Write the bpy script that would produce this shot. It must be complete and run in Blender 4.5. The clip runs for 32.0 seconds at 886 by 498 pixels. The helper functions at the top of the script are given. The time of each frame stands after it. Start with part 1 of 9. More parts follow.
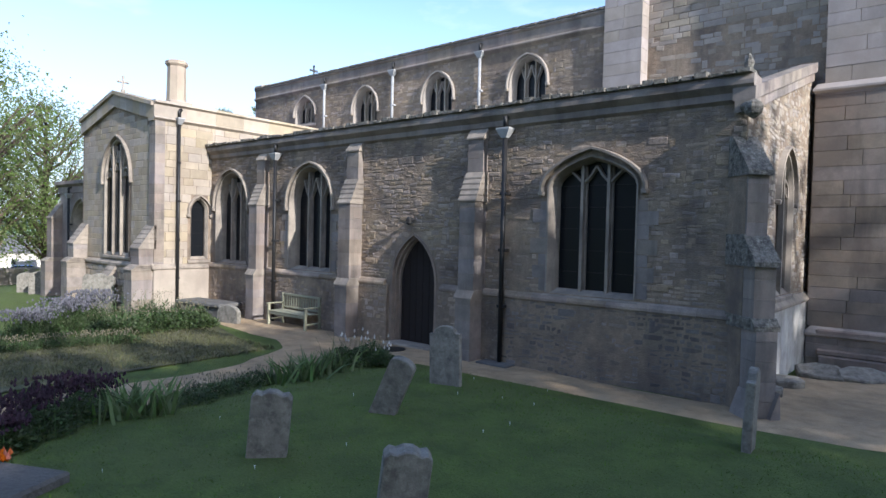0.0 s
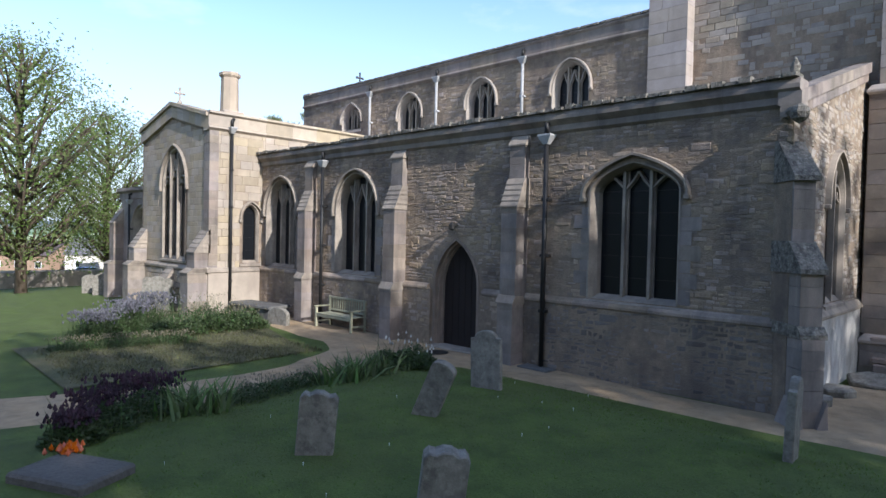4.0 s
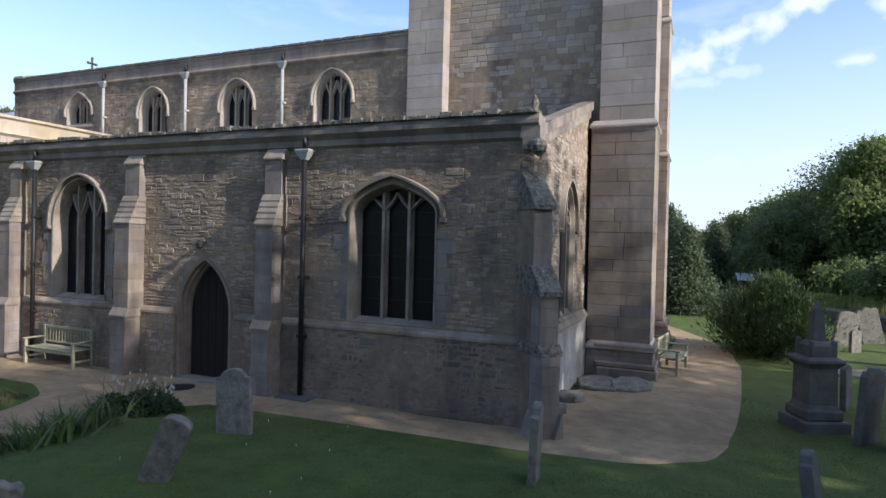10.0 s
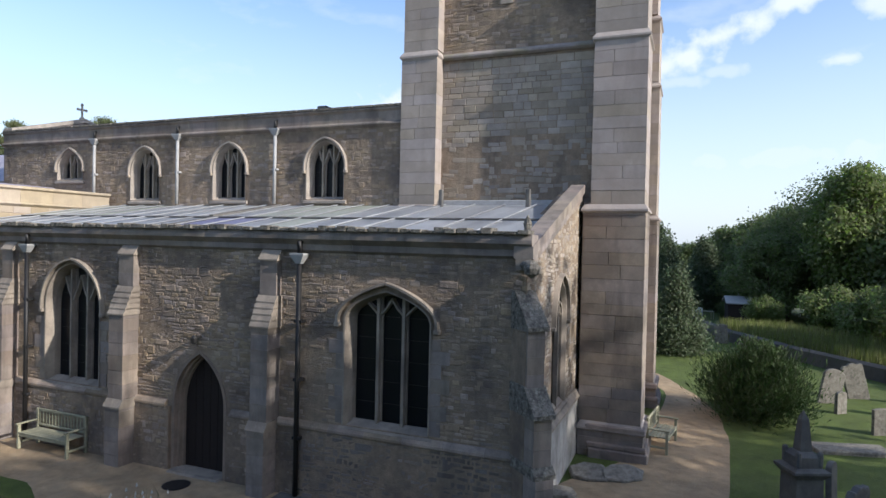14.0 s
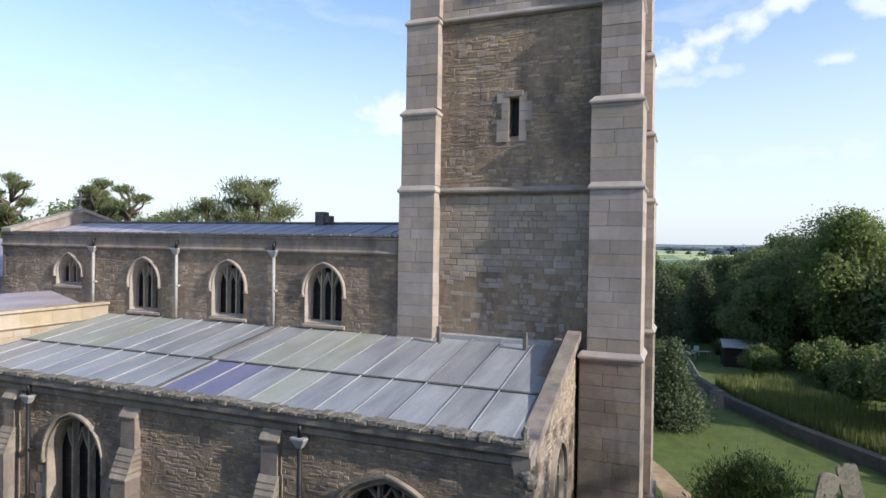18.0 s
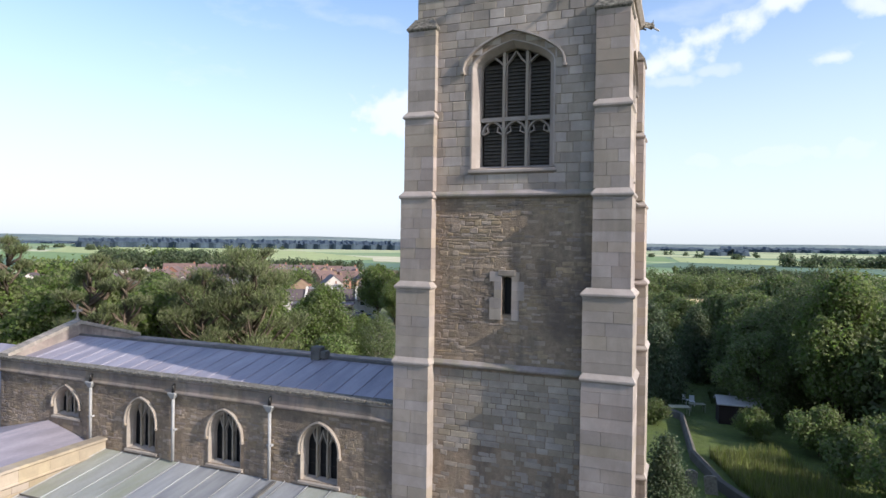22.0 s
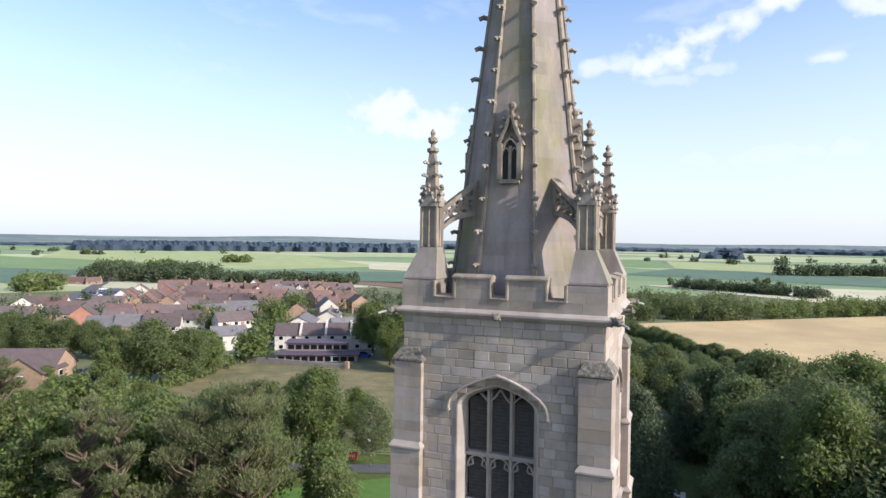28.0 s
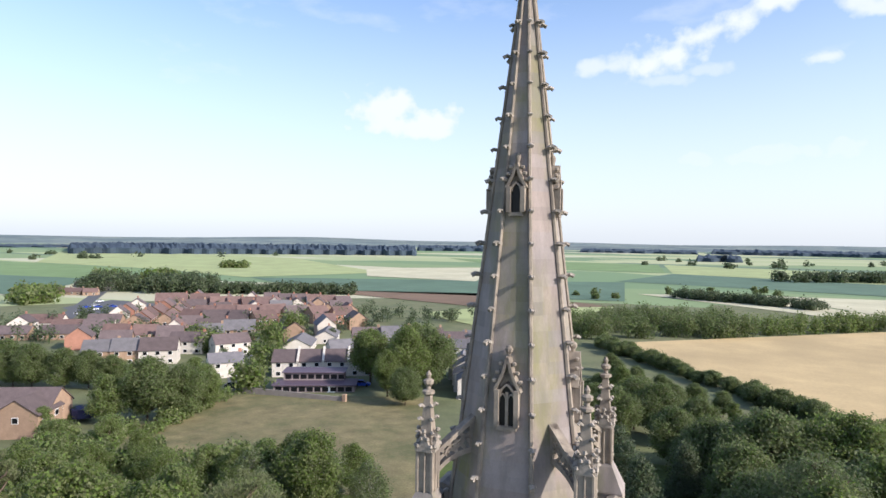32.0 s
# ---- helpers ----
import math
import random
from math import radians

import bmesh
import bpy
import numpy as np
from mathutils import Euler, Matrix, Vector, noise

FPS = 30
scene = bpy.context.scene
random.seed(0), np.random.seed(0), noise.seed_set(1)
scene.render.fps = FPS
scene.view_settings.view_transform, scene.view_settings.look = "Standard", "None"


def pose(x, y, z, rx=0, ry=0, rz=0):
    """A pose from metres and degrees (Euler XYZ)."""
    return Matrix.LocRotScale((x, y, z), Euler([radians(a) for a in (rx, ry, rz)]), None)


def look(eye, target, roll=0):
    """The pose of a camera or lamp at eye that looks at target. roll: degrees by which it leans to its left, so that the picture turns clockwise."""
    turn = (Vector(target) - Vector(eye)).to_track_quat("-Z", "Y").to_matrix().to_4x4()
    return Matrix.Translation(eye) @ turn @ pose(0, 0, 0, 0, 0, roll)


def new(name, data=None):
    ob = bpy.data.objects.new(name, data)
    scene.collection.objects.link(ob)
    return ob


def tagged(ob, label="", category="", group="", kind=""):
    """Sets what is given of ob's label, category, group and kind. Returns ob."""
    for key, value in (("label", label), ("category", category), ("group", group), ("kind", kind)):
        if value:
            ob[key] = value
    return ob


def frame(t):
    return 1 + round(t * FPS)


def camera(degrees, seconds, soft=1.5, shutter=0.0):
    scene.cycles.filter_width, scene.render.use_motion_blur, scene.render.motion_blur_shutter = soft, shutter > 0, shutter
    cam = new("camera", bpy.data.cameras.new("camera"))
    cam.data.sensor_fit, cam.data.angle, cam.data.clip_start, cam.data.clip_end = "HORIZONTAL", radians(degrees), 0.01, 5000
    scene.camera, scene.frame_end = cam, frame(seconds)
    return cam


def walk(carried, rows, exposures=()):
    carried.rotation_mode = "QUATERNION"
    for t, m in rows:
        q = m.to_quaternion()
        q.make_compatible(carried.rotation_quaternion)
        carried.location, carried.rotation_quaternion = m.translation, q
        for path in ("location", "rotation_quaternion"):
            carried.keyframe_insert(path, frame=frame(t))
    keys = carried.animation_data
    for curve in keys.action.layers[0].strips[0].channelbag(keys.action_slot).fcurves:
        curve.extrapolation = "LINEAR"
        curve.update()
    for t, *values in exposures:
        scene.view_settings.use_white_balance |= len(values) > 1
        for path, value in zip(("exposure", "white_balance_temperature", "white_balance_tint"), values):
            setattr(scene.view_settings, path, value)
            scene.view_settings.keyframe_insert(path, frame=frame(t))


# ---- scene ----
cam = camera(71.6, 32.0)
METRES, EYE, TILT, LEAN, TURN = 30.0, 3.0, 0.0, 0.0, 44.3
PATH = [
    (0, (0.455, -0.04, 3.32), (-0.924, 1.407, 3.268), 1.4),
    (0.5, (0.45, -0.051, 3.359), (-0.949, 1.378, 3.307), 1.4),
    (1, (0.449, -0.063, 3.409), (-0.961, 1.354, 3.355), 1.3),
    (1.5, (0.453, -0.137, 3.456), (-0.959, 1.279, 3.398), 1.2),
    (2, (0.436, -0.168, 3.465), (-0.992, 1.231, 3.407), 1.2),
    (2.5, (0.467, -0.194, 3.494), (-1.012, 1.152, 3.431), 1.1),
    (4.5, (0.699, -0.156, 3.381), (-0.781, 1.189, 3.339), 1.4),
    (5, (0.7, -0.129, 3.409), (-0.721, 1.278, 3.369), 1.5),
    (5.5, (0.687, -0.065, 3.417), (-0.618, 1.449, 3.383), 1.5),
    (6, (0.647, -0.013, 3.447), (-0.513, 1.616, 3.418), 1.5),
    (6.5, (0.624, 0.028, 3.473), (-0.44, 1.721, 3.446), 1.6),
    (7, (0.615, 0.093, 3.491), (-0.39, 1.822, 3.467), 1.5),
    (7.5, (0.615, 0.182, 3.507), (-0.342, 1.938, 3.487), 1.5),
    (8, (0.611, 0.245, 3.495), (-0.315, 2.017, 3.478), 1.6),
    (8.5, (0.604, 0.309, 3.526), (-0.312, 2.086, 3.507), 1.5),
    (9, (0.558, 0.358, 3.551), (-0.352, 2.139, 3.532), 1.5),
    (9.5, (0.502, 0.402, 3.622), (-0.399, 2.188, 3.603), 1.4),
    (10, (0.453, 0.437, 3.783), (-0.44, 2.226, 3.761), 1.4),
    (10.5, (0.427, 0.403, 3.996), (-0.463, 2.194, 3.972), 1.5),
    (11, (0.404, 0.365, 4.177), (-0.483, 2.157, 4.153), 1.5),
    (11.5, (0.376, 0.286, 4.339), (-0.507, 2.081, 4.317), 1.4),
    (12, (0.355, 0.234, 4.543), (-0.522, 2.032, 4.521), 1.4),
    (12.5, (0.369, 0.241, 4.835), (-0.5, 2.042, 4.812), 1.3),
    (13, (0.413, 0.25, 5.2), (-0.452, 2.053, 5.174), 1.3),
    (13.5, (0.424, 0.281, 5.575), (-0.442, 2.084, 5.549), 1.2),
    (14, (0.394, 0.278, 5.973), (-0.471, 2.081, 5.947), 1.3),
    (14.5, (0.356, 0.258, 6.379), (-0.509, 2.061, 6.353), 1.2),
    (16.5, (0.348, 0.124, 8.202), (-0.512, 1.929, 8.177), 1.1),
    (17, (0.354, 0.14, 8.722), (-0.505, 1.946, 8.701), 1.1),
    (17.5, (0.354, 0.133, 9.277), (-0.503, 1.939, 9.256), 1.0),
    (18, (0.364, 0.121, 9.842), (-0.492, 1.928, 9.821), 0.9),
    (18.5, (0.373, 0.091, 10.423), (-0.483, 1.899, 10.402), 0.9),
    (19, (0.373, 0.068, 11.021), (-0.481, 1.876, 10.999), 0.9),
    (19.5, (0.38, 0.068, 11.631), (-0.473, 1.877, 11.608), 0.9),
    (20, (0.392, 0.035, 12.251), (-0.46, 1.844, 12.229), 0.9),
    (20.5, (0.397, 0.015, 12.905), (-0.455, 1.825, 12.883), 0.9),
    (21, (0.428, -0.006, 13.586), (-0.422, 1.803, 13.563), 0.8),
    (21.5, (0.458, -0.006, 14.258), (-0.393, 1.804, 14.235), 0.9),
    (22, (0.48, -0.017, 14.986), (-0.369, 1.793, 14.963), 0.8),
    (22.5, (0.493, 0.005, 15.741), (-0.355, 1.816, 15.718), 0.8),
    (23, (0.478, 0.019, 16.525), (-0.37, 1.831, 16.501), 0.8),
    (23.5, (0.453, -0.047, 17.343), (-0.393, 1.765, 17.32), 0.7),
    (24, (0.458, -0.111, 18.174), (-0.387, 1.702, 18.149), 0.7),
    (24.5, (0.496, -0.131, 18.994), (-0.349, 1.682, 18.968), 0.7),
    (25, (0.563, -0.185, 19.792), (-0.281, 1.628, 19.766), 0.7),
    (25.5, (0.611, -0.155, 20.618), (-0.232, 1.658, 20.592), 0.8),
    (27.5, (0.709, -0.048, 24.085), (-0.131, 1.767, 24.058), 0.8),
    (28, (0.689, -0.012, 24.993), (-0.149, 1.804, 24.966), 0.8),
    (28.5, (0.624, -0.042, 25.904), (-0.214, 1.774, 25.877), 0.8),
    (29, (0.524, -0.03, 26.806), (-0.313, 1.786, 26.779), 0.8),
    (29.5, (0.474, 0.073, 27.724), (-0.362, 1.89, 27.697), 0.9),
    (30, (0.505, 0.124, 28.676), (-0.329, 1.941, 28.648), 0.8),
    (30.5, (0.522, 0.193, 29.621), (-0.312, 2.01, 29.593), 0.8),
    (31, (0.506, 0.226, 30.584), (-0.327, 2.044, 30.556), 0.8),
    (31.5, (0.524, 0.254, 31.554), (-0.309, 2.072, 31.526), 0.7),
    (32, (0.494, 0.322, 32.489), (-0.338, 2.141, 32.461), 0.8),
]
EXPOSURES = [(0,0.9,5650,10),(6,0.64,5750,10),(10,0.56,5950,10),(14,0.5,6000,10),(20,0.52,6200,11),(25,0.54,6180,12),(32,0.51,6200,13)]
walk(cam, [(t, look(eye, target, roll)) for t, eye, target, roll in PATH], EXPOSURES)

# ---- world, sun, exposure ----
SUN_TO = Vector((0.87, -0.068, 0.45)).normalized()
sun_data = bpy.data.lights.new("sun", "SUN")
sun_data.energy, sun_data.angle, sun_data.color = 4.6, radians(0.6), (1.0, 0.915, 0.80)
sun = new("sun", sun_data)
sun.matrix_world = look(SUN_TO * 200, (0, 0, 0))

world = bpy.data.worlds.new("world")
scene.world = world
world.use_nodes = True


def sky_nodes(nt):
    n, l = nt.nodes, nt.links
    n.clear()
    out = n.new("ShaderNodeOutputWorld")
    bg = n.new("ShaderNodeBackground")
    sky = n.new("ShaderNodeTexSky")
    sky.sky_type, sky.sun_disc = "NISHITA", False
    sky.sun_elevation = math.asin(SUN_TO.z)
    sky.sun_rotation = math.atan2(SUN_TO.x, SUN_TO.y)
    sky.air_density, sky.dust_density, sky.ozone_density = 1.0, 1.6, 1.2
    tc = n.new("ShaderNodeTexCoord")
    sep = n.new("ShaderNodeSeparateXYZ")
    l.new(tc.outputs["Generated"], sep.inputs[0])

    def op(kind, a, b=None, c=None):
        m = n.new("ShaderNodeMath")
        m.operation = kind
        for i, v in enumerate((a, b, c)):
            if v is None:
                continue
            if isinstance(v, (int, float)):
                m.inputs[i].default_value = v
            else:
                l.new(v, m.inputs[i])
        return m.outputs[0]

    mp = n.new("ShaderNodeMapping")
    mp.inputs["Scale"].default_value = (5.0, 5.0, 13.0)
    l.new(tc.outputs["Generated"], mp.inputs[0])
    noi = n.new("ShaderNodeTexNoise")
    noi.inputs["Scale"].default_value, noi.inputs["Detail"].default_value, noi.inputs["Roughness"].default_value = 1.0, 8, 0.55
    l.new(mp.outputs[0], noi.inputs["Vector"])
    fine = n.new("ShaderNodeTexNoise")
    fine.inputs["Scale"].default_value, fine.inputs["Detail"].default_value = 26.0, 6
    l.new(tc.outputs["Generated"], fine.inputs["Vector"])

    def puff(yaw, el, wide, high, lean=0.0):
        """A soft cloud about one direction (degrees to the left of +y, degrees up)."""
        a, e = radians(yaw), radians(el)
        c = Vector((-math.sin(a) * math.cos(e), math.cos(a) * math.cos(e), math.sin(e)))
        r = Vector((math.cos(a), math.sin(a), 0))
        u = r.cross(c)
        sub = n.new("ShaderNodeVectorMath")
        sub.operation = "SUBTRACT"
        l.new(tc.outputs["Generated"], sub.inputs[0])
        sub.inputs[1].default_value = c
        ds = []
        ca, sa = math.cos(radians(lean)), math.sin(radians(lean))
        for vec, size in ((r * ca + u * sa, wide), (u * ca - r * sa, high)):
            d = n.new("ShaderNodeVectorMath")
            d.operation = "DOT_PRODUCT"
            l.new(sub.outputs[0], d.inputs[0])
            d.inputs[1].default_value = vec
            q = op("DIVIDE", d.outputs["Value"], radians(size))
            ds.append(op("MULTIPLY", q, q))
        rr = op("SQRT", op("ADD", ds[0], ds[1]))
        edge = op("ADD", rr, op("MULTIPLY", op("SUBTRACT", fine.outputs[0], 0.5), 2.1))
        edge = op("ADD", edge, op("MULTIPLY", op("SUBTRACT", noi.outputs[0], 0.5), 1.6))
        ss = n.new("ShaderNodeMapRange")
        ss.interpolation_type = "SMOOTHSTEP"
        ss.inputs["From Min"].default_value, ss.inputs["From Max"].default_value = 1.2, 0.3
        l.new(edge, ss.inputs["Value"])
        return ss.outputs[0]

    total = None
    for args in CLOUDS:
        p = puff(*args[:5])
        if args[5] != 1.0:
            p = op("MULTIPLY", p, args[5])
        total = p if total is None else op("MAXIMUM", total, p)
    veil = n.new("ShaderNodeMapRange")
    veil.inputs["From Min"].default_value, veil.inputs["From Max"].default_value = 0.52, 0.78
    veil.inputs["To Max"].default_value = 0.55
    l.new(noi.outputs[0], veil.inputs["Value"])
    total = op("MAXIMUM", total, veil.outputs[0])
    # pale haze low over the fens
    low = n.new("ShaderNodeMapRange")
    low.interpolation_type = "SMOOTHSTEP"
    low.inputs["From Min"].default_value, low.inputs["From Max"].default_value = 0.45, -0.02
    low.inputs["To Max"].default_value = 0.76
    l.new(sep.outputs["Z"], low.inputs["Value"])
    total = op("MAXIMUM", total, low.outputs[0])
    tint = n.new("ShaderNodeMix")
    tint.data_type, tint.blend_type = "RGBA", "MULTIPLY"
    tint.inputs["Factor"].default_value = 1.0
    l.new(sky.outputs[0], tint.inputs["A"])
    tint.inputs["B"].default_value = SKY_TINT
    mix = n.new("ShaderNodeMix")
    mix.data_type = "RGBA"
    l.new(total, mix.inputs["Factor"])
    l.new(tint.outputs["Result"], mix.inputs["A"])
    mix.inputs["B"].default_value = CLOUD_WHITE
    l.new(mix.outputs["Result"], bg.inputs["Color"])
    bg.inputs["Strength"].default_value = SKY_STRENGTH
    l.new(bg.outputs[0], out.inputs[0])


# yaw to the left of +y, elevation, half width, half height, lean, density
CLOUDS = [
    (30.1, 11.7, 3.9, 2.3, -12, 1.0), (25.6, 10.5, 3.9, 1.9, -5, 1.0), (28.2, 10.4, 4.8, 1.5, -4, 1.0), (28.5, 8.6, 6.0, 0.8, -3, 0.4),
    (10.0, 15.4, 3.8, 1.2, 4, 0.8), (5.0, 15.8, 4.6, 1.9, 8, 1.0), (1.0, 17.6, 4.6, 1.7, 14, 1.0), (-3.6, 19.6, 3.6, 1.5, 25, 1.0), (-6.5, 21.8, 2.2, 1.3, 40, 0.95), (1.5, 14.6, 3.0, 0.8, 0, 0.6),
    (5.0, 14.0, 4.0, 0.8, 0, 0.6), (-7.2, 14.6, 2.4, 0.9, 0, 0.85), (-11.0, 17.5, 2.6, 1.0, -20, 0.9),
    (16.0, 23.0, 3.5, 0.9, 5, 0.6), (-4.0, 7.5, 11.0, 1.3, 2, 0.7), (48.0, 7.0, 4.0, 1.0, 0, 0.5), (33.0, 6.4, 4.0, 1.2, 0, 0.5),
]
SKY_STRENGTH = 0.13
SKY_TINT = (1.26, 1.335, 1.45, 1.0)
CLOUD_WHITE = (5.2, 5.5, 5.8, 1.0)
sky_nodes(world.node_tree)


# ---- materials ----
def mat(name, base, rough=0.85, spread=0.12, scale=6.0, fine=60.0, bump=0.25, bump_dist=0.01, second=None, second_scale=0.8, second_amt=0.5,
        islands=0.0, hue=0.0, metal=0.0, obj_random=0.0, third=None, third_scale=0.3, third_amt=0.4, stretch=(1, 1, 1), spec=0.3, blotch=(0.45, 0.62), streak=0.0, streak_to=(0.07, 0.062, 0.058)):
    """A procedural surface: grain and stains over a base colour, with bump; islands/obj_random vary single pieces."""
    m = bpy.data.materials.new(name)
    m.use_nodes = True
    nt = m.node_tree
    n, l = nt.nodes, nt.links
    bs = n["Principled BSDF"]
    bs.inputs["Roughness"].default_value = rough
    bs.inputs["Metallic"].default_value = metal
    bs.inputs["Specular IOR Level"].default_value = spec
    tc = n.new("ShaderNodeTexCoord")
    geo = n.new("ShaderNodeNewGeometry")
    mp = n.new("ShaderNodeMapping")
    mp.inputs["Scale"].default_value = stretch
    l.new(geo.outputs["Position"], mp.inputs[0])

    def noise_tex(sc, det=6, rough_=0.6):
        t = n.new("ShaderNodeTexNoise")
        t.inputs["Scale"].default_value, t.inputs["Detail"].default_value, t.inputs["Roughness"].default_value = sc, det, rough_
        l.new(mp.outputs[0], t.inputs["Vector"])
        return t.outputs[0]

    def mixc(fac, a, b, blend="MIX"):
        x = n.new("ShaderNodeMix")
        x.data_type, x.blend_type = "RGBA", blend
        for key, v in (("Factor", fac), ("A", a), ("B", b)):
            if isinstance(v, (int, float)):
                x.inputs[key].default_value = v
            elif isinstance(v, tuple):
                x.inputs[key].default_value = (*v[:3], 1)
            else:
                l.new(v, x.inputs[key])
        return x.outputs["Result"]

    def ramp(v, a, b, lo=0.0, hi=1.0):
        r = n.new("ShaderNodeMapRange")
        r.inputs["From Min"].default_value, r.inputs["From Max"].default_value = a, b
        r.inputs["To Min"].default_value, r.inputs["To Max"].default_value = lo, hi
        l.new(v, r.inputs["Value"])
        return r.outputs[0]

    big, small = noise_tex(scale), noise_tex(fine, 4)
    col = mixc(ramp(big, 0.3, 0.7), tuple(c * (1 - spread) for c in base), tuple(min(1, c * (1 + spread)) for c in base))
    if second:
        col = mixc(ramp(noise_tex(second_scale, 7, 0.65), blotch[0], blotch[1], 0, second_amt), col, second)
    if third:
        col = mixc(ramp(noise_tex(third_scale, 8, 0.7), blotch[0] + 0.03, blotch[1] + 0.03, 0, third_amt), col, third)
    if streak:
        mp2 = n.new("ShaderNodeMapping")
        mp2.inputs["Scale"].default_value = (1.9, 1.9, 0.32)
        l.new(geo.outputs["Position"], mp2.inputs[0])
        st_ = n.new("ShaderNodeTexNoise")
        st_.inputs["Scale"].default_value, st_.inputs["Detail"].default_value, st_.inputs["Roughness"].default_value = 1.0, 7, 0.62
        l.new(mp2.outputs[0], st_.inputs["Vector"])
        col = mixc(ramp(st_.outputs[0], 0.5, 0.66, 0, streak), col, streak_to)
    col = mixc(ramp(small, 0.3, 0.7, 0.0, spread * 1.6), col, tuple(c * 0.45 for c in base))
    if islands or obj_random:
        if obj_random:
            info = n.new("ShaderNodeObjectInfo")
            rnd, amt = info.outputs["Random"], obj_random
        else:
            rnd, amt = geo.outputs["Random Per Island"], islands
        val = ramp(rnd, 0, 1, 1 - amt, 1 + amt)
        hs = n.new("ShaderNodeHueSaturation")
        l.new(col, hs.inputs["Color"])
        l.new(val, hs.inputs["Value"])
        if hue:
            wn = n.new("ShaderNodeTexWhiteNoise")
            wn.noise_dimensions = "1D"
            l.new(rnd, wn.inputs["W"])
            l.new(ramp(wn.outputs["Value"], 0, 1, 0.5 - hue, 0.5 + hue), hs.inputs["Hue"])
            l.new(ramp(wn.outputs["Value"], 0, 1, 0.75, 1.2), hs.inputs["Saturation"])
        col = hs.outputs[0]
    l.new(col, bs.inputs["Base Color"])
    l.new(ramp(big, 0.2, 0.8, max(0.02, rough - 0.08), min(1, rough + 0.08)), bs.inputs["Roughness"])
    if bump:
        b = n.new("ShaderNodeBump")
        b.inputs["Strength"].default_value, b.inputs["Distance"].default_value = bump, bump_dist
        add = n.new("ShaderNodeMath")
        add.operation = "ADD"
        l.new(small, add.inputs[0])
        l.new(noise_tex(fine * 0.25, 5), add.inputs[1])
        l.new(add.outputs[0], b.inputs["Height"])
        l.new(b.outputs[0], bs.inputs["Normal"])
    return m


def leafy(name, base, spread=0.17, hue=0.025, rough=0.6, trans=0.25):
    """Foliage: each leaf its own shade, a little light passing through."""
    m = mat(name, base, rough, 0.15, 0.8, 8.0, 0, islands=spread, hue=hue, spec=0.2)
    bs = m.node_tree.nodes["Principled BSDF"]
    n, l = m.node_tree.nodes, m.node_tree.links
    tr = n.new("ShaderNodeBsdfTranslucent")
    l.new(bs.inputs["Base Color"].links[0].from_socket, tr.inputs["Color"])
    mx = n.new("ShaderNodeMixShader")
    mx.inputs[0].default_value = trans
    l.new(bs.outputs[0], mx.inputs[1])
    l.new(tr.outputs[0], mx.inputs[2])
    l.new(mx.outputs[0], n["Material Output"].inputs["Surface"])
    return m


RUBBLE_LOOK = dict(second=(0.125, 0.1, 0.085), second_scale=0.55, second_amt=0.8, third=(0.37, 0.295, 0.205), third_scale=0.9, third_amt=0.6, streak=0.5, streak_to=(0.1, 0.085, 0.078))
M_RUBBLE = mat("rubble_limestone", (0.355, 0.27, 0.197), 0.93, 0.28, 3.4, 42, 0.75, 0.018, islands=0.24, hue=0.008, **RUBBLE_LOOK)
M_PALE_RUBBLE = mat("pale_rubble", (0.33, 0.28, 0.225), 0.92, 0.18, 3.0, 45, 0.5, 0.012, second=(0.27, 0.215, 0.17), second_scale=0.9, second_amt=0.6, islands=0.2, hue=0.008)
M_DOORWAY = mat("doorway_limestone", (0.27, 0.205, 0.155), 0.9, 0.18, 2.2, 55, 0.35, 0.007, second=(0.15, 0.12, 0.1), second_scale=0.9, second_amt=0.75)
M_DAMP_RUBBLE = mat("damp_rubble", (0.24, 0.195, 0.16), 0.93, 0.3, 3.4, 42, 0.7, 0.016, islands=0.24, hue=0.008, second=(0.075, 0.066, 0.066), second_scale=0.7, second_amt=0.85, third=(0.33, 0.285, 0.24), third_scale=1.4, third_amt=0.55, streak=0.6, streak_to=(0.06, 0.055, 0.056))
M_RUBBLE_OB = mat("rubble_limestone_single", (0.355, 0.27, 0.197), 0.93, 0.28, 3.4, 42, 0.75, 0.018, obj_random=0.24, hue=0.009, **RUBBLE_LOOK)
M_MORTAR = mat("lime_mortar", (0.285, 0.215, 0.153), 0.95, 0.26, 6, 38, 0.9, 0.022, **RUBBLE_LOOK)
M_LIMEWASH = mat("worn_limewash", (0.42, 0.40, 0.37), 0.93, 0.2, 3, 40, 0.5, 0.012, second=(0.22, 0.2, 0.18), second_scale=1.2, second_amt=0.7, streak=0.4)
M_CREAM = mat("cream_ashlar", (0.35, 0.29, 0.215), 0.9, 0.14, 2.2, 55, 0.35, 0.007, second=(0.255, 0.205, 0.155), second_scale=0.8, second_amt=0.65, third=(0.37, 0.28, 0.225), third_scale=0.5, third_amt=0.4, islands=0.12, hue=0.008, streak=0.25, streak_to=(0.2, 0.17, 0.14))
M_CREAM_OB = mat("cream_block", (0.35, 0.29, 0.215), 0.9, 0.14, 2.2, 55, 0.35, 0.007, second=(0.255, 0.205, 0.155), second_scale=0.8, second_amt=0.65, obj_random=0.13, hue=0.008, streak=0.3, streak_to=(0.2, 0.17, 0.14))
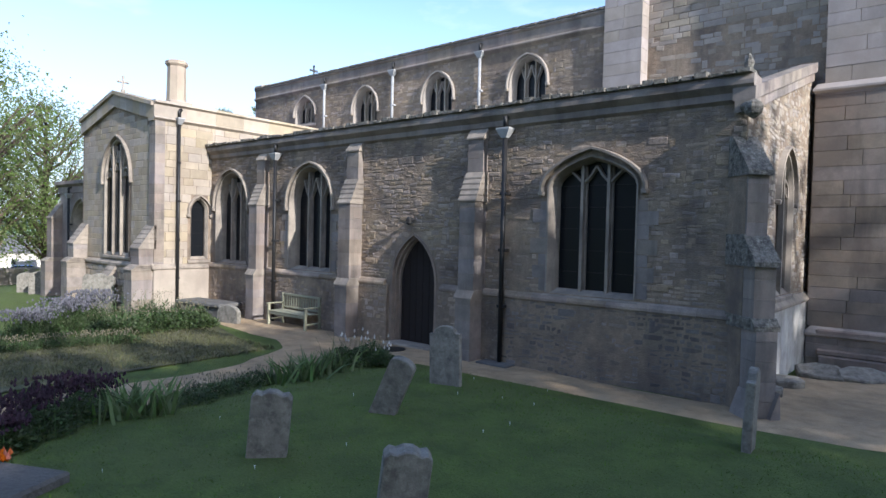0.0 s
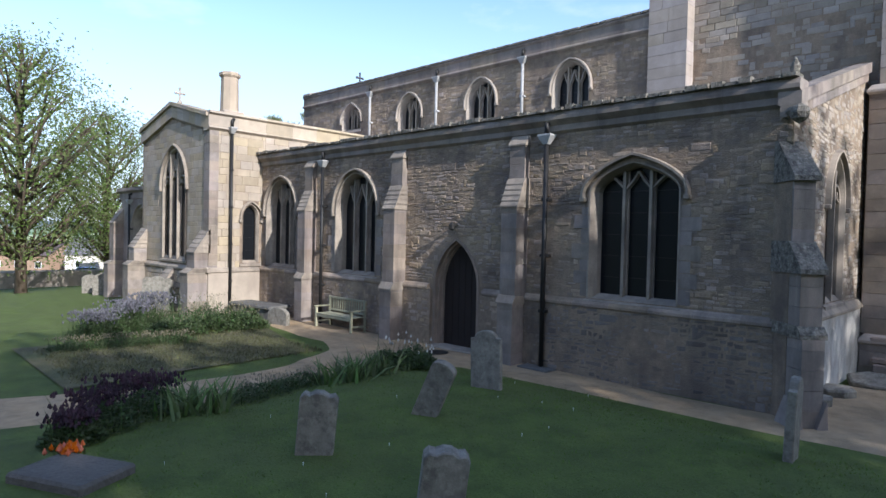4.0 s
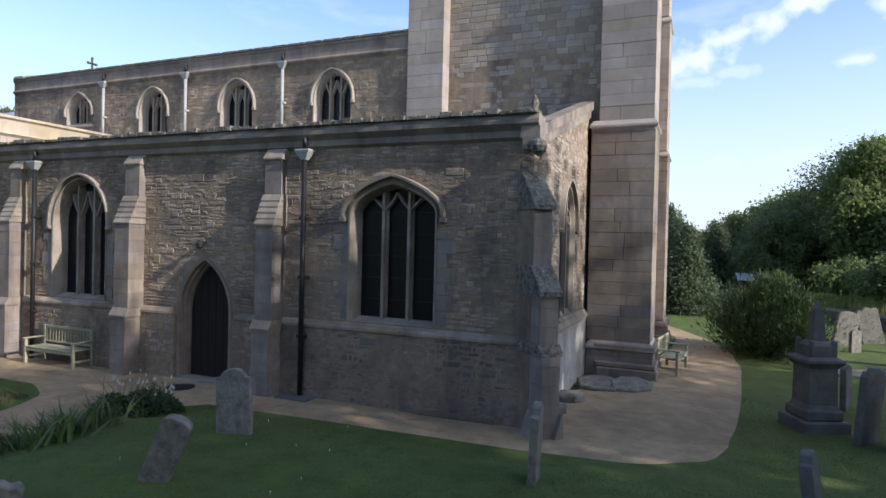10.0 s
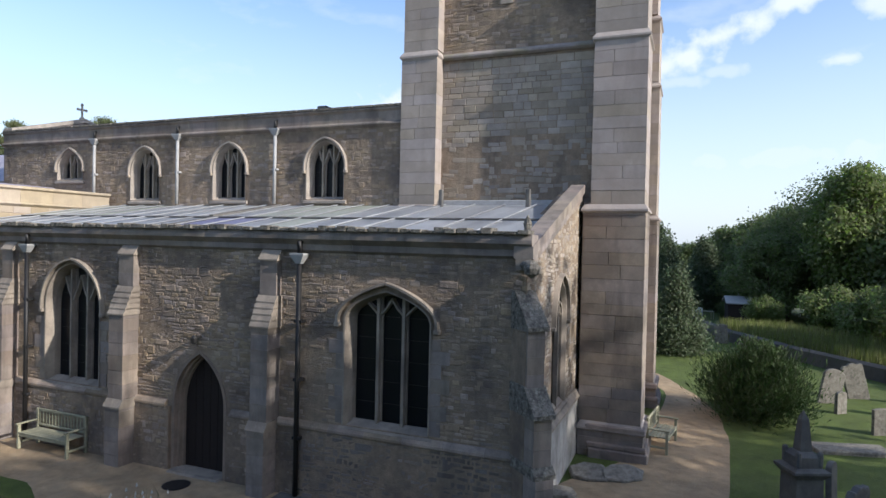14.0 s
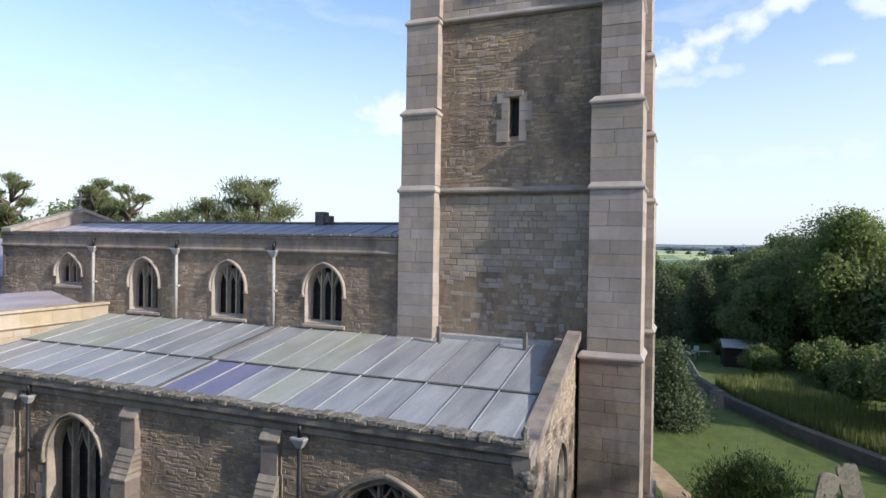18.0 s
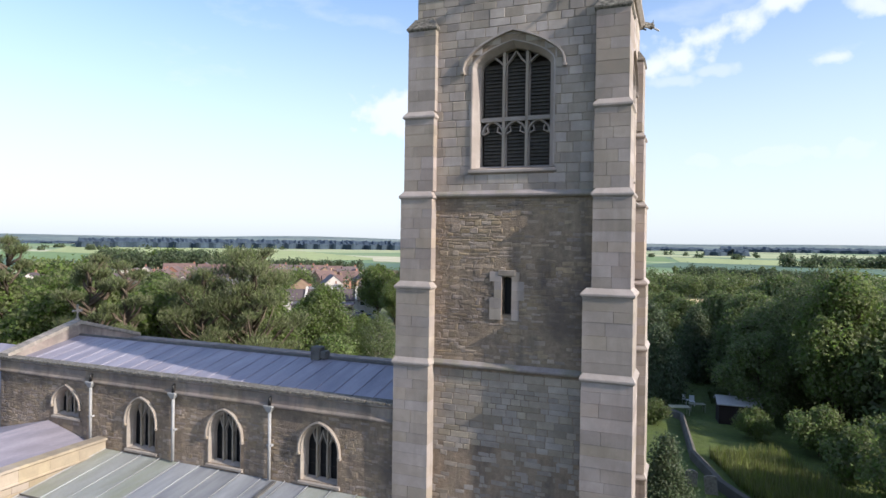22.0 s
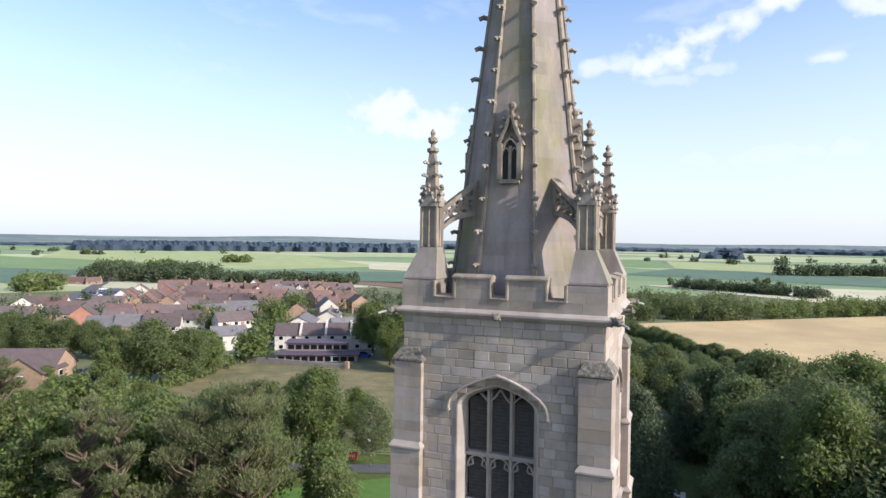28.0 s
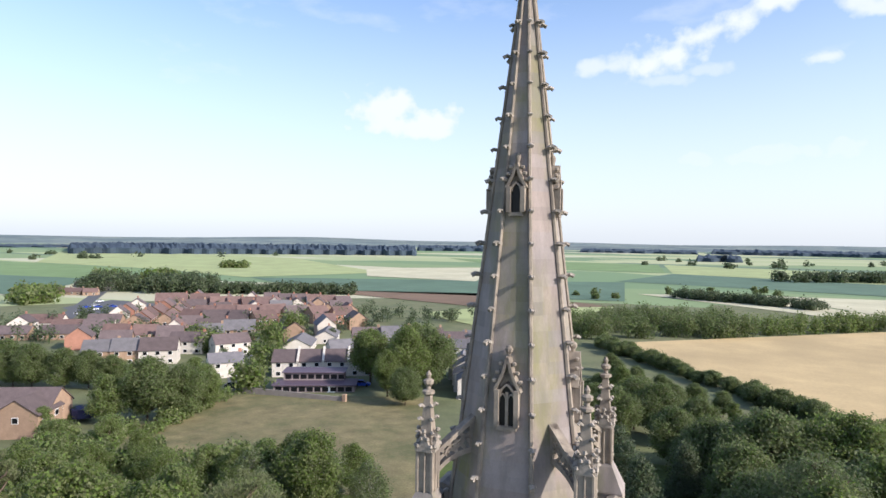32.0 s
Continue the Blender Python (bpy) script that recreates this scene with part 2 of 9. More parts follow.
M_ASHLAR = mat("ashlar_limestone", (0.295, 0.242, 0.2), 0.9, 0.2, 2.4, 55, 0.5, 0.01, second=(0.125, 0.105, 0.09), second_scale=0.8, second_amt=0.7,
               third=(0.29, 0.19, 0.16), third_scale=0.45, third_amt=0.5, islands=0.14, hue=0.012, streak=0.5)
M_TOWER_ASHLAR = mat("tower_ashlar", (0.375, 0.32, 0.275), 0.88, 0.14, 2.0, 50, 0.3, 0.006, second=(0.24, 0.205, 0.17), second_scale=0.55, second_amt=0.65, streak=0.3, streak_to=(0.16, 0.14, 0.12),
                     third=(0.35, 0.262, 0.22), third_scale=0.3, third_amt=0.45, islands=0.2, hue=0.012)
M_ASHLAR_OB = mat("ashlar_block", (0.268, 0.225, 0.19), 0.9, 0.2, 2.4, 55, 0.5, 0.01, second=(0.125, 0.105, 0.09), second_scale=0.8, second_amt=0.7,
                  third=(0.27, 0.195, 0.165), third_scale=0.45, third_amt=0.5, obj_random=0.1, hue=0.012, streak=0.5)
M_TOWER_OB = mat("tower_block", (0.35, 0.297, 0.258), 0.88, 0.14, 2.0, 50, 0.3, 0.006, second=(0.24, 0.205, 0.17), second_scale=0.55, second_amt=0.65, streak=0.3, streak_to=(0.16, 0.14, 0.12),
                 third=(0.35, 0.262, 0.22), third_scale=0.3, third_amt=0.45, obj_random=0.12, hue=0.014)
M_DRESSED = mat("dressed_stone", (0.315, 0.265, 0.212), 0.88, 0.18, 3, 60, 0.4, 0.008, second=(0.15, 0.125, 0.105), second_scale=1.3, second_amt=0.65, streak=0.45)
M_LICHEN = mat("lichened_coping", (0.2, 0.178, 0.15), 0.95, 0.35, 9, 30, 0.9, 0.03, second=(0.05, 0.046, 0.038), second_scale=8, second_amt=0.9, third=(0.42, 0.4, 0.33), third_scale=13, third_amt=0.6)
M_CARVED = mat("carved_limestone", (0.33, 0.29, 0.25), 0.92, 0.25, 5, 40, 0.6, 0.012, second=(0.17, 0.155, 0.12), second_scale=4, second_amt=0.7, obj_random=0.12)
M_SPIRE = mat("spire_stone", (0.295, 0.248, 0.228), 0.9, 0.16, 2, 45, 0.35, 0.007, second=(0.205, 0.195, 0.1), second_scale=0.6, second_amt=0.9, third=(0.17, 0.145, 0.135), third_scale=0.9, third_amt=0.5, islands=0.1, hue=0.006, stretch=(1, 1, 0.3), streak=0.3, streak_to=(0.14, 0.125, 0.105))
M_LEAD = mat("lead_roof", (0.37, 0.38, 0.395), 0.42, 0.18, 1.2, 20, 0.15, 0.006, second=(0.24, 0.245, 0.275), second_scale=0.8, second_amt=0.65, third=(0.45, 0.455, 0.455), third_scale=0.6, third_amt=0.5, obj_random=0.13, metal=0.3, spec=0.5, stretch=(2.4, 0.4, 1))
M_LEAD_BLUE = mat("nave_lead_roof", (0.37, 0.332, 0.372), 0.55, 0.2, 1.0, 20, 0.15, 0.006, second=(0.235, 0.222, 0.268), second_scale=0.6, second_amt=0.6, third=(0.40, 0.375, 0.42), third_scale=0.5, third_amt=0.5, obj_random=0.06, metal=0.2, spec=0.4, stretch=(2.2, 0.4, 0.5))
M_LEAD_NEW = mat("relaid_lead", (0.19, 0.19, 0.3), 0.5, 0.18, 1.2, 20, 0.15, 0.006, second=(0.26, 0.26, 0.34), second_scale=0.7, second_amt=0.6, metal=0.25, spec=0.5, stretch=(2.4, 0.4, 1))
M_LEAD_GREEN = mat("mossy_lead", (0.35, 0.36, 0.32), 0.55, 0.18, 1.2, 20, 0.15, 0.006, second=(0.28, 0.30, 0.2), second_scale=0.8, second_amt=0.6, third=(0.42, 0.42, 0.42), third_scale=0.5, third_amt=0.6, obj_random=0.12, metal=0.2, spec=0.4, stretch=(1.6, 0.5, 1))
M_IRON = mat("black_iron", (0.018, 0.017, 0.017), 0.5, 0.2, 8, 60, 0.1, 0.003)
M_PALE_LEAD = mat("pale_lead", (0.34, 0.335, 0.33), 0.6, 0.15, 8, 60, 0.15, 0.004)
M_GLASS = bpy.data.materials.new("leaded_glass")
M_GLASS.use_nodes = True
_b = M_GLASS.node_tree.nodes["Principled BSDF"]
_b.inputs["Base Color"].default_value, _b.inputs["Roughness"].default_value = (0.008, 0.009, 0.011, 1), 0.28
_b.inputs["Specular IOR Level"].default_value = 0.22
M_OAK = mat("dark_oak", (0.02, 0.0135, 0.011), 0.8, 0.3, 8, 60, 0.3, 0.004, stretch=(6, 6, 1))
M_LOUVRE = mat("weathered_louvre", (0.085, 0.075, 0.065), 0.85, 0.25, 6, 50, 0.3, 0.004)
M_TEAK = mat("weathered_teak", (0.30, 0.285, 0.195), 0.8, 0.2, 10, 80, 0.3, 0.004, second=(0.26, 0.25, 0.17), second_scale=3, second_amt=0.5, obj_random=0.12)
M_GRAVEL = mat("gravel", (0.41, 0.295, 0.175), 0.95, 0.28, 3.5, 70, 0.9, 0.014, second=(0.2, 0.155, 0.1), second_scale=0.8, second_amt=0.65, third=(0.40, 0.32, 0.215), third_scale=1.9, third_amt=0.45)
M_TURF = mat("turf", (0.1, 0.135, 0.029), 0.95, 0.34, 1.4, 34, 0.9, 0.035, second=(0.11, 0.135, 0.04), second_scale=0.5, second_amt=0.65, third=(0.058, 0.08, 0.017), third_scale=2.2, third_amt=0.6)
M_GRASS = leafy("grass_blades", (0.115, 0.16, 0.032), 0.28, 0.025, trans=0.4)
M_HEAD = mat("headstone", (0.21, 0.19, 0.16), 0.9, 0.2, 4, 50, 0.5, 0.01, second=(0.10, 0.09, 0.075), second_scale=7, second_amt=0.8, third=(0.34, 0.33, 0.27), third_scale=10, third_amt=0.5)
M_HEAD_DARK = mat("dark_headstone", (0.11, 0.105, 0.10), 0.85, 0.25, 4, 50, 0.4, 0.01, second=(0.20, 0.19, 0.165), second_scale=2.5, second_amt=0.5)
M_WALLDARK = mat("dark_boundary_wall", (0.13, 0.115, 0.10), 0.95, 0.3, 2, 20, 0.8, 0.03, second=(0.07, 0.07, 0.06), second_scale=1.0, second_amt=0.6)
M_BARK = mat("bark", (0.12, 0.09, 0.065), 0.95, 0.3, 3, 25, 0.9, 0.03, stretch=(1, 1, 0.25))
L_BROAD = leafy("broad_leaves", (0.178, 0.222, 0.072), trans=0.55)
L_DARK = leafy("dark_leaves", (0.158, 0.195, 0.076), trans=0.55)
L_PINE = leafy("pine_needles", (0.18, 0.2, 0.09), trans=0.45)
L_LIGHT = leafy("light_leaves", (0.172, 0.215, 0.074), trans=0.45)
L_WILLOW = leafy("grey_green_leaves", (0.168, 0.205, 0.088), trans=0.5)
L_FAR = leafy("far_leaves", (0.1, 0.128, 0.066), trans=0.4)
L_YEW = leafy("yew_needles", (0.055, 0.085, 0.028), trans=0.3)


# ---- mesh building ----
class Acc:
    """Gathers vertices and faces of one mesh."""

    def __init__(self):
        self.v, self.f = [], []

    def add(self, vs, fs):
        k = len(self.v)
        self.v += [tuple(p) for p in vs]
        self.f += [tuple(i + k for i in f) for f in fs]
        return self

    def box(self, a, b, c=0.0):
        """A block from a to b with edges cut by c."""
        (x0, y0, z0), (x1, y1, z1) = a, b
        if c <= 0:
            return self.add([(x0, y0, z0), (x1, y0, z0), (x1, y1, z0), (x0, y1, z0), (x0, y0, z1), (x1, y0, z1), (x1, y1, z1), (x0, y1, z1)], BOXF)
        c = min(c, abs(x1 - x0) * 0.45, abs(y1 - y0) * 0.45, abs(z1 - z0) * 0.45)
        vs = []
        for sx in (0, 1):
            for sy in (0, 1):
                for sz in (0, 1):
                    X, Y, Z = (x1 if sx else x0), (y1 if sy else y0), (z1 if sz else z0)
                    dx, dy, dz = (-c if sx else c), (-c if sy else c), (-c if sz else c)
                    vs += [(X, Y + dy, Z + dz), (X + dx, Y, Z + dz), (X + dx, Y + dy, Z)]
        return self.add(vs, CBOXF)

    def prism(self, poly, fr, d0, d1):
        """poly: (u, v) points; pushed along d from d0 to d1 in the frame fr(u, d, v)."""
        k = len(poly)
        vs = [fr(u, d0, v) for u, v in poly] + [fr(u, d1, v) for u, v in poly]
        fs = [tuple(range(k)), tuple(range(2 * k - 1, k - 1, -1))] + [(i, (i + 1) % k, (i + 1) % k + k, i + k) for i in range(k)]
        return self.add(vs, fs)

    def loft(self, rings, cap=True):
        k = len(rings[0])
        vs = [p for r in rings for p in r]
        fs = [(j * k + i, j * k + (i + 1) % k, (j + 1) * k + (i + 1) % k, (j + 1) * k + i) for j in range(len(rings) - 1) for i in range(k)]
        if cap:
            fs += [tuple(range(k - 1, -1, -1)), tuple(range((len(rings) - 1) * k, len(rings) * k))]
        return self.add(vs, fs)

    def lathe(self, profile, cx, cy, n=10, turn=0.0):
        """profile: (radius, z) from the foot up."""
        return self.loft([[(cx + r * math.cos(turn + 2 * math.pi * i / n), cy + r * math.sin(turn + 2 * math.pi * i / n), z) for i in range(n)] for r, z in profile])

    def tube(self, path, r, n=6, taper=None):
        path = [Vector(p) for p in path]
        rings = []
        for i, p in enumerate(path):
            way = (path[min(i + 1, len(path) - 1)] - path[max(i - 1, 0)]).normalized()
            side = way.cross(Vector((0, 0, 1)))
            if side.length < 1e-3:
                side = way.cross(Vector((1, 0, 0)))
            side.normalize()
            up = side.cross(way)
            rad = r if taper is None else r + (taper - r) * i / (len(path) - 1)
            rings.append([p + rad * (math.cos(2 * math.pi * k / n) * side + math.sin(2 * math.pi * k / n) * up) for k in range(n)])
        return self.loft(rings)

    def moved(self, m):
        self.v = [tuple(m @ Vector(p)) for p in self.v]
        return self


BOXF = [(0, 3, 2, 1), (4, 5, 6, 7), (0, 1, 5, 4), (1, 2, 6, 5), (2, 3, 7, 6), (3, 0, 4, 7)]


def _cbox_faces():
    at = lambda sx, sy, sz, ax: ((sx * 2 + sy) * 2 + sz) * 3 + ax  # noqa: E731
    fs = []
    for s in (0, 1):
        fs += [(at(s, 0, 0, 0), at(s, 1, 0, 0), at(s, 1, 1, 0), at(s, 0, 1, 0)), (at(0, s, 0, 1), at(1, s, 0, 1), at(1, s, 1, 1), at(0, s, 1, 1)),
               (at(0, 0, s, 2), at(1, 0, s, 2), at(1, 1, s, 2), at(0, 1, s, 2))]
        for r in (0, 1):
            fs += [(at(s, r, 0, 0), at(s, r, 1, 0), at(s, r, 1, 1), at(s, r, 0, 1)), (at(s, 0, r, 0), at(s, 1, r, 0), at(s, 1, r, 2), at(s, 0, r, 2)),
                   (at(0, s, r, 1), at(1, s, r, 1), at(1, s, r, 2), at(0, s, r, 2))]
            fs += [(at(s, r, q, 0), at(s, r, q, 1), at(s, r, q, 2)) for q in (0, 1)]
    return fs


CBOXF = _cbox_faces()


def mesh_of(acc, name, material, smooth=False, fix=True):
    me = bpy.data.meshes.new(name)
    me.from_pydata(acc.v, [], acc.f)
    if fix and len(acc.f) < 60000:
        bm = bmesh.new()
        bm.from_mesh(me)
        bmesh.ops.recalc_face_normals(bm, faces=bm.faces)
        bm.to_mesh(me)
        bm.free()
    if material:
        me.materials.append(material)
    if smooth:
        me.shade_smooth()
    return me


BLOCKS = {}


def block(name, a, b, material, parent, cut=0.03):
    """One squared stone from a to b as an object of its own; all share a mesh for each material."""
    if material.name not in BLOCKS:
        BLOCKS[material.name] = mesh_of(Acc().box((0, 0, 0), (1, 1, 1), 0.006 if material is M_TOWER_OB else (0.009 if material in (M_ASHLAR_OB, M_CREAM_OB) else cut)), "block_" + material.name, material)
    ob = new(name, BLOCKS[material.name])
    ob.parent = parent
    ob.matrix_basis = Matrix.LocRotScale(a, None, tuple(q - p for p, q in zip(a, b)))
    return ob


def welded(acc):
    """The mesh with its touching pieces joined into one skin."""
    me = bpy.data.meshes.new("welded")
    me.from_pydata(acc.v, [], acc.f)
    bm = bmesh.new()
    bm.from_mesh(me)
    bmesh.ops.remove_doubles(bm, verts=bm.verts, dist=0.0005)
    out = Acc()
    bm.verts.index_update()
    out.v = [tuple(v.co) for v in bm.verts]
    seen_, count_ = set(), {}
    for f in bm.faces:
        k = tuple(sorted(v.index for v in f.verts))
        count_[k] = count_.get(k, 0) + 1
    for f in bm.faces:
        k = tuple(sorted(v.index for v in f.verts))
        if count_[k] == 1:
            out.f.append(tuple(v.index for v in f.verts))
    bm.free()
    bpy.data.meshes.remove(me)
    return out


def part(name, acc, material, parent=None, label="", smooth=False, fix=True):
    """One mesh object under a thing or a part."""
    ob = new(name, acc if isinstance(acc, bpy.types.Mesh) else mesh_of(acc, name, material, smooth, fix))
    if parent is not None:
        ob.parent = parent
    if label:
        ob["label"] = label
    return ob


def thing(name, label, category, at=(0, 0, 0), turn=0.0, group="", kind=""):
    ob = new(name)
    ob.matrix_basis = pose(*at, 0, 0, turn)
    return tagged(ob, label, category, group, kind)


def north(y0):
    return lambda u, d, v: (u, y0 - d, v)


def west(x0):
    return lambda u, d, v: (x0 + d, u, v)


def south(y0):
    return lambda u, d, v: (u, y0 + d, v)


def arch(cx, w, spring, rise, n=8):
    """Points of an arch from its left springing to the right, pointed or four-centred."""
    a = w / 2
    pts = []
    if rise >= a * 0.95:
        R = (rise * rise + a * a) / (2 * a)
        end = math.asin(min(1, rise / R))
        for i in range(n + 1):
            th = end * i / n
            pts.append((cx - a + R - R * math.cos(th), spring + R * math.sin(th)))
    else:
        for i in range(n + 1):
            s = 1 - (i / n) ** 1.5
            k = 0.38
            pts.append((cx - a * s, spring + rise * ((1 - k) * math.sqrt(max(0, 1 - s * s)) + k * (1 - s))))
    return pts + [(2 * cx - u, v) for u, v in reversed(pts[:-1])]


def opening(cx, w, sill, spring, rise):
    return dict(cx=cx, w=w, sill=sill, spring=spring, rise=rise)


def wall(*args):
    """A welded wall with real openings."""
    return welded(wall_pieces(*args))


def wall_pieces(acc, fr, u0, u1, v0, top, thick, opens=()):
    """Pieces of a wall with real openings. top: a number, or a function of u."""
    tf = top if callable(top) else (lambda u: top)
    cuts = [u0]

    def quad(a, b, c, d):
        """A slab piece by its four (u, v) corners."""
        acc.prism([a, b, c, d], fr, 0, -thick)

    at = u0
    for o in sorted(opens, key=lambda o: o["cx"]):
        l, r = o["cx"] - o["w"] / 2, o["cx"] + o["w"] / 2
        for a, b in steps(at, l):
            quad((a, v0), (b, v0), (b, tf(b)), (a, tf(a)))
        if o["sill"] > v0 + 0.01:
            quad((l, v0), (r, v0), (r, o["sill"]), (l, o["sill"]))
        pts = arch(o["cx"], o["w"], o["spring"], o["rise"])
        for p, q in zip(pts, pts[1:]):
            quad(p, q, (q[0], tf(q[0])), (p[0], tf(p[0])))
        at = r
    for a, b in steps(at, u1):
        quad((a, v0), (b, v0), (b, tf(b)), (a, tf(a)))
    return acc


def steps(a, b, most=3.0):
    k = max(1, math.ceil((b - a) / most))
    return [(a + (b - a) * i / k, a + (b - a) * (i + 1) / k) for i in range(k)] if b - a > 1e-4 else []


def inside(o, u, v, pad):
    """Whether (u, v) lies in the opening o, widened by pad."""
    a = o["w"] / 2 + pad
    if abs(u - o["cx"]) > a or v < o["sill"] - pad:
        return False
    if v < o["spring"]:
        return True
    h = o["rise"] + pad
    s = abs(u - o["cx"]) / a
    return (v - o["spring"]) < h * (math.sqrt(max(0, 1 - s * s)) * 0.62 + 0.38 * (1 - s))


def half_at(o, v, pad):
    """Half the width of the opening o, widened by pad, at the height v."""
    a = o["w"] / 2 + pad
    if v < o["sill"] - pad or v > o["spring"] + o["rise"] + pad:
        return 0.0
    lo, hi = 0.0, a
    if inside(o, o["cx"] + a * 0.999, v, pad):
        return a
    for _ in range(12):
        m = (lo + hi) / 2
        lo, hi = (m, hi) if inside(o, o["cx"] + m, v, pad) else (lo, m)
    return lo


def stones(acc, fr, u0, u1, v0, v1, opens=(), pad=0.12, course=(0.05, 0.12), length=(0.09, 0.28), proud=(0.002, 0.011), gap=0.009, top=None, rng=None, picked=None, pick_box=None, skew=0.8, base=0.0, smear=0.34):
    """Courses of single stones laid on a wall face, some lost under smeared mortar, each a little proud of its joints."""
    rng = rng or random.Random(5)
    rough = course[1] < 0.2
    v = v0
    while v < v1 - 0.04:
        h = min(rng.uniform(*course), v1 - v)
        u = u0 - rng.uniform(0, length[0])
        while u < u1:
            ln = rng.uniform(*length) * (rng.choice((0.6, 1.0, 1.0, 1.5)) if rough else 1.0)
            a, b = max(u, u0), min(u + ln, u1)
            u += ln
            if b - a < 0.05:
                continue
            if top and v + h > min(top(a), top(b)):
                continue
            cut = False
            for o in opens:
                hw = max(half_at(o, v, pad), half_at(o, v + h, pad))
                if hw > 0 and b > o["cx"] - hw and a < o["cx"] + hw:
                    if a < o["cx"] - hw - 0.05:
                        b = o["cx"] - hw
                    elif b > o["cx"] + hw + 0.05:
                        a = o["cx"] + hw
                    else:
                        cut = True
            if cut or b - a < 0.05:
                continue
            d = base + rng.uniform(*proud)
            g = gap * rng.uniform(0.5, 1.5)
            a2, b2, c2, e2 = a + g, b - g, v + g * 0.7, v + h - g * 0.7
            tilt = 0.0
            if rough:
                worn = noise.noise((a * 0.55, v * 0.7, 17.0))
                if rng.random() < smear * (1.0 + 2.2 * worn):
                    continue
                d = base + (d - base) * (1.0 - 0.55 * max(-0.6, worn * 1.6))
                wob = 0.15 * noise.noise((a * 0.7, v * 0.5, 4.0)) + 0.06 * noise.noise((a * 2.7, v * 1.6, 9.0))
                edge = min(1.0, (v - v0) / 0.3, max(0.0, v1 - v - h) / 0.3)
                wob *= edge
                tall = rng.uniform(0.3, 0.8) * h if rng.random() < 0.14 * edge else 0.0
                c2, e2 = c2 + wob + rng.uniform(0, 0.014), e2 + wob + rng.uniform(-0.016, 0.008) + tall
                d += 0.005 * (tall > 0)
                tilt = rng.uniform(-0.012, 0.012) * edge
            if picked is not None and pick_box[0] < a < pick_box[1] and pick_box[2] < v < pick_box[3] and len(picked) < 300:
                picked.append((a2, b2, c2, e2, d))
                continue
            k = min(0.014, (b2 - a2) * 0.2, (e2 - c2) * 0.2)
            j = [rng.uniform(-1, 1) * k * skew for _ in range(8)]
            vs = [fr(a2, 0, c2 - tilt), fr(b2, 0, c2 + tilt), fr(b2, 0, e2 + tilt), fr(a2, 0, e2 - tilt),
                  fr(a2 + k + j[0], d, c2 + k + j[1] - tilt), fr(b2 - k + j[2], d * rng.uniform(0.75, 1.1) if rough else d, c2 + k + j[3] + tilt), fr(b2 - k + j[4], d, e2 - k + j[5] + tilt), fr(a2 + k + j[6], d, e2 - k + j[7] - tilt)]
            acc.add(vs, [(4, 5, 6, 7), (0, 1, 5, 4), (1, 2, 6, 5), (2, 3, 7, 6), (3, 0, 4, 7)])
        v += h
    return acc


def band(acc, fr, u0, u1, profile):
    """A moulding: profile of (d, v) swept from u0 to u1."""
    k = len(profile)
    vs = [fr(u0, d, v) for d, v in profile] + [fr(u1, d, v) for d, v in profile]
    return acc.add(vs, [tuple(range(k)), tuple(range(2 * k - 1, k - 1, -1))] + [(i, (i + 1) % k, (i + 1) % k + k, i + k) for i in range(k)])


def arch_bar(acc, fr, pts, half, d0, d1):
    """A bar of stone along the (u, v) points, 2 * half wide, from d0 to d1."""
    rings = []
    for i, p in enumerate(pts):
        a, b = pts[max(i - 1, 0)], pts[min(i + 1, len(pts) - 1)]
        w = Vector((b[0] - a[0], b[1] - a[1])).normalized()
        n = Vector((-w.y, w.x)) * half
        rings.append([fr(p[0] - n.x, d0, p[1] - n.y), fr(p[0] + n.x, d0, p[1] + n.y), fr(p[0] + n.x * 0.6, d1, p[1] + n.y * 0.6), fr(p[0] - n.x * 0.6, d1, p[1] - n.y * 0.6)])
    return acc.loft(rings)


# ---- the church ----
church = thing("church", "medieval limestone parish church with tower and spire", "church")
# the church lies a few degrees askew of the yard
CHURCH_AT = Matrix.Translation((-5.37, 19.75, 0)) @ Matrix.Rotation(radians(3.6), 4, "Z") @ Matrix.Translation((5.37, -19.75, 0))
church.matrix_basis = CHURCH_AT


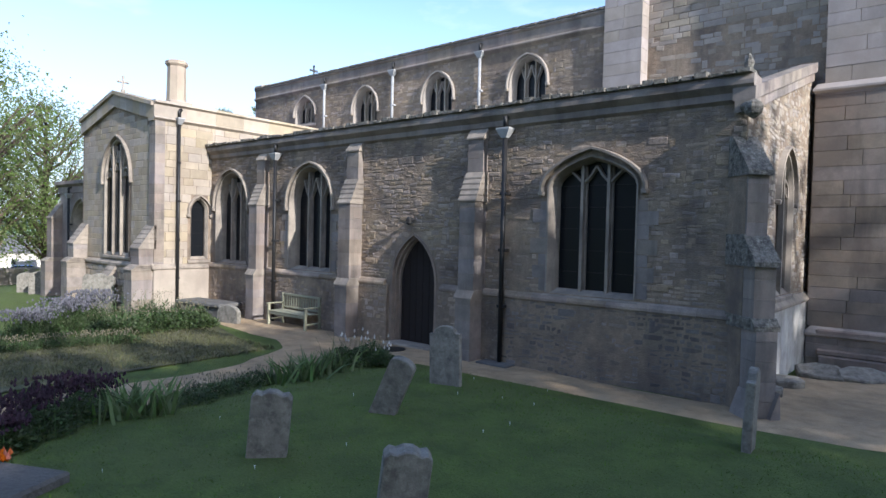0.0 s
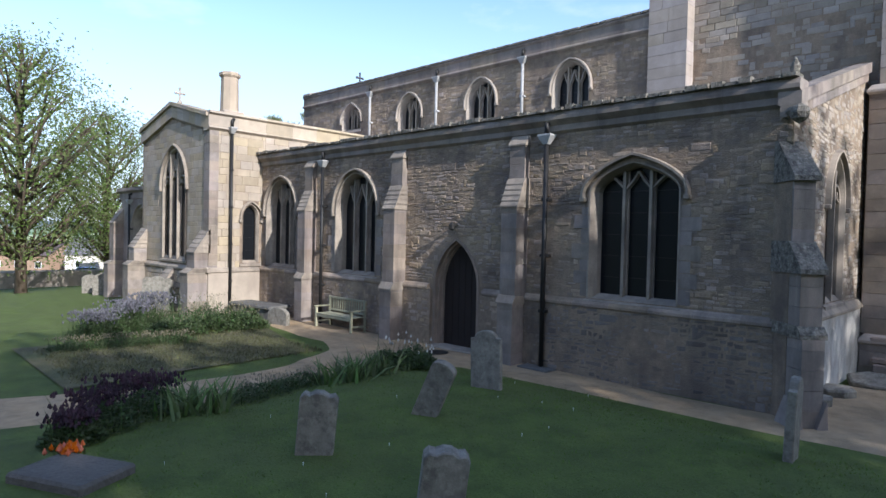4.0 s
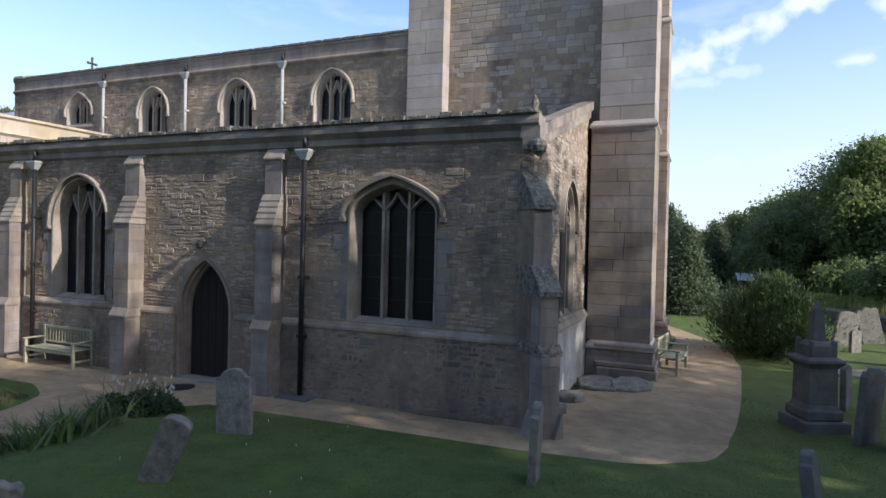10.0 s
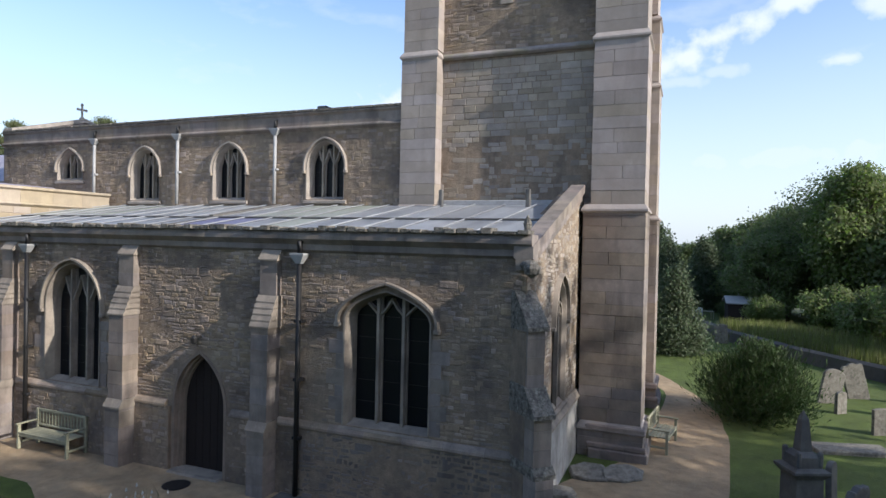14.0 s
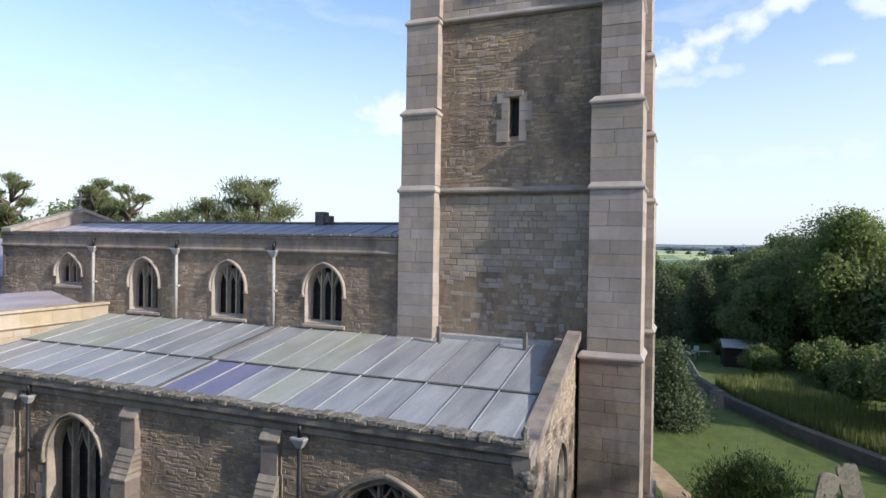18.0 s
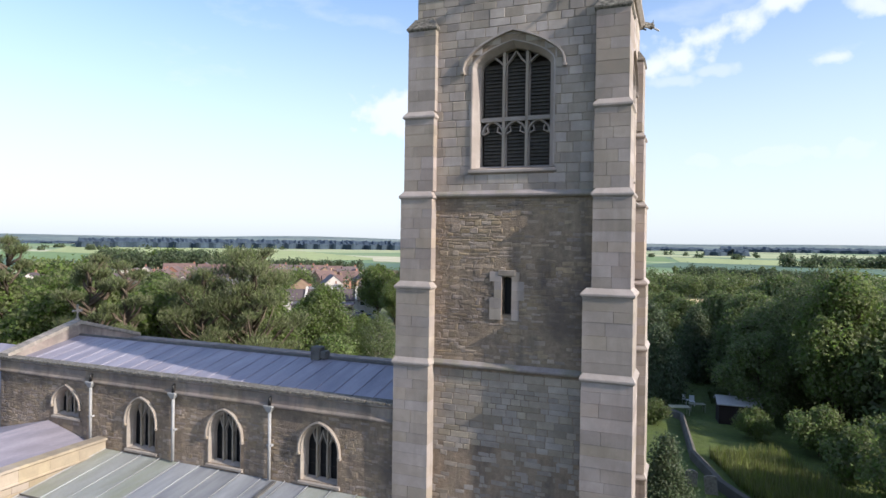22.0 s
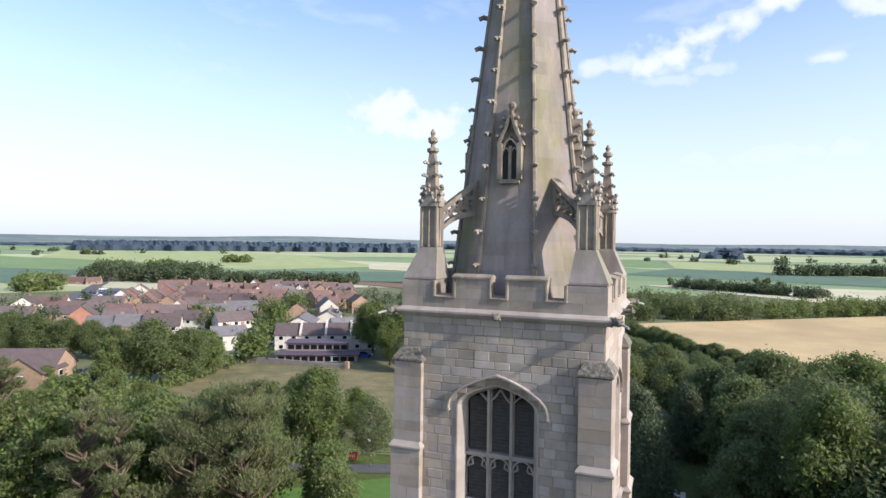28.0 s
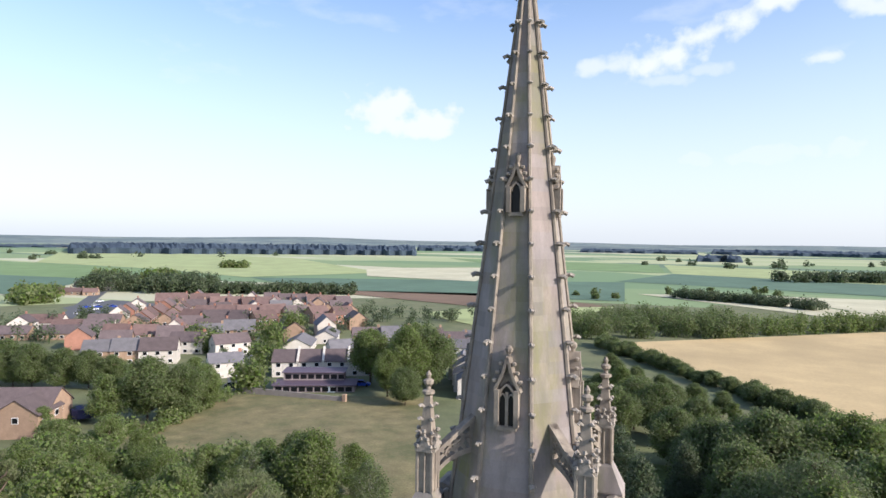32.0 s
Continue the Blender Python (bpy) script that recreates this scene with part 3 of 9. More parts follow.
def tracery_window(fr, o, lights, depth=0.26, transom=None, louvred=False, name="window", label="", hood=0.16, bar=0.055, stone=None, frame_w=0.085, plain=False):
    """A stone window set in an opening: sill, moulded jambs, hood, mullions with cusped heads, panes or louvres."""
    stone = stone or M_DRESSED
    cx, w, sill, spring, rise = o["cx"], o["w"], o["sill"], o["spring"], o["rise"]
    pts = arch(cx, w, spring, rise)
    jamb = [(cx - w / 2, sill)] + pts + [(cx + w / 2, sill)]
    a = Acc()
    # splayed jamb from the wall face back to the glass
    inner = [(cx - w / 2 + frame_w, sill)] + [(cx + (u - cx) * (w - 2 * frame_w) / w, spring + (v - spring) * (1 - frame_w / max(rise, 0.3) * 0.8)) for u, v in pts] + [(cx + w / 2 - frame_w, sill)]
    outer = [(cx + (u - cx) * 1.04, v + (0.02 if v > spring else 0)) for u, v in jamb]
    rows = [[fr(u, 0.035, v) for u, v in outer], [fr(u, 0.03, v) for u, v in jamb], [fr(u, -depth * 0.7, v) for u, v in inner], [fr(u, -depth * 1.3, v) for u, v in inner]]
    k = len(jamb)
    for r0, r1 in zip(rows, rows[1:]):
        a.add(r0 + r1, [(i, i + 1, i + 1 + k, i + k) for i in range(k - 1)])
    win = part(name, welded(a), stone, church, label)
    # sill
    s = Acc()
    band(s, fr, cx - w / 2 - 0.1, cx + w / 2 + 0.1, [(-depth, sill + 0.1), (0.0, sill - 0.02), (0.07, sill - 0.05), (0.07, sill - 0.12), (-0.02, sill - 0.16), (-depth, sill - 0.16)])
    part("window_sill", s, stone, win)
    if hood:
        h = Acc()
        hp = [(cx + (u - cx) * (1 + 2 * hood / w), spring + (v - spring) * (1 + hood / rise) - (0.0)) for u, v in pts]
        hp = [(hp[0][0], spring - 0.12)] + hp + [(hp[-1][0], spring - 0.12)]
        arch_bar(h, fr, hp, 0.04, -0.02, 0.11)
        for u in (hp[0][0], hp[-1][0]):
            h.box(*[tuple(map(f, zip(fr(u - 0.062, -0.02, spring - 0.2), fr(u + 0.062, 0.11, spring - 0.1)))) for f in (min, max)], 0.02)
        part("hood_mould", h, stone, win)
    wi = w - 2 * frame_w
    lw = wi / lights
    d0, d1 = -depth - 0.08, -depth + 0.05

    def head(u):
        """Height of the opening's arch at u."""
        s_ = min(1, abs(u - cx) / (w / 2))
        for (p, q) in zip(pts, pts[1:]):
            if p[0] <= u <= q[0]:
                t = (u - p[0]) / max(1e-6, q[0] - p[0])
                return p[1] + (q[1] - p[1]) * t - frame_w * 0.5
        return spring

    for i in range(1, lights):
        u = cx - wi / 2 + lw * i
        m = Acc()
        top = head(u)
        m.prism([(u - bar, sill), (u + bar, sill), (u + bar, top), (u - bar, top)], fr, d0, d0 + 0.05)
        m.prism([(u - bar * 0.55, sill), (u + bar * 0.55, sill), (u + bar * 0.55, top), (u - bar * 0.55, top)], fr, d0 + 0.05, d1 + 0.04)
        part("mullion", m, stone, win)
    for i in range(lights):
        lo = cx - wi / 2 + lw * i
        mid = lo + lw / 2
        tops = [(spring + rise * 0.18 if abs(mid - cx) < lw * 0.4 else min(spring, head(mid) - lw * 0.75))]
        if plain:
            tops = []
        if transom:
            tops.append(transom - lw * 0.62)
        for sp in tops:
            hp = arch(mid, lw * 0.92, sp, lw * 0.55, 5)
            t = arch_bar(Acc(), fr, hp, 0.04, d0 + 0.02, d1)
            part("cusped_head", t, stone, win)
            for sgn in (-1, 1):
                part("cusp", arch_bar(Acc(), fr, [(mid + sgn * lw * 0.40, sp + lw * 0.02), (mid + sgn * lw * 0.20, sp + lw * 0.12), (mid + sgn * lw * 0.24, sp + lw * 0.34)], 0.028, d0 + 0.03, d1 - 0.02), stone, win)
    # upper tracery bars branching from the mullions
    for i in range(1, lights):
        u = cx - wi / 2 + lw * i
        for sgn in (-1, 1):
            e = u + sgn * lw * 0.5
            part("tracery_bar", arch_bar(Acc(), fr, [(u, spring + rise * 0.1), (u + sgn * lw * 0.28, spring + rise * 0.38), (e, min(head(e), spring + rise * 0.72))], 0.032, d0 + 0.02, d1), stone, win)
    if transom:
        tr = Acc()
        tr.prism([(cx - wi / 2, transom - 0.06), (cx + wi / 2, transom - 0.06), (cx + wi / 2, transom + 0.06), (cx - wi / 2, transom + 0.06)], fr, d0, d1 + 0.04)
        part("transom", tr, stone, win)
    for i in range(lights):
        lo, hi = cx - wi / 2 + lw * i + bar * 0.9, cx - wi / 2 + lw * (i + 1) - bar * 0.9
        p = Acc()
        if louvred:
            v = sill + 0.06
            while v < head((lo + hi) / 2) - 0.05:
                if v + 0.1 < min(head(lo), head(hi)) + 0.02:
                    band(p, fr, lo - 0.02, hi + 0.02, [(d0 - 0.12, v + 0.13), (d0 + 0.0, v), (d0 + 0.0, v + 0.025), (d0 - 0.12, v + 0.155)])
                v += 0.105
            part("louvre", p, M_LOUVRE, win, "weathered timber louvres")
            # near-black sheet stands for the unlit belfry behind the louvres
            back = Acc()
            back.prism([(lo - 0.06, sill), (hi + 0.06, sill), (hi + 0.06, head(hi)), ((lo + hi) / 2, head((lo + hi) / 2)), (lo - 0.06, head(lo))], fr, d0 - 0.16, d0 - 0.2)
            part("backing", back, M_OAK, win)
        else:
            n = 5
            poly = [(lo - 0.05, sill), (hi + 0.05, sill)] + [(hi + 0.05 - (hi - lo + 0.1) * j / n, head(hi + 0.05 - (hi - lo + 0.1) * j / n)) for j in range(n + 1)]
            p.prism(poly, fr, d0 - 0.0, d0 - 0.02)
            pane = part("pane", p, M_GLASS, win, "dark leaded glass")
            v = sill + 0.45
            while v < head((lo + hi) / 2) - 0.1:
                part("saddle_bar", Acc().prism([(lo, v), (hi, v), (hi, v + 0.014), (lo, v + 0.014)], fr, d0 + 0.004, d0 + 0.016), M_IRON, win)
                v += 0.45
    return win


def quoins(parent, fr, u, v0, v1, side, d=0.02, rng=None):
    """Alternating long and short dressed stones up an edge."""
    rng = rng or random.Random(3)
    v, k = v0, 0
    while v < v1 - 0.05:
        h = min(rng.uniform(0.24, 0.34), v1 - v)
        w = rng.uniform(0.34, 0.44) if k % 2 else rng.uniform(0.18, 0.26)
        a, b = (u, u + w) if side > 0 else (u - w, u)
        pts = [fr(a + 0.006, -0.03, v + 0.006), fr(b - 0.006, d, v + h - 0.006)]
        block("quoin", tuple(map(min, *pts)), tuple(map(max, *pts)), M_ASHLAR_OB, parent)
        v, k = v + h, k + 1


def ashlar(parent, a, b, course=0.3, length=0.55, rng=None, material=None):
    """A pier from a to b laid in courses of squared blocks, each an object of its own."""
    rng = rng or random.Random(8)
    (x0, y0, z0), (x1, y1, z1) = a, b
    z = z0
    while z < z1 - 0.02:
        h = min(course * rng.uniform(0.8, 1.2), z1 - z)
        if z1 - z - h < 0.1:
            h = z1 - z
        n = max(1, round((x1 - x0) / length))
        cuts = [x0] + sorted(x0 + (x1 - x0) * (i + rng.uniform(-0.28, 0.28)) / n for i in range(1, n)) + [x1]
        for p, q in zip(cuts, cuts[1:]):
            j = rng.uniform(-0.004, 0.004)
            block("block", (p + 0.002, y0 + j, z + 0.002), (q - 0.002, y1, z + h - 0.002), material or M_ASHLAR_OB, parent)
        z += h


def buttress(x0, x1, y_wall, stages, label, lower=None):
    """A stepped buttress: stages of (projection, foot z, head z); a sloped weathering closes each."""
    core = Acc()
    for pr, lo, hi in stages:
        core.box((x0 + 0.012, y_wall - pr + 0.015, lo), (x1 - 0.012, y_wall + 0.05, hi))
    b = part("buttress", core, M_MORTAR, church, label)
    for i, (pr, lo, hi) in enumerate(stages):
        ashlar(b, (x0, y_wall - pr, lo), (x1, y_wall + 0.06, hi), 0.32, 0.5, rng=random.Random(int(x0 * 10) + i))
        nxt = stages[i + 1][0] if i + 1 < len(stages) else -0.02
        foot = stages[i + 1][1] if i + 1 < len(stages) else hi + (pr - nxt) * 1.5
        n = 5 if pr - nxt > 0.2 else 1
        for k in range(n):
            y_a, y_b = pr + 0.05 - (pr - nxt) * k / n, pr - (pr - nxt) * (k + 1) / n
            za, zb = hi + (foot - hi) * k / n, hi + (foot - hi) * (k + 1) / n
            w = Acc()
            band(w, north(y_wall), x0 - 0.03, x1 + 0.03, [(y_a - 0.02, za - 0.035), (y_a - 0.02, za), (y_b, zb), (-0.05, zb), (-0.05, za - 0.035)])
            part("weathering", w, M_DRESSED, b)
    return b


def downpipe(x, y, z0, z1, hopper=True, material=None, out=0.12, label="black cast-iron downpipe"):
    material = material or M_IRON
    p = part("downpipe", Acc().tube([(x, y - out, z0), (x, y - out, z1)], 0.055, 8), material, church, label, True)
    for k in range(1, int((z1 - z0) / 1.5) + 1):
        z = z0 + (z1 - z0) * k / (int((z1 - z0) / 1.5) + 1)
        part("bracket", Acc().box((x - 0.1, y - out - 0.03, z - 0.035), (x + 0.1, y + 0.02, z + 0.035), 0.01), material, p)
    if hopper:
        h = Acc()
        h.loft([[(x + sx * w, y - out + sy * d, z) for sx, sy in ((-1, -1), (1, -1), (1, 1), (-1, 1))] for w, d, z in ((0.06, 0.06, z1 - 0.02), (0.17, 0.12, z1 + 0.16), (0.17, 0.12, z1 + 0.2))])
        part("hopper", h, M_PALE_LEAD, p, "pale lead hopper head")
        part("spout", Acc().tube([(x, y + 0.05, z1 + 0.5), (x, y - out, z1 + 0.42), (x, y - out, z1 + 0.2)], 0.06, 8), M_IRON, p, "", True)
    return p


GZ = 0.45
AY, AX0, AX1 = 10.97, -21.05, -3.62
W1 = opening(-6.48, 1.9, 2.12, 4.35, 0.57)
W2 = opening(-15.48, 1.95, 2.12, 4.08, 1.1)
W3 = opening(-19.72, 1.9, 2.12, 4.08, 1.1)
DOOR = opening(-11.27, 1.46, GZ - 0.2, 2.05, 1.2)
AOPEN = [W1, W2, W3, DOOR]
fr_a = north(AY)
aisle = part("aisle_wall", wall(Acc(), fr_a, AX0, AX1, 0.0, 5.85, 0.7, AOPEN), M_MORTAR, church, "coursed limestone rubble wall of the aisle")
picked = []
st = stones(Acc(), fr_a, AX0, AX1, 2.12, 5.72, AOPEN, 0.15, rng=random.Random(11), picked=picked, pick_box=(-8.3, -3.8, 2.1, 3.4))
part("rubble", st, M_RUBBLE, aisle, fix=False)["kind"] = "stuff"
for a_, b_, stone_ in ((AX0, -8.55, M_RUBBLE), (-8.55, AX1, M_DAMP_RUBBLE)):
    st = stones(Acc(), fr_a, a_, b_, 0.25, 1.93, [DOOR], 0.15, rng=random.Random(12), base=0.09, course=(0.07, 0.14))
    part("plinth_rubble", st, stone_, aisle, fix=False)["kind"] = "stuff"
pl = Acc()
for a_, b_ in ((AX0, DOOR["cx"] - 0.85), (DOOR["cx"] + 0.85, AX1 + 0.09)):
    pl.box((a_, AY - 0.09, 0.0), (b_, AY + 0.1, 1.95))
part("plinth", pl, M_MORTAR, aisle)
for a_, b_ in ((AX0, DOOR["cx"] - 0.95), (DOOR["cx"] + 0.95, AX1 + 0.14)):
    for p, q in steps(a_, b_, 0.9):
        part("string_course", band(Acc(), fr_a, p + 0.002, q - 0.002, [(-0.02, 2.1), (0.06, 2.07), (0.12, 2.0), (0.12, 1.95), (0.09, 1.92), (-0.02, 1.92)]), M_RUBBLE_OB, aisle)
for p, q in steps(AX0, AX1 + 0.12, 1.3):
    part("cornice_stone", band(Acc(), fr_a, p + 0.002, q - 0.002, [(-0.3, 6.12), (0.16, 6.12), (0.2, 6.02), (0.2, 5.95), (0.08, 5.84), (0.08, 5.72), (0.0, 5.66), (-0.3, 5.66)]), M_ASHLAR_OB, aisle)
rng = random.Random(21)
for p, q in steps(AX0, AX1 + 0.1, 0.24):
    block("coping_tile", (p, AY - 0.25 + rng.uniform(-0.035, 0.035), 6.12), (q - 0.01, AY + 0.14, 6.2 + rng.uniform(-0.03, 0.04)), M_LICHEN, aisle, 0.08)
# single stones that show nearest
UNIT = Acc()
UNIT.add([(0, 0, 0), (1, 0, 0), (1, 0, 1), (0, 0, 1), (0.05, -1, 0.1), (0.95, -1, 0.08), (0.96, -1, 0.9), (0.04, -1, 0.92)], [(4, 5, 6, 7), (0, 1, 5, 4), (1, 2, 6, 5), (2, 3, 7, 6), (3, 0, 4, 7)])
unit_me = mesh_of(UNIT, "stone", M_RUBBLE_OB)
for a2, b2, c2, e2, d in picked:
    s_ = part("stone", unit_me, None, aisle)
    s_.matrix_basis = Matrix.LocRotScale((a2, AY, c2), None, (b2 - a2, d, e2 - c2))
tracery_window(fr_a, W1, 3, label="three-light window under a four-centred arch", hood=0.17, plain=True)
for o in (W2, W3):
    tracery_window(fr_a, o, 3, label="three-light pointed window", hood=0.12, plain=True)
for o in (W1, W2, W3):
    quoins(aisle, fr_a, o["cx"] - o["w"] / 2 - 0.02, 2.15, o["spring"] - 0.3, -1, 0.014, random.Random(4))
    quoins(aisle, fr_a, o["cx"] + o["w"] / 2 + 0.02, 2.15, o["spring"] - 0.3, 1, 0.014, random.Random(6))
# north door
d = Acc()
for k, (ins, dep) in enumerate(((-0.03, 0.03), (0.03, -0.07), (0.07, -0.17))):
    pts = [(DOOR["cx"] - DOOR["w"] / 2 + ins, GZ - 0.2)] + [(DOOR["cx"] + (u - DOOR["cx"]) * (1 - 2 * ins / DOOR["w"]), v - ins * 0.8 * (v > DOOR["spring"])) for u, v in arch(DOOR["cx"], DOOR["w"], DOOR["spring"], DOOR["rise"])] + [(DOOR["cx"] + DOOR["w"] / 2 - ins, GZ - 0.2)]
    arch_bar(d, fr_a, pts, 0.055, dep - 0.22, dep)
doorway = part("doorway", d, M_DOORWAY, church, "moulded pointed doorway")
part("door", Acc().box((DOOR["cx"] - 0.76, AY + 0.28, GZ - 0.1), (DOOR["cx"] + 0.76, AY + 0.33, 3.28)), M_OAK, doorway, "closed dark oak plank door")
for i in range(7):
    a_, b_ = DOOR["cx"] - 0.76 + 1.52 * i / 7, DOOR["cx"] - 0.76 + 1.52 * (i + 1) / 7
    part("plank", Acc().box((a_ + 0.004, AY + 0.24, GZ - 0.1), (b_ - 0.004, AY + 0.282, 3.28), 0.008), M_OAK, doorway)
part("step", Acc().box((DOOR["cx"] - 0.75, AY - 0.25, 0.2), (DOOR["cx"] + 0.75, AY + 0.4, GZ + 0.06), 0.03), M_DRESSED, doorway)
lamp = part("lamp_bracket", Acc().box((DOOR["cx"] - 0.02, AY - 0.18, 3.62), (DOOR["cx"] + 0.04, AY + 0.02, 3.68), 0.01).lathe([(0.03, 3.5), (0.075, 3.54), (0.08, 3.64), (0.04, 3.7)], DOOR["cx"], AY - 0.2, 8), M_IRON, church, "small dark lamp over the door")

for x0, wide in ((-17.97, 0.42), (-13.67, 0.47), (-9.49, 0.44)):
    buttress(x0, x0 + wide, AY, [(0.52, 0.1, 1.88), (0.44, 2.05, 4.08), (0.18, 4.72, 5.5)], "stepped ashlar buttress")
for x, lo in ((-8.48, 0.5), (-17.0, 0.45)):
    downpipe(x, AY - 0.05, lo, 5.45)
part("drain_cover", Acc().box((-8.9, AY - 0.5, GZ - 0.05), (-8.1, AY - 0.1, GZ + 0.06), 0.02), M_HEAD_DARK, church)

# diagonal buttress of the west corner
fr_d = lambda u, dd, v: (AX1 + 0.02 + (dd + u) * 0.7071, AY - 0.02 + (-dd + u) * 0.7071, v)  # noqa: E731
db = Acc().prism([(-0.19, 0.1), (0.19, 0.1), (0.19, 4.5), (-0.19, 4.5)], fr_d, -0.3, 0.3)
cornb = part("buttress", db, M_MORTAR, church, "diagonal ashlar corner buttress")
for lo, hi, pr in ((0.1, 1.95, 0.72), (2.05, 2.98, 0.62), (3.3, 4.5, 0.34)):
    z = lo
    while z < hi - 0.05:
        h = min(0.32, hi - z)
        part("block", Acc().prism([(-0.18, z + 0.003), (0.18, z + 0.003), (0.18, z + h - 0.003), (-0.18, z + h - 0.003)], fr_d, -0.3, pr + 0.004 * math.sin(z * 40)), M_ASHLAR_OB, cornb)
        z += h
for pr, nx, z0, z1 in ((0.72, 0.62, 1.93, 2.07), (0.68, 0.32, 2.96, 3.42), (0.42, -0.1, 4.46, 5.1)):
    w_ = Acc()
    band(w_, fr_d, -0.22, 0.22, [(pr, z0 - 0.06), (pr, z0 + 0.02), (nx, z1), (-0.2, z1), (-0.2, z0 - 0.06)])
    part("weathering", w_, M_LICHEN, cornb)
fb = Acc()
for s_ in (-1, 1):
    fb.prism([(-0.28 + 0.2 * s_, 0.1), (0.05 + 0.2 * s_, 0.1), (0.2 * s_, 0.9)], fr_d, 0.3, 0.8)
part("foot", fb, M_ASHLAR, cornb)

# west wall of the aisle with its raking coping
WX, WY1 = AX1, 16.86
rake = lambda y: 5.65 + (y - AY) * (7.24 - 5.65) / (16.35 - AY)  # noqa: E731
WW = opening(14.05, 1.42, 2.2, 4.25, 0.9)
fr_w = west(WX)
ww = part("west_aisle_wall", wall(Acc(), fr_w, AY + 0.02, WY1, 0.0, rake, 0.6, [WW]), M_MORTAR, church, "pale rubble end wall of the aisle")
part("rubble", stones(Acc(), fr_w, AY + 0.02, WY1, 2.12, 7.3, [WW], 0.14, rng=random.Random(31), top=lambda y: rake(y) - 0.02), M_PALE_RUBBLE, ww, fix=False)["kind"] = "stuff"
part("plinth", Acc().box((WX - 0.1, AY - 0.09, 0), (WX + 0.09, WY1, 1.98), 0.02), M_LIMEWASH, ww, "worn pale limewashed plinth")
part("string_course", band(Acc(), fr_w, AY, WY1, [(-0.02, 2.14), (0.03, 2.12), (0.14, 2.0), (0.14, 1.95), (0.08, 1.9), (-0.02, 1.9)]), M_DRESSED, ww)
for p, q_ in steps(AY - 0.16, 16.34, 0.95):
    for (d0, d1, lo, hi) in ((-0.22, 0.14, 0.08, 0.3), (-0.18, 0.08, -0.12, 0.08)):
        part("coping_stone", Acc().prism([(p + 0.003, rake(p) + lo), (q_ - 0.003, rake(q_) + lo), (q_ - 0.003, rake(q_) + hi), (p + 0.003, rake(p) + hi)], fr_w, d0, d1), M_ASHLAR_OB, ww)
tracery_window(fr_w, WW, 2, depth=0.1, label="two-light pointed window", hood=0.12, frame_w=0.06)
for pos, top_ in (((AX1 + 0.0, AY - 0.05), 6.42),):
    part("finial", Acc().lathe([(0.09, 5.9), (0.11, 6.16), (0.06, 6.22), (0.085, 6.32), (0.04, top_), (0.01, top_ + 0.06)], *pos, 8), M_LICHEN, church)
garg = Acc()
garg.tube([(AX1 - 0.1, AY - 0.02, 5.56), (AX1 + 0.06, AY - 0.16, 5.56), (AX1 + 0.14, AY - 0.24, 5.52)], 0.1, 8, 0.12)
garg.lathe([(0.02, 5.34), (0.13, 5.42), (0.15, 5.52), (0.12, 5.6), (0.04, 5.66)], AX1 + 0.14, AY - 0.24, 8)
part("gargoyle", garg, M_LICHEN, church, "weathered carved waterspout")

# aisle roof of lead sheets with rolls
RY0, RZ0, RY1, RZ1 = AY - 0.05, 6.08, 16.5, 6.98
rz = lambda y: RZ0 + (y - RY0) * (RZ1 - RZ0) / (RY1 - RY0)  # noqa: E731
RX0, RX1 = AX0 + 0.05, AX1 - 0.3
n_b = 19
roof_base = part("aisle_roof", Acc().add([(RX0, RY0, RZ0 - 0.03), (RX1 + 0.2, RY0, RZ0 - 0.03), (RX1 + 0.2, 16.9, rz(16.9) - 0.03), (RX0, 16.9, rz(16.9) - 0.03), (RX0, RY0, RZ0 - 0.2), (RX1 + 0.2, RY0, RZ0 - 0.2), (RX1 + 0.2, 16.9, rz(16.9) - 0.2), (RX0, 16.9, rz(16.9) - 0.2)], BOXF), M_LEAD, church, "low lead-covered aisle roof")


def sheet_of(x, upper):
    """Which lead lies where: mossy, relaid blue, or plain."""
    if not upper and -13.0 < x < -11.1:
        return M_LEAD_NEW
    if (upper and (x < -17.8 or -11.6 < x < -9.2)) or (not upper and -10.6 < x < -9.4):
        return M_LEAD_GREEN
    return M_LEAD


for i in range(n_b):
    a_, b_ = RX0 + (RX1 - RX0) * i / n_b, RX0 + (RX1 - RX0) * (i + 1) / n_b
    for y0, y1, lift in ((RY0, 13.4, 0.0), (13.3, 16.85, 0.02)):
        part("lead_sheet", Acc().add([(a_ + 0.02, y0, rz(y0) + lift - 0.03), (b_ - 0.02, y0, rz(y0) + lift - 0.03), (b_ - 0.02, y1, rz(y1) + lift - 0.03), (a_ + 0.02, y1, rz(y1) + lift - 0.03), (a_ + 0.02, y0, rz(y0) + lift), (b_ - 0.02, y0, rz(y0) + lift), (b_ - 0.02, y1, rz(y1) + lift), (a_ + 0.02, y1, rz(y1) + lift)], BOXF), sheet_of((a_ + b_) / 2, y0 > 13), roof_base)
    part("lead_roll", Acc().tube([(a_, RY0 + 0.02, rz(RY0) + 0.02), (a_, 13.3, rz(13.3) + 0.03), (a_, 16.8, rz(16.8) + 0.05)], 0.018, 6), M_LEAD, roof_base)
part("drip_joint", Acc().tube([(RX0, 13.3, rz(13.3) + 0.03), (RX1, 13.3, rz(13.3) + 0.03)], 0.028, 6), M_HEAD_DARK, roof_base)
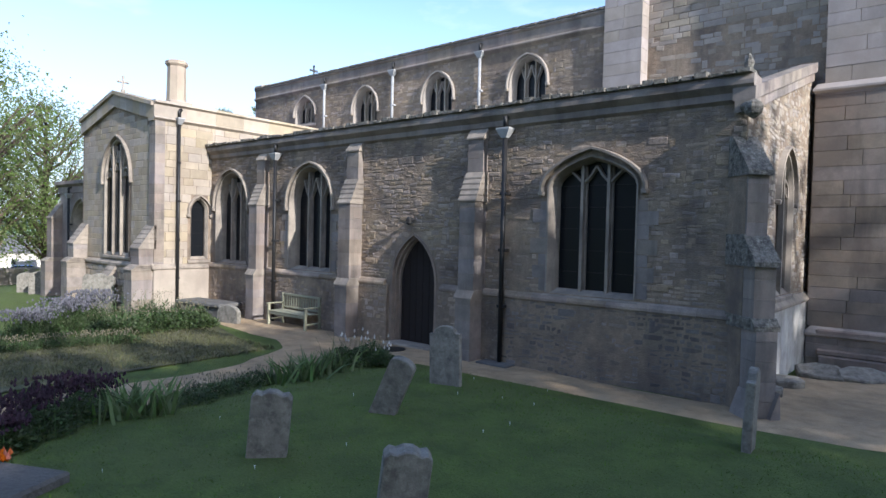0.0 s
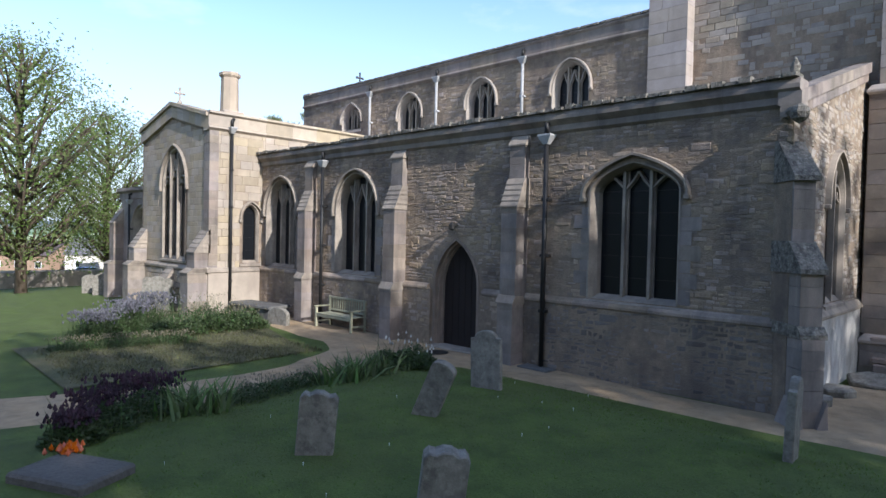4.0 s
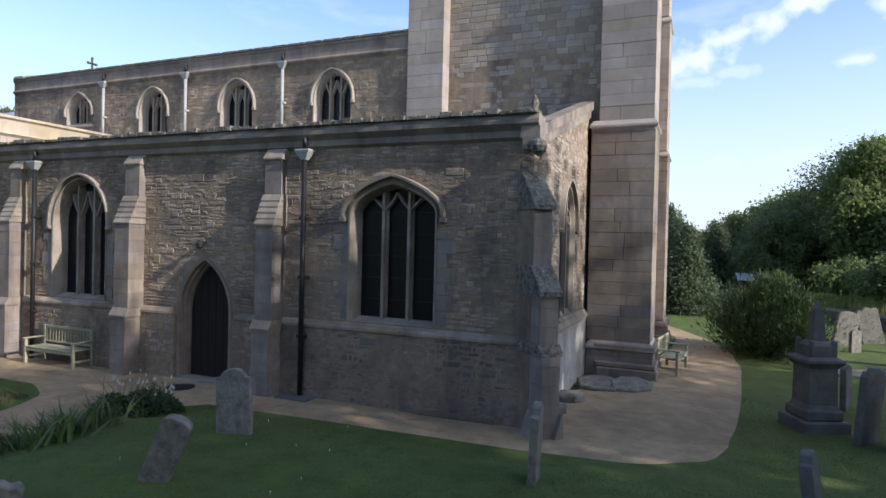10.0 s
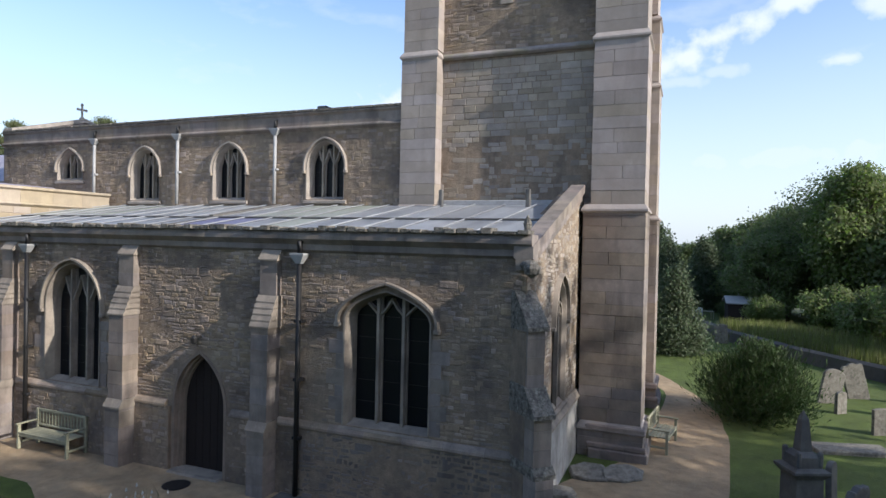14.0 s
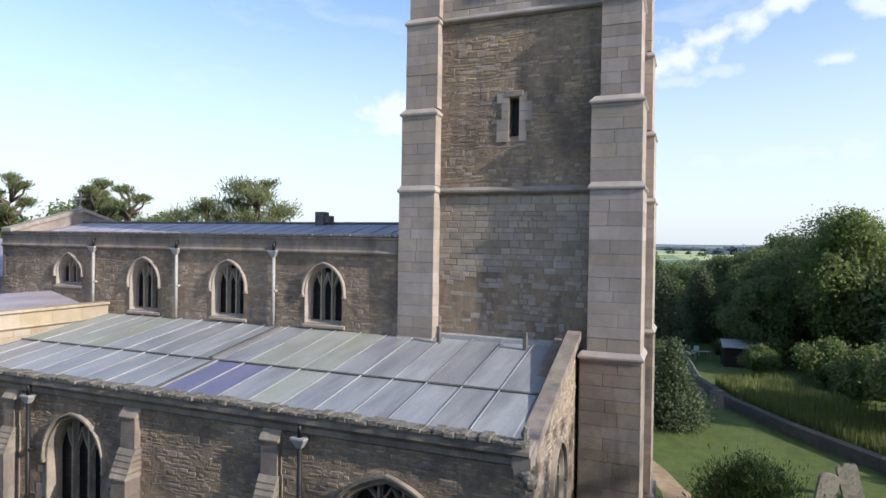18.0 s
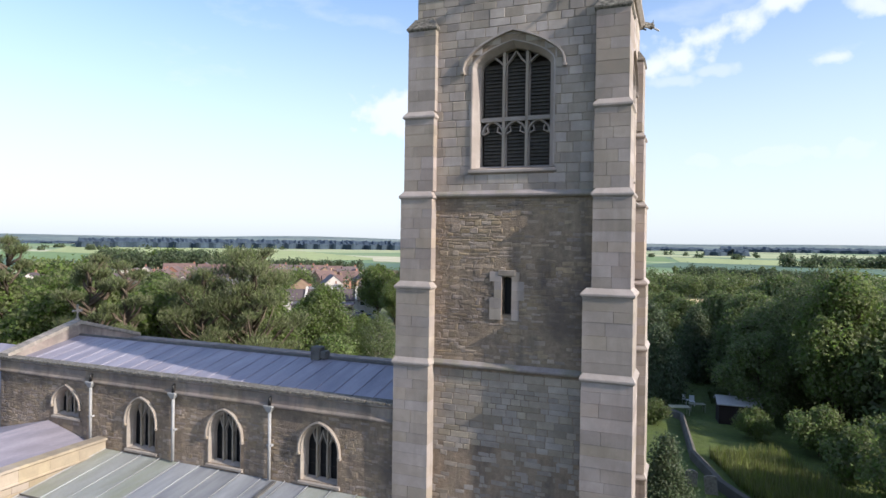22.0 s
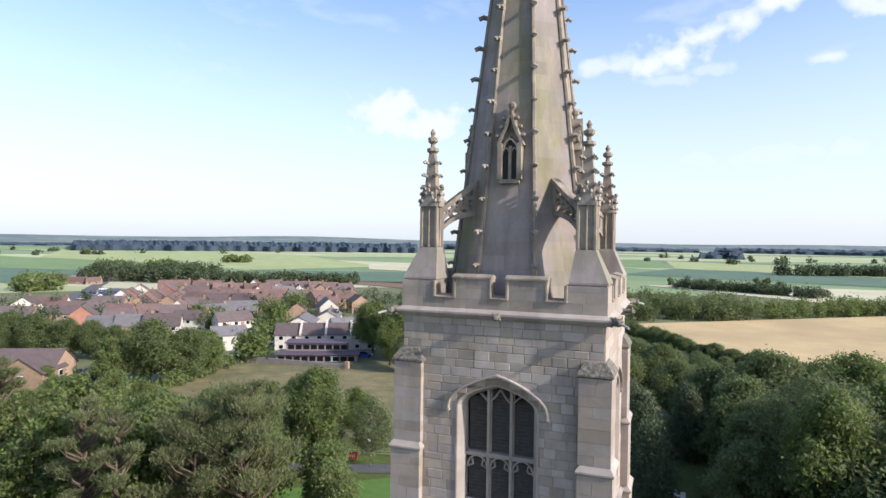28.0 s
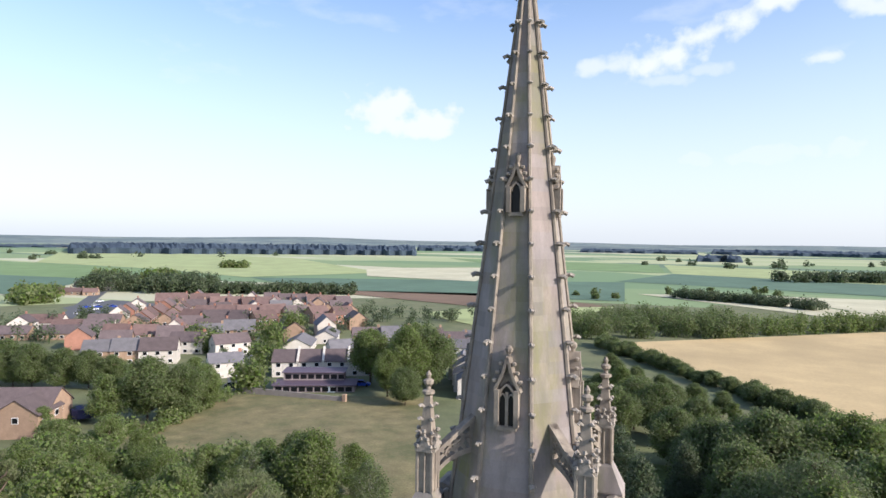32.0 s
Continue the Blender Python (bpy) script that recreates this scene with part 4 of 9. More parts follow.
part("upstand", Acc().add([(-13.3, 13.35, rz(13.35)), (-13.16, 13.35, rz(13.35)), (-13.16, 16.4, rz(16.4)), (-13.3, 16.4, rz(16.4)), (-13.3, 13.35, rz(13.35) + 0.08), (-13.16, 13.35, rz(13.35) + 0.08), (-13.16, 16.4, rz(16.4) + 0.08), (-13.3, 16.4, rz(16.4) + 0.08)], BOXF), M_HEAD_DARK, roof_base)
part("upstand", Acc().add([(-13.06, RY0 + 0.1, rz(RY0 + 0.1)), (-12.92, RY0 + 0.1, rz(RY0 + 0.1)), (-12.92, 13.3, rz(13.3)), (-13.06, 13.3, rz(13.3)), (-13.06, RY0 + 0.1, rz(RY0 + 0.1) + 0.05), (-12.92, RY0 + 0.1, rz(RY0 + 0.1) + 0.05), (-12.92, 13.3, rz(13.3) + 0.05), (-13.06, 13.3, rz(13.3) + 0.05)], BOXF), M_HEAD_DARK, roof_base)
for x in (-4.96, -7.5):
    part("vent_post", Acc().box((x - 0.06, 16.12, rz(16.2) - 0.05), (x + 0.06, 16.24, rz(16.2) + 0.5), 0.02), M_HEAD_DARK, church)
part("lead_flashing", Acc().box((-7.8, 16.6, 6.9), (-3.7, 16.86, 7.16), 0.02), M_PALE_LEAD, church)

# nave clerestory
CY, CX0, CX1 = 16.52, -26.95, -8.5
CL = [opening(c, 1.36, 7.2, 8.22, 0.84) for c in (-11.6, -15.4, -19.22)] + [opening(-23.1, 1.36, 8.0, 8.5, 0.64)]
fr_c = north(CY)
cl = part("clerestory_wall", wall(Acc(), fr_c, CX0, CX1, 6.0, 9.6, 0.7, CL), M_MORTAR, church, "reddish rubble clerestory wall of the nave")
part("rubble", stones(Acc(), fr_c, CX0, CX1, 6.9, 9.42, CL, 0.14, rng=random.Random(41), course=(0.07, 0.14), length=(0.12, 0.32), proud=(0.002, 0.009)), M_RUBBLE, cl, fix=False)["kind"] = "stuff"
for o in CL:
    tracery_window(fr_c, o, 3, depth=0.24, label="three-light clerestory window", hood=0.08, bar=0.05, stone=M_PALE_RUBBLE, plain=True)
for p, q_ in steps(CX0, CX1, 1.25):
    part("parapet_stone", band(Acc(), fr_c, p + 0.002, q_ - 0.002, [(-0.35, 9.98), (0.09, 9.98), (0.12, 9.92), (0.05, 9.86), (0.05, 9.56), (0.12, 9.5), (0.12, 9.46), (0.0, 9.38), (-0.35, 9.38)]), M_ASHLAR_OB, cl)
for p, q_ in steps(CX0, CX1, 0.7):
    block("coping_tile", (p, CY - 0.14, 9.98), (q_ - 0.006, CY + 0.35, 10.05), M_LICHEN, cl, 0.06)
for x in (-13.47, -17.62, -21.7):
    downpipe(x, CY, 7.05, 9.3, material=M_PALE_LEAD, out=0.1, label="pale lead downpipe")

# nave roof, its gable and the far parapet
NY, NZ, FY = 19.8, 10.45, 23.1
nroof = part("nave_roof", Acc().prism([(CY + 0.3, 9.82), (NY, NZ), (FY - 0.3, 9.82), (FY - 0.3, 9.6), (CY + 0.3, 9.6)], lambda u, dd, v: (dd, u, v), CX0 + 0.2, -8.3), M_LEAD_BLUE, church, "low-pitched bluish lead nave roof")
slope = lambda y: 9.82 + (y - CY - 0.3) * (NZ - 9.82) / (NY - CY - 0.3)  # noqa: E731
n_n = 24
for i in range(n_n):
    a_, b_ = CX0 + 0.3 + 18.1 * i / n_n, CX0 + 0.3 + 18.1 * (i + 1) / n_n
    part("lead_sheet", Acc().add([(a_ + 0.02, CY + 0.35, slope(CY + 0.35)), (b_ - 0.02, CY + 0.35, slope(CY + 0.35)), (b_ - 0.02, NY, NZ), (a_ + 0.02, NY, NZ), (a_ + 0.02, CY + 0.35, slope(CY + 0.35) + 0.025), (b_ - 0.02, CY + 0.35, slope(CY + 0.35) + 0.025), (b_ - 0.02, NY, NZ + 0.025), (a_ + 0.02, NY, NZ + 0.025)], BOXF), M_LEAD_BLUE, nroof)
    part("lead_roll", Acc().tube([(a_, CY + 0.35, slope(CY + 0.35) + 0.03), (a_, NY, NZ + 0.03)], 0.016, 6), M_LEAD_BLUE, nroof)
part("ridge_roll", Acc().tube([(CX0 + 0.3, NY, NZ + 0.03), (-8.5, NY, NZ + 0.03)], 0.07, 8), M_HEAD_DARK, nroof)
part("roof_hatch", Acc().box((-14.0, 19.55, 10.3), (-13.6, 19.95, 10.93), 0.03).box((-13.6, 19.6, 10.5), (-13.35, 19.9, 10.78), 0.02), M_HEAD_DARK, nroof, "dark ventilator box")
gb = Acc()
gpoly = [(CY, 6.0), (FY, 6.0), (FY, 10.0), (NY, 11.0), (CY, 10.0)]
gb.prism(gpoly, lambda u, dd, v: (dd, u, v), CX0 - 0.05, CX0 + 0.35)
gab = part("gable_wall", gb, M_ASHLAR, church, "east gable of the nave")
for s_, y_end in ((1, FY), (-1, CY)):
    for k in range(6):
        p, q_ = NY + (y_end - NY) * k / 6, NY + (y_end - NY) * (k + 1) / 6
        zf = lambda y: 11.0 - abs(y - NY) / abs(y_end - NY) * 1.0  # noqa: E731
        part("gable_coping", Acc().prism([(p, zf(p)), (q_, zf(q_)), (q_, zf(q_) + 0.16), (p, zf(p) + 0.16)], lambda u, dd, v: (dd, u, v), CX0 - 0.12, CX0 + 0.42), M_CARVED, gab)


def stone_cross(x, y, z, s, parent, label):
    a = Acc()
    a.lathe([(0.16 * s, z), (0.14 * s, z + 0.15 * s), (0.06 * s, z + 0.22 * s), (0.05 * s, z + 0.3 * s)], x, y, 8)
    a.box((x - 0.05 * s, y - 0.055 * s, z + 0.25 * s), (x + 0.05 * s, y + 0.055 * s, z + 0.95 * s), 0.015)
    a.box((x - 0.05 * s, y - 0.27 * s, z + 0.58 * s), (x + 0.05 * s, y + 0.27 * s, z + 0.7 * s), 0.015)
    for dy, dz in ((-0.27, 0.64), (0.27, 0.64), (0, 0.95)):
        a.box((x - 0.06 * s, y + (dy - 0.08) * s, z + (dz - 0.08) * s), (x + 0.06 * s, y + (dy + 0.08) * s, z + (dz + 0.08) * s), 0.03)
    return part("gable_cross", a, M_CARVED, parent, label)


stone_cross(CX0 + 0.15, NY, 11.1, 0.75, gab, "carved stone gable cross")
part("south_clerestory", Acc().box((CX0, FY - 0.6, 6.0), (CX1, FY, 10.0)), M_ASHLAR, church)
part("east_core", Acc().box((CX0, CY + 0.7, 0), (CX1, FY - 0.6, 9.0)), M_MORTAR, church)
# south aisle, south porch gable and chancel beyond
part("south_aisle", Acc().box((-28, FY, 0), (-8.5, FY + 5, 6.0)), M_ASHLAR, church)
part("south_aisle_roof", Acc().add([(-28, FY, 7.2), (-8.5, FY, 7.2), (-8.5, FY + 5.2, 6.1), (-28, FY + 5.2, 6.1), (-28, FY, 6.9), (-8.5, FY, 6.9), (-8.5, FY + 5.2, 5.9), (-28, FY + 5.2, 5.9)], BOXF), M_LEAD, church)
part("south_transept", Acc().prism([(-31, 0), (-23, 0), (-23, 6.1), (-27, 7.3), (-31, 6.1)], south(FY), 0, 7.5), M_ASHLAR, church)
part("south_transept_roof", Acc().prism([(-31.2, 6.15), (-27, 7.42), (-22.8, 6.15), (-22.8, 6.0), (-27, 7.27), (-31.2, 6.0)], south(FY), -3.0, 7.6), M_LEAD, church)
stone_cross(-27, FY + 7.4, 7.35, 0.7, church, "small gable cross")
part("chancel", Acc().box((-42, CY + 0.6, 0), (CX0 - 0.05, FY - 0.6, 8.1)), M_ASHLAR, church, "chancel walls")
part("chancel_roof", Acc().prism([(CY + 1.0, 8.1), (NY, 9.7), (FY - 1.0, 8.1), (FY - 1.0, 7.9), (CY + 1.0, 7.9)], lambda u, dd, v: (dd, u, v), -42, CX0 - 0.05), M_LEAD_BLUE, church, "lead chancel roof")

# north transept
TX0, TX1, TY0 = -27.15, -21.05, 9.0
tcx = (TX0 + TX1) / 2
ttop = lambda u: 6.83 + (1 - abs(u - tcx) / ((TX1 - TX0) / 2)) * 0.74  # noqa: E731
TW = opening(tcx + 0.1, 2.05, 2.25, 5.0, 1.36)
fr_t = north(TY0)
tw = part("transept_wall", wall(Acc(), fr_t, TX0, TX1, -0.4, ttop, 0.7, [TW]), M_MORTAR, church, "gabled rubble front of the north transept")
part("rubble", stones(Acc(), fr_t, TX0 + 0.1, TX1 - 0.3, 2.1, 7.6, [TW], 0.16, rng=random.Random(51), top=lambda u: ttop(u) - 0.02, course=(0.16, 0.28), length=(0.25, 0.6), proud=(0.003, 0.008), gap=0.006), M_CREAM, tw, fix=False)["kind"] = "stuff"
part("plinth_rubble", stones(Acc(), fr_t, TX0, TX1, -0.2, 1.9, (), rng=random.Random(52), base=0.07, course=(0.16, 0.26), length=(0.25, 0.6), proud=(0.003, 0.008)), M_CREAM, tw, fix=False)["kind"] = "stuff"
part("string_course", band(Acc(), fr_t, TX0, TX1 + 0.1, [(-0.02, 2.08), (0.12, 1.97), (0.12, 1.9), (-0.02, 1.85)]), M_DRESSED, tw)
tracery_window(fr_t, TW, 3, depth=0.05, label="tall three-light pointed transept window", hood=0.16, bar=0.06, frame_w=0.05)
for s_ in (-1, 1):
    for k in range(6):
        p, q_ = tcx + s_ * (TX1 - TX0) / 2 * k / 6, tcx + s_ * (TX1 - TX0) / 2 * (k + 1) / 6
        for d0, d1, lo, hi in ((-0.45, 0.1, -0.02, 0.42), (-0.5, 0.18, 0.42, 0.55)):
            part("coping_stone", Acc().prism([(p, ttop(p) + lo), (q_, ttop(q_) + lo), (q_, ttop(q_) + hi), (p, ttop(p) + hi)], fr_t, d0, d1), M_CREAM_OB, tw)
stone_cross(tcx, TY0 + 0.2, 8.1, 0.6, tw, "small iron-grey gable cross")
fr_tw = west(TX1)
ashlar(tw, (TX1 - 0.42, TY0 - 0.03, -0.2), (TX1 + 0.012, TY0 + 0.3, 6.85), 0.32, 0.5, rng=random.Random(57))
TWW = opening(10.53, 0.62, 2.2, 3.85, 0.45)
tracery_window(fr_tw, TWW, 1, depth=0.12, label="small single-light pointed window", hood=0.1, frame_w=0.05, plain=True)
tww = part("transept_west_wall", wall(Acc(), fr_tw, TY0, 16.6, -0.2, 6.95, 0.7, [TWW]), M_MORTAR, church, "warm sunlit west wall of the transept")
part("squared_stone", stones(Acc(), fr_tw, TY0 + 0.02, AY + 0.1, 2.05, 6.85, [TWW], 0.1, course=(0.22, 0.32), length=(0.35, 0.7), proud=(0.004, 0.01), gap=0.006, rng=random.Random(55)), M_CREAM, tww, fix=False)["kind"] = "stuff"
part("squared_stone", stones(Acc(), fr_tw, AY + 0.1, 16.5, 6.0, 6.85, (), course=(0.2, 0.3), length=(0.35, 0.7), proud=(0.004, 0.01), gap=0.006, rng=random.Random(56)), M_CREAM, tww, fix=False)["kind"] = "stuff"
part("plinth", Acc().box((TX1 - 0.1, TY0 - 0.05, -0.2), (TX1 + 0.07, AY, 1.9), 0.02), M_CREAM, tww)
part("string_course", band(Acc(), fr_tw, TY0 - 0.1, AY, [(-0.02, 2.08), (0.12, 1.97), (0.12, 1.9), (-0.02, 1.85)]), M_DRESSED, tww)
for p, q_ in steps(TY0 - 0.1, 16.5, 1.1):
    part("parapet_stone", band(Acc(), fr_tw, p + 0.002, q_ - 0.002, [(-0.35, 7.44), (0.14, 7.44), (0.16, 7.36), (0.06, 7.3), (0.06, 6.92), (0.12, 6.86), (0.0, 6.78), (-0.35, 6.78)]), M_CREAM_OB, tww)
part("transept_roof", Acc().prism([(TX0, 7.05), (tcx, 7.72), (TX1 - 0.3, 7.05), (TX1 - 0.3, 6.8), (TX0, 6.8)], lambda u, dd, v: (u, dd, v), TY0 + 0.4, 16.5), M_LEAD_BLUE, church, "lead transept roof")
part("transept_core", Acc().box((TX0, TY0 + 0.8, -0.4), (TX1 - 0.75, 16.5, 6.85)), M_MORTAR, church)
for x0, lab in ((TX1 - 0.62, "tall stepped transept buttress"), (TX0 - 0.1, "stepped transept buttress")):
    buttress(x0, x0 + 0.6, TY0, [(0.72, -0.4, 1.9), (0.5, 2.05, 2.6)], lab)
buttress(tcx - 0.3, tcx + 0.3, TY0, [(0.55, -0.4, 1.2)], "short buttress below the window")
downpipe(TX1 + 0.12, 9.74, 0.3, 6.75, out=0.02)
ch = Acc()
ch.box((-21.75, 9.44, 7.3), (-21.0, 10.22, 7.55), 0.03)
ch.lathe([(0.34, 7.5), (0.32, 7.65), (0.3, 8.72), (0.37, 8.8), (0.37, 8.9), (0.31, 8.93)], -21.38, 9.83, 8, math.pi / 8)
part("chimney", ch, M_CREAM, church, "octagonal stone chimney")
# chapel east of the transept
part("chapel_wall", wall(Acc(), north(10.2), -33.3, TX0, -0.6, 4.75, 0.6, [opening(-30.6, 1.9, 1.6, 3.2, 1.1)]), M_ASHLAR, church, "lower chapel beyond the transept")
tracery_window(north(10.2), opening(-30.6, 1.9, 1.6, 3.2, 1.1), 3, label="three-light chapel window")
part("chapel_parapet", band(Acc(), north(10.2), -33.45, TX0, [(-6, 5.27), (0.2, 5.27), (0.2, 5.12), (0.05, 5.02), (0.05, 4.75), (-6, 4.75)]), M_ASHLAR, church)
part("chapel_core", Acc().box((-33.3, 10.8, -0.6), (TX0, 16.5, 4.9)), M_MORTAR, church)
buttress(-33.6, -33.0, 10.2, [(0.7, -0.6, 1.6), (0.45, 1.75, 3.6)], "stepped chapel buttress")
downpipe(-31.75, 10.15, -0.3, 4.5)


# ---- tower and spire ----
TCX, TCY = -5.45, 19.83
TYF = 16.83          # plane of the tower's front
BODY_N, BODY_W, BODY_E, BODY_S = TYF, TCX + 3.02, TCX - 3.02, TCY + (TCY - TYF)
BWIN = opening(-5.47, 2.4, 17.15, 20.12, 0.68)
SLIT = opening(-5.55, 0.28, 12.9, 13.95, 0.05)
tower = part("tower_wall", wall(Acc(), north(BODY_N), BODY_E, BODY_W, 0, 16.3, 0.9, [SLIT]), M_MORTAR, church, "rubble and ashlar front of the west tower")
part("belfry_wall", wall(Acc(), north(BODY_N), BODY_E, BODY_W, 16.3, 22.8, 0.9, [BWIN]), M_MORTAR, church, "ashlar belfry stage of the west tower")
WBW = opening(TCY, 2.4, 17.15, 20.12, 0.68)
part("tower_west_wall", wall(Acc(), west(BODY_W), BODY_N + 0.9, BODY_S, 0, 22.8, 0.9, [WBW]), M_TOWER_ASHLAR, church, "sunlit west face of the tower")
part("tower_east_wall", Acc().box((BODY_E, BODY_N + 0.9, 6.0), (BODY_E + 0.9, BODY_S, 22.8)), M_TOWER_ASHLAR, church)
part("tower_south_wall", Acc().box((BODY_E, BODY_S - 0.9, 0), (BODY_W, BODY_S, 22.8)), M_TOWER_ASHLAR, church)
part("belfry_floor", Acc().box((BODY_E + 0.5, BODY_N + 0.5, 15.9), (BODY_W - 0.5, BODY_S - 0.5, 16.28)), M_OAK, church)
fr_n = north(BODY_N)
part("rubble", stones(Acc(), fr_n, -7.85, -3.05, 7.0, 9.0, (), course=(0.09, 0.18), length=(0.15, 0.42), rng=random.Random(61)), M_PALE_RUBBLE, tower, fix=False)["kind"] = "stuff"
part("ashlar_facing", stones(Acc(), fr_n, -7.85, -3.05, 9.0, 11.2, (), course=(0.13, 0.24), length=(0.22, 0.6), proud=(0.003, 0.011), rng=random.Random(65)), M_PALE_RUBBLE, tower, fix=False)["kind"] = "stuff"
part("rubble", stones(Acc(), fr_n, -7.85, -3.05, 11.45, 16.25, [SLIT], 0.02, course=(0.06, 0.14), length=(0.12, 0.36), rng=random.Random(62)), M_RUBBLE, tower, fix=False)["kind"] = "stuff"
part("ashlar_facing", stones(Acc(), fr_n, BODY_E, BODY_W, 16.45, 22.75, [BWIN], 0.03, course=(0.2, 0.3), length=(0.3, 0.62), proud=(0.006, 0.014), gap=0.006, rng=random.Random(63)), M_TOWER_ASHLAR, tower, fix=False)["kind"] = "stuff"
part("ashlar_facing", stones(Acc(), west(BODY_W), BODY_N + 0.1, BODY_S, 7.0, 22.75, [WBW], 0.03, course=(0.26, 0.38), length=(0.4, 0.8), proud=(0.006, 0.012), gap=0.006, rng=random.Random(64)), M_TOWER_ASHLAR, tower, fix=False)["kind"] = "stuff"
tracery_window(fr_n, BWIN, 3, depth=0.4, transom=18.62, louvred=True, label="three-light louvred belfry window with a transom", hood=0.3, bar=0.075, stone=M_TOWER_ASHLAR, frame_w=0.16, plain=True)
tracery_window(west(BODY_W), WBW, 3, depth=0.4, transom=18.62, louvred=True, label="three-light louvred belfry window with a transom", hood=0.3, bar=0.075, stone=M_TOWER_ASHLAR, frame_w=0.16, plain=True)
# sloping sill below the belfry window
for i in range(5):
    a_, b_ = -6.8 + 2.66 * i / 5, -6.8 + 2.66 * (i + 1) / 5
    part("sill_stone", band(Acc(), fr_n, a_ + 0.004, b_ - 0.004, [(-0.45, 17.2), (0.02, 16.5), (0.1, 16.42), (-0.45, 16.42)]), M_SPIRE, tower)
# slit light
rng = random.Random(70)
slit = part("slit_window", Acc().box((SLIT["cx"] - 0.26, BODY_N - 0.05, 14.02), (SLIT["cx"] + 0.26, BODY_N + 0.3, 14.2), 0.02), M_DRESSED, church, "narrow slit window in dressed stone")
for s_ in (-1, 1):
    z = 12.75
    while z < 14.1:
        h = rng.uniform(0.22, 0.34)
        w_ = rng.choice((0.22, 0.36))
        x_ = SLIT["cx"] + s_ * 0.15
        block("block", (min(x_, x_ + s_ * w_), BODY_N - 0.035, z), (max(x_, x_ + s_ * w_), BODY_N + 0.3, min(z + h, 14.15) - 0.006), M_TOWER_OB, slit)
        z += h
# black sheet put in for the shade inside the slit
part("backing", Acc().box((SLIT["cx"] - 0.3, BODY_N + 0.32, 12.7), (SLIT["cx"] + 0.3, BODY_N + 0.36, 14.2)), M_IRON, slit)
# string courses of the front and west faces
for zc in (11.38, 16.4):
    for fr_, a_, b_ in ((fr_n, -7.9, -3.0), (west(BODY_W), BODY_N, BODY_S)):
        part("string_course", band(Acc(), fr_, a_, b_, [(-0.02, zc + 0.1), (0.03, zc + 0.09), (0.13, zc), (0.13, zc - 0.05), (0.06, zc - 0.1), (-0.02, zc - 0.1)]), M_SPIRE, tower)


def clasping(name_x, name_y):
    """A clasping corner buttress in diminishing stages; name_x, name_y: -1 or 1."""
    root = None
    stages = [(0.0, 1.2, 0.58, 1.28), (1.35, 6.9, 0.5, 1.22), (7.03, 11.38, 0.46, 1.18), (11.52, 13.65, 0.42, 1.14), (13.8, 16.35, 0.34, 1.08), (16.5, 18.75, 0.27, 1.0), (18.9, 21.4, 0.21, 0.92)]
    for i, (lo, hi, pr, w) in enumerate(stages):
        def span(sign, centre, half):
            outer = centre + sign * (half + pr)
            inner = centre + sign * (half - (0.68 if sign < 0 or i > 3 else 0.9 if i > 1 else 1.08) if centre == TCX else half - 0.9)
            return min(outer, inner), max(outer, inner)
        x0, x1 = span(name_x, TCX, 3.02)
        y0, y1 = span(name_y, TCY, TCY - TYF)
        rg = random.Random(80 + i + name_x * 3 + name_y * 7)
        if root is None:
            root = part("tower_buttress", Acc().box((x0 + 0.4, y0 + 0.4, 0), (x1 - 0.4, y1 - 0.4, 21.3)), M_MORTAR, church, "clasping ashlar tower buttress")
        stone_ = M_ASHLAR_OB if i < 2 else M_TOWER_OB
        z = lo
        while z < hi - 0.02:
            h = min(rg.uniform(0.27, 0.38), hi - z)
            if hi - z - h < 0.1:
                h = hi - z
            m = (x0 + x1) / 2 + rg.uniform(-0.2, 0.2)
            j = rg.uniform(-0.004, 0.004)
            if rg.random() < 0.35:
                block("block", (x0, y0 + j, z + 0.002), (x1, y1, z + h - 0.002), stone_, root, 0.02)
            else:
                block("block", (x0, y0 + j, z + 0.002), (m - 0.003, y1, z + h - 0.002), stone_, root, 0.02)
                block("block", (m + 0.003, y0 + j, z + 0.002), (x1, y1, z + h - 0.002), stone_, root, 0.02)
            z += h
        nxt = stages[i + 1] if i + 1 < len(stages) else None
        k = pr - nxt[2] if nxt else 0.2
        zt = nxt[0] if nxt else hi + 0.32
        w_ = Acc()
        e = 0.05
        ring = lambda g, zz: [(x0 - g, y0 - g, zz), (x1 + g, y0 - g, zz), (x1 + g, y1 + g, zz), (x0 - g, y1 + g, zz)]  # noqa: E731
        w_.loft([ring(0.0, hi - 0.1), ring(e, hi - 0.05), ring(e, hi), ring(-k if nxt else -0.15, zt)])
        part("weathering", w_, M_TOWER_ASHLAR if nxt else M_LICHEN, root)
    return root


for sx in (-1, 1):
    for sy in (-1, 1):
        clasping(sx, sy)
# moulded base of the tower
for z0, z1, g in ((-0.2, 0.7, 0.7), (0.7, 0.84, 0.66), (1.12, 1.3, 0.63)):
    for p_, q_ in (((TCX + 3.02 + g - 1.5, TYF - g, z0), (TCX + 3.02 + g, TYF - g + 1.6, z1)), ((TCX + 3.02 + g - 1.5, BODY_S + g - 1.6, z0), (TCX + 3.02 + g, BODY_S + g, z1)), ((TCX + 1.5, TYF + 0.5, z0), (TCX + 3.02 + g - 0.5, BODY_S - 0.5, z1))):
        part("tower_plinth", Acc().box(p_, q_, 0.03), M_ASHLAR, church, "moulded tower plinth")

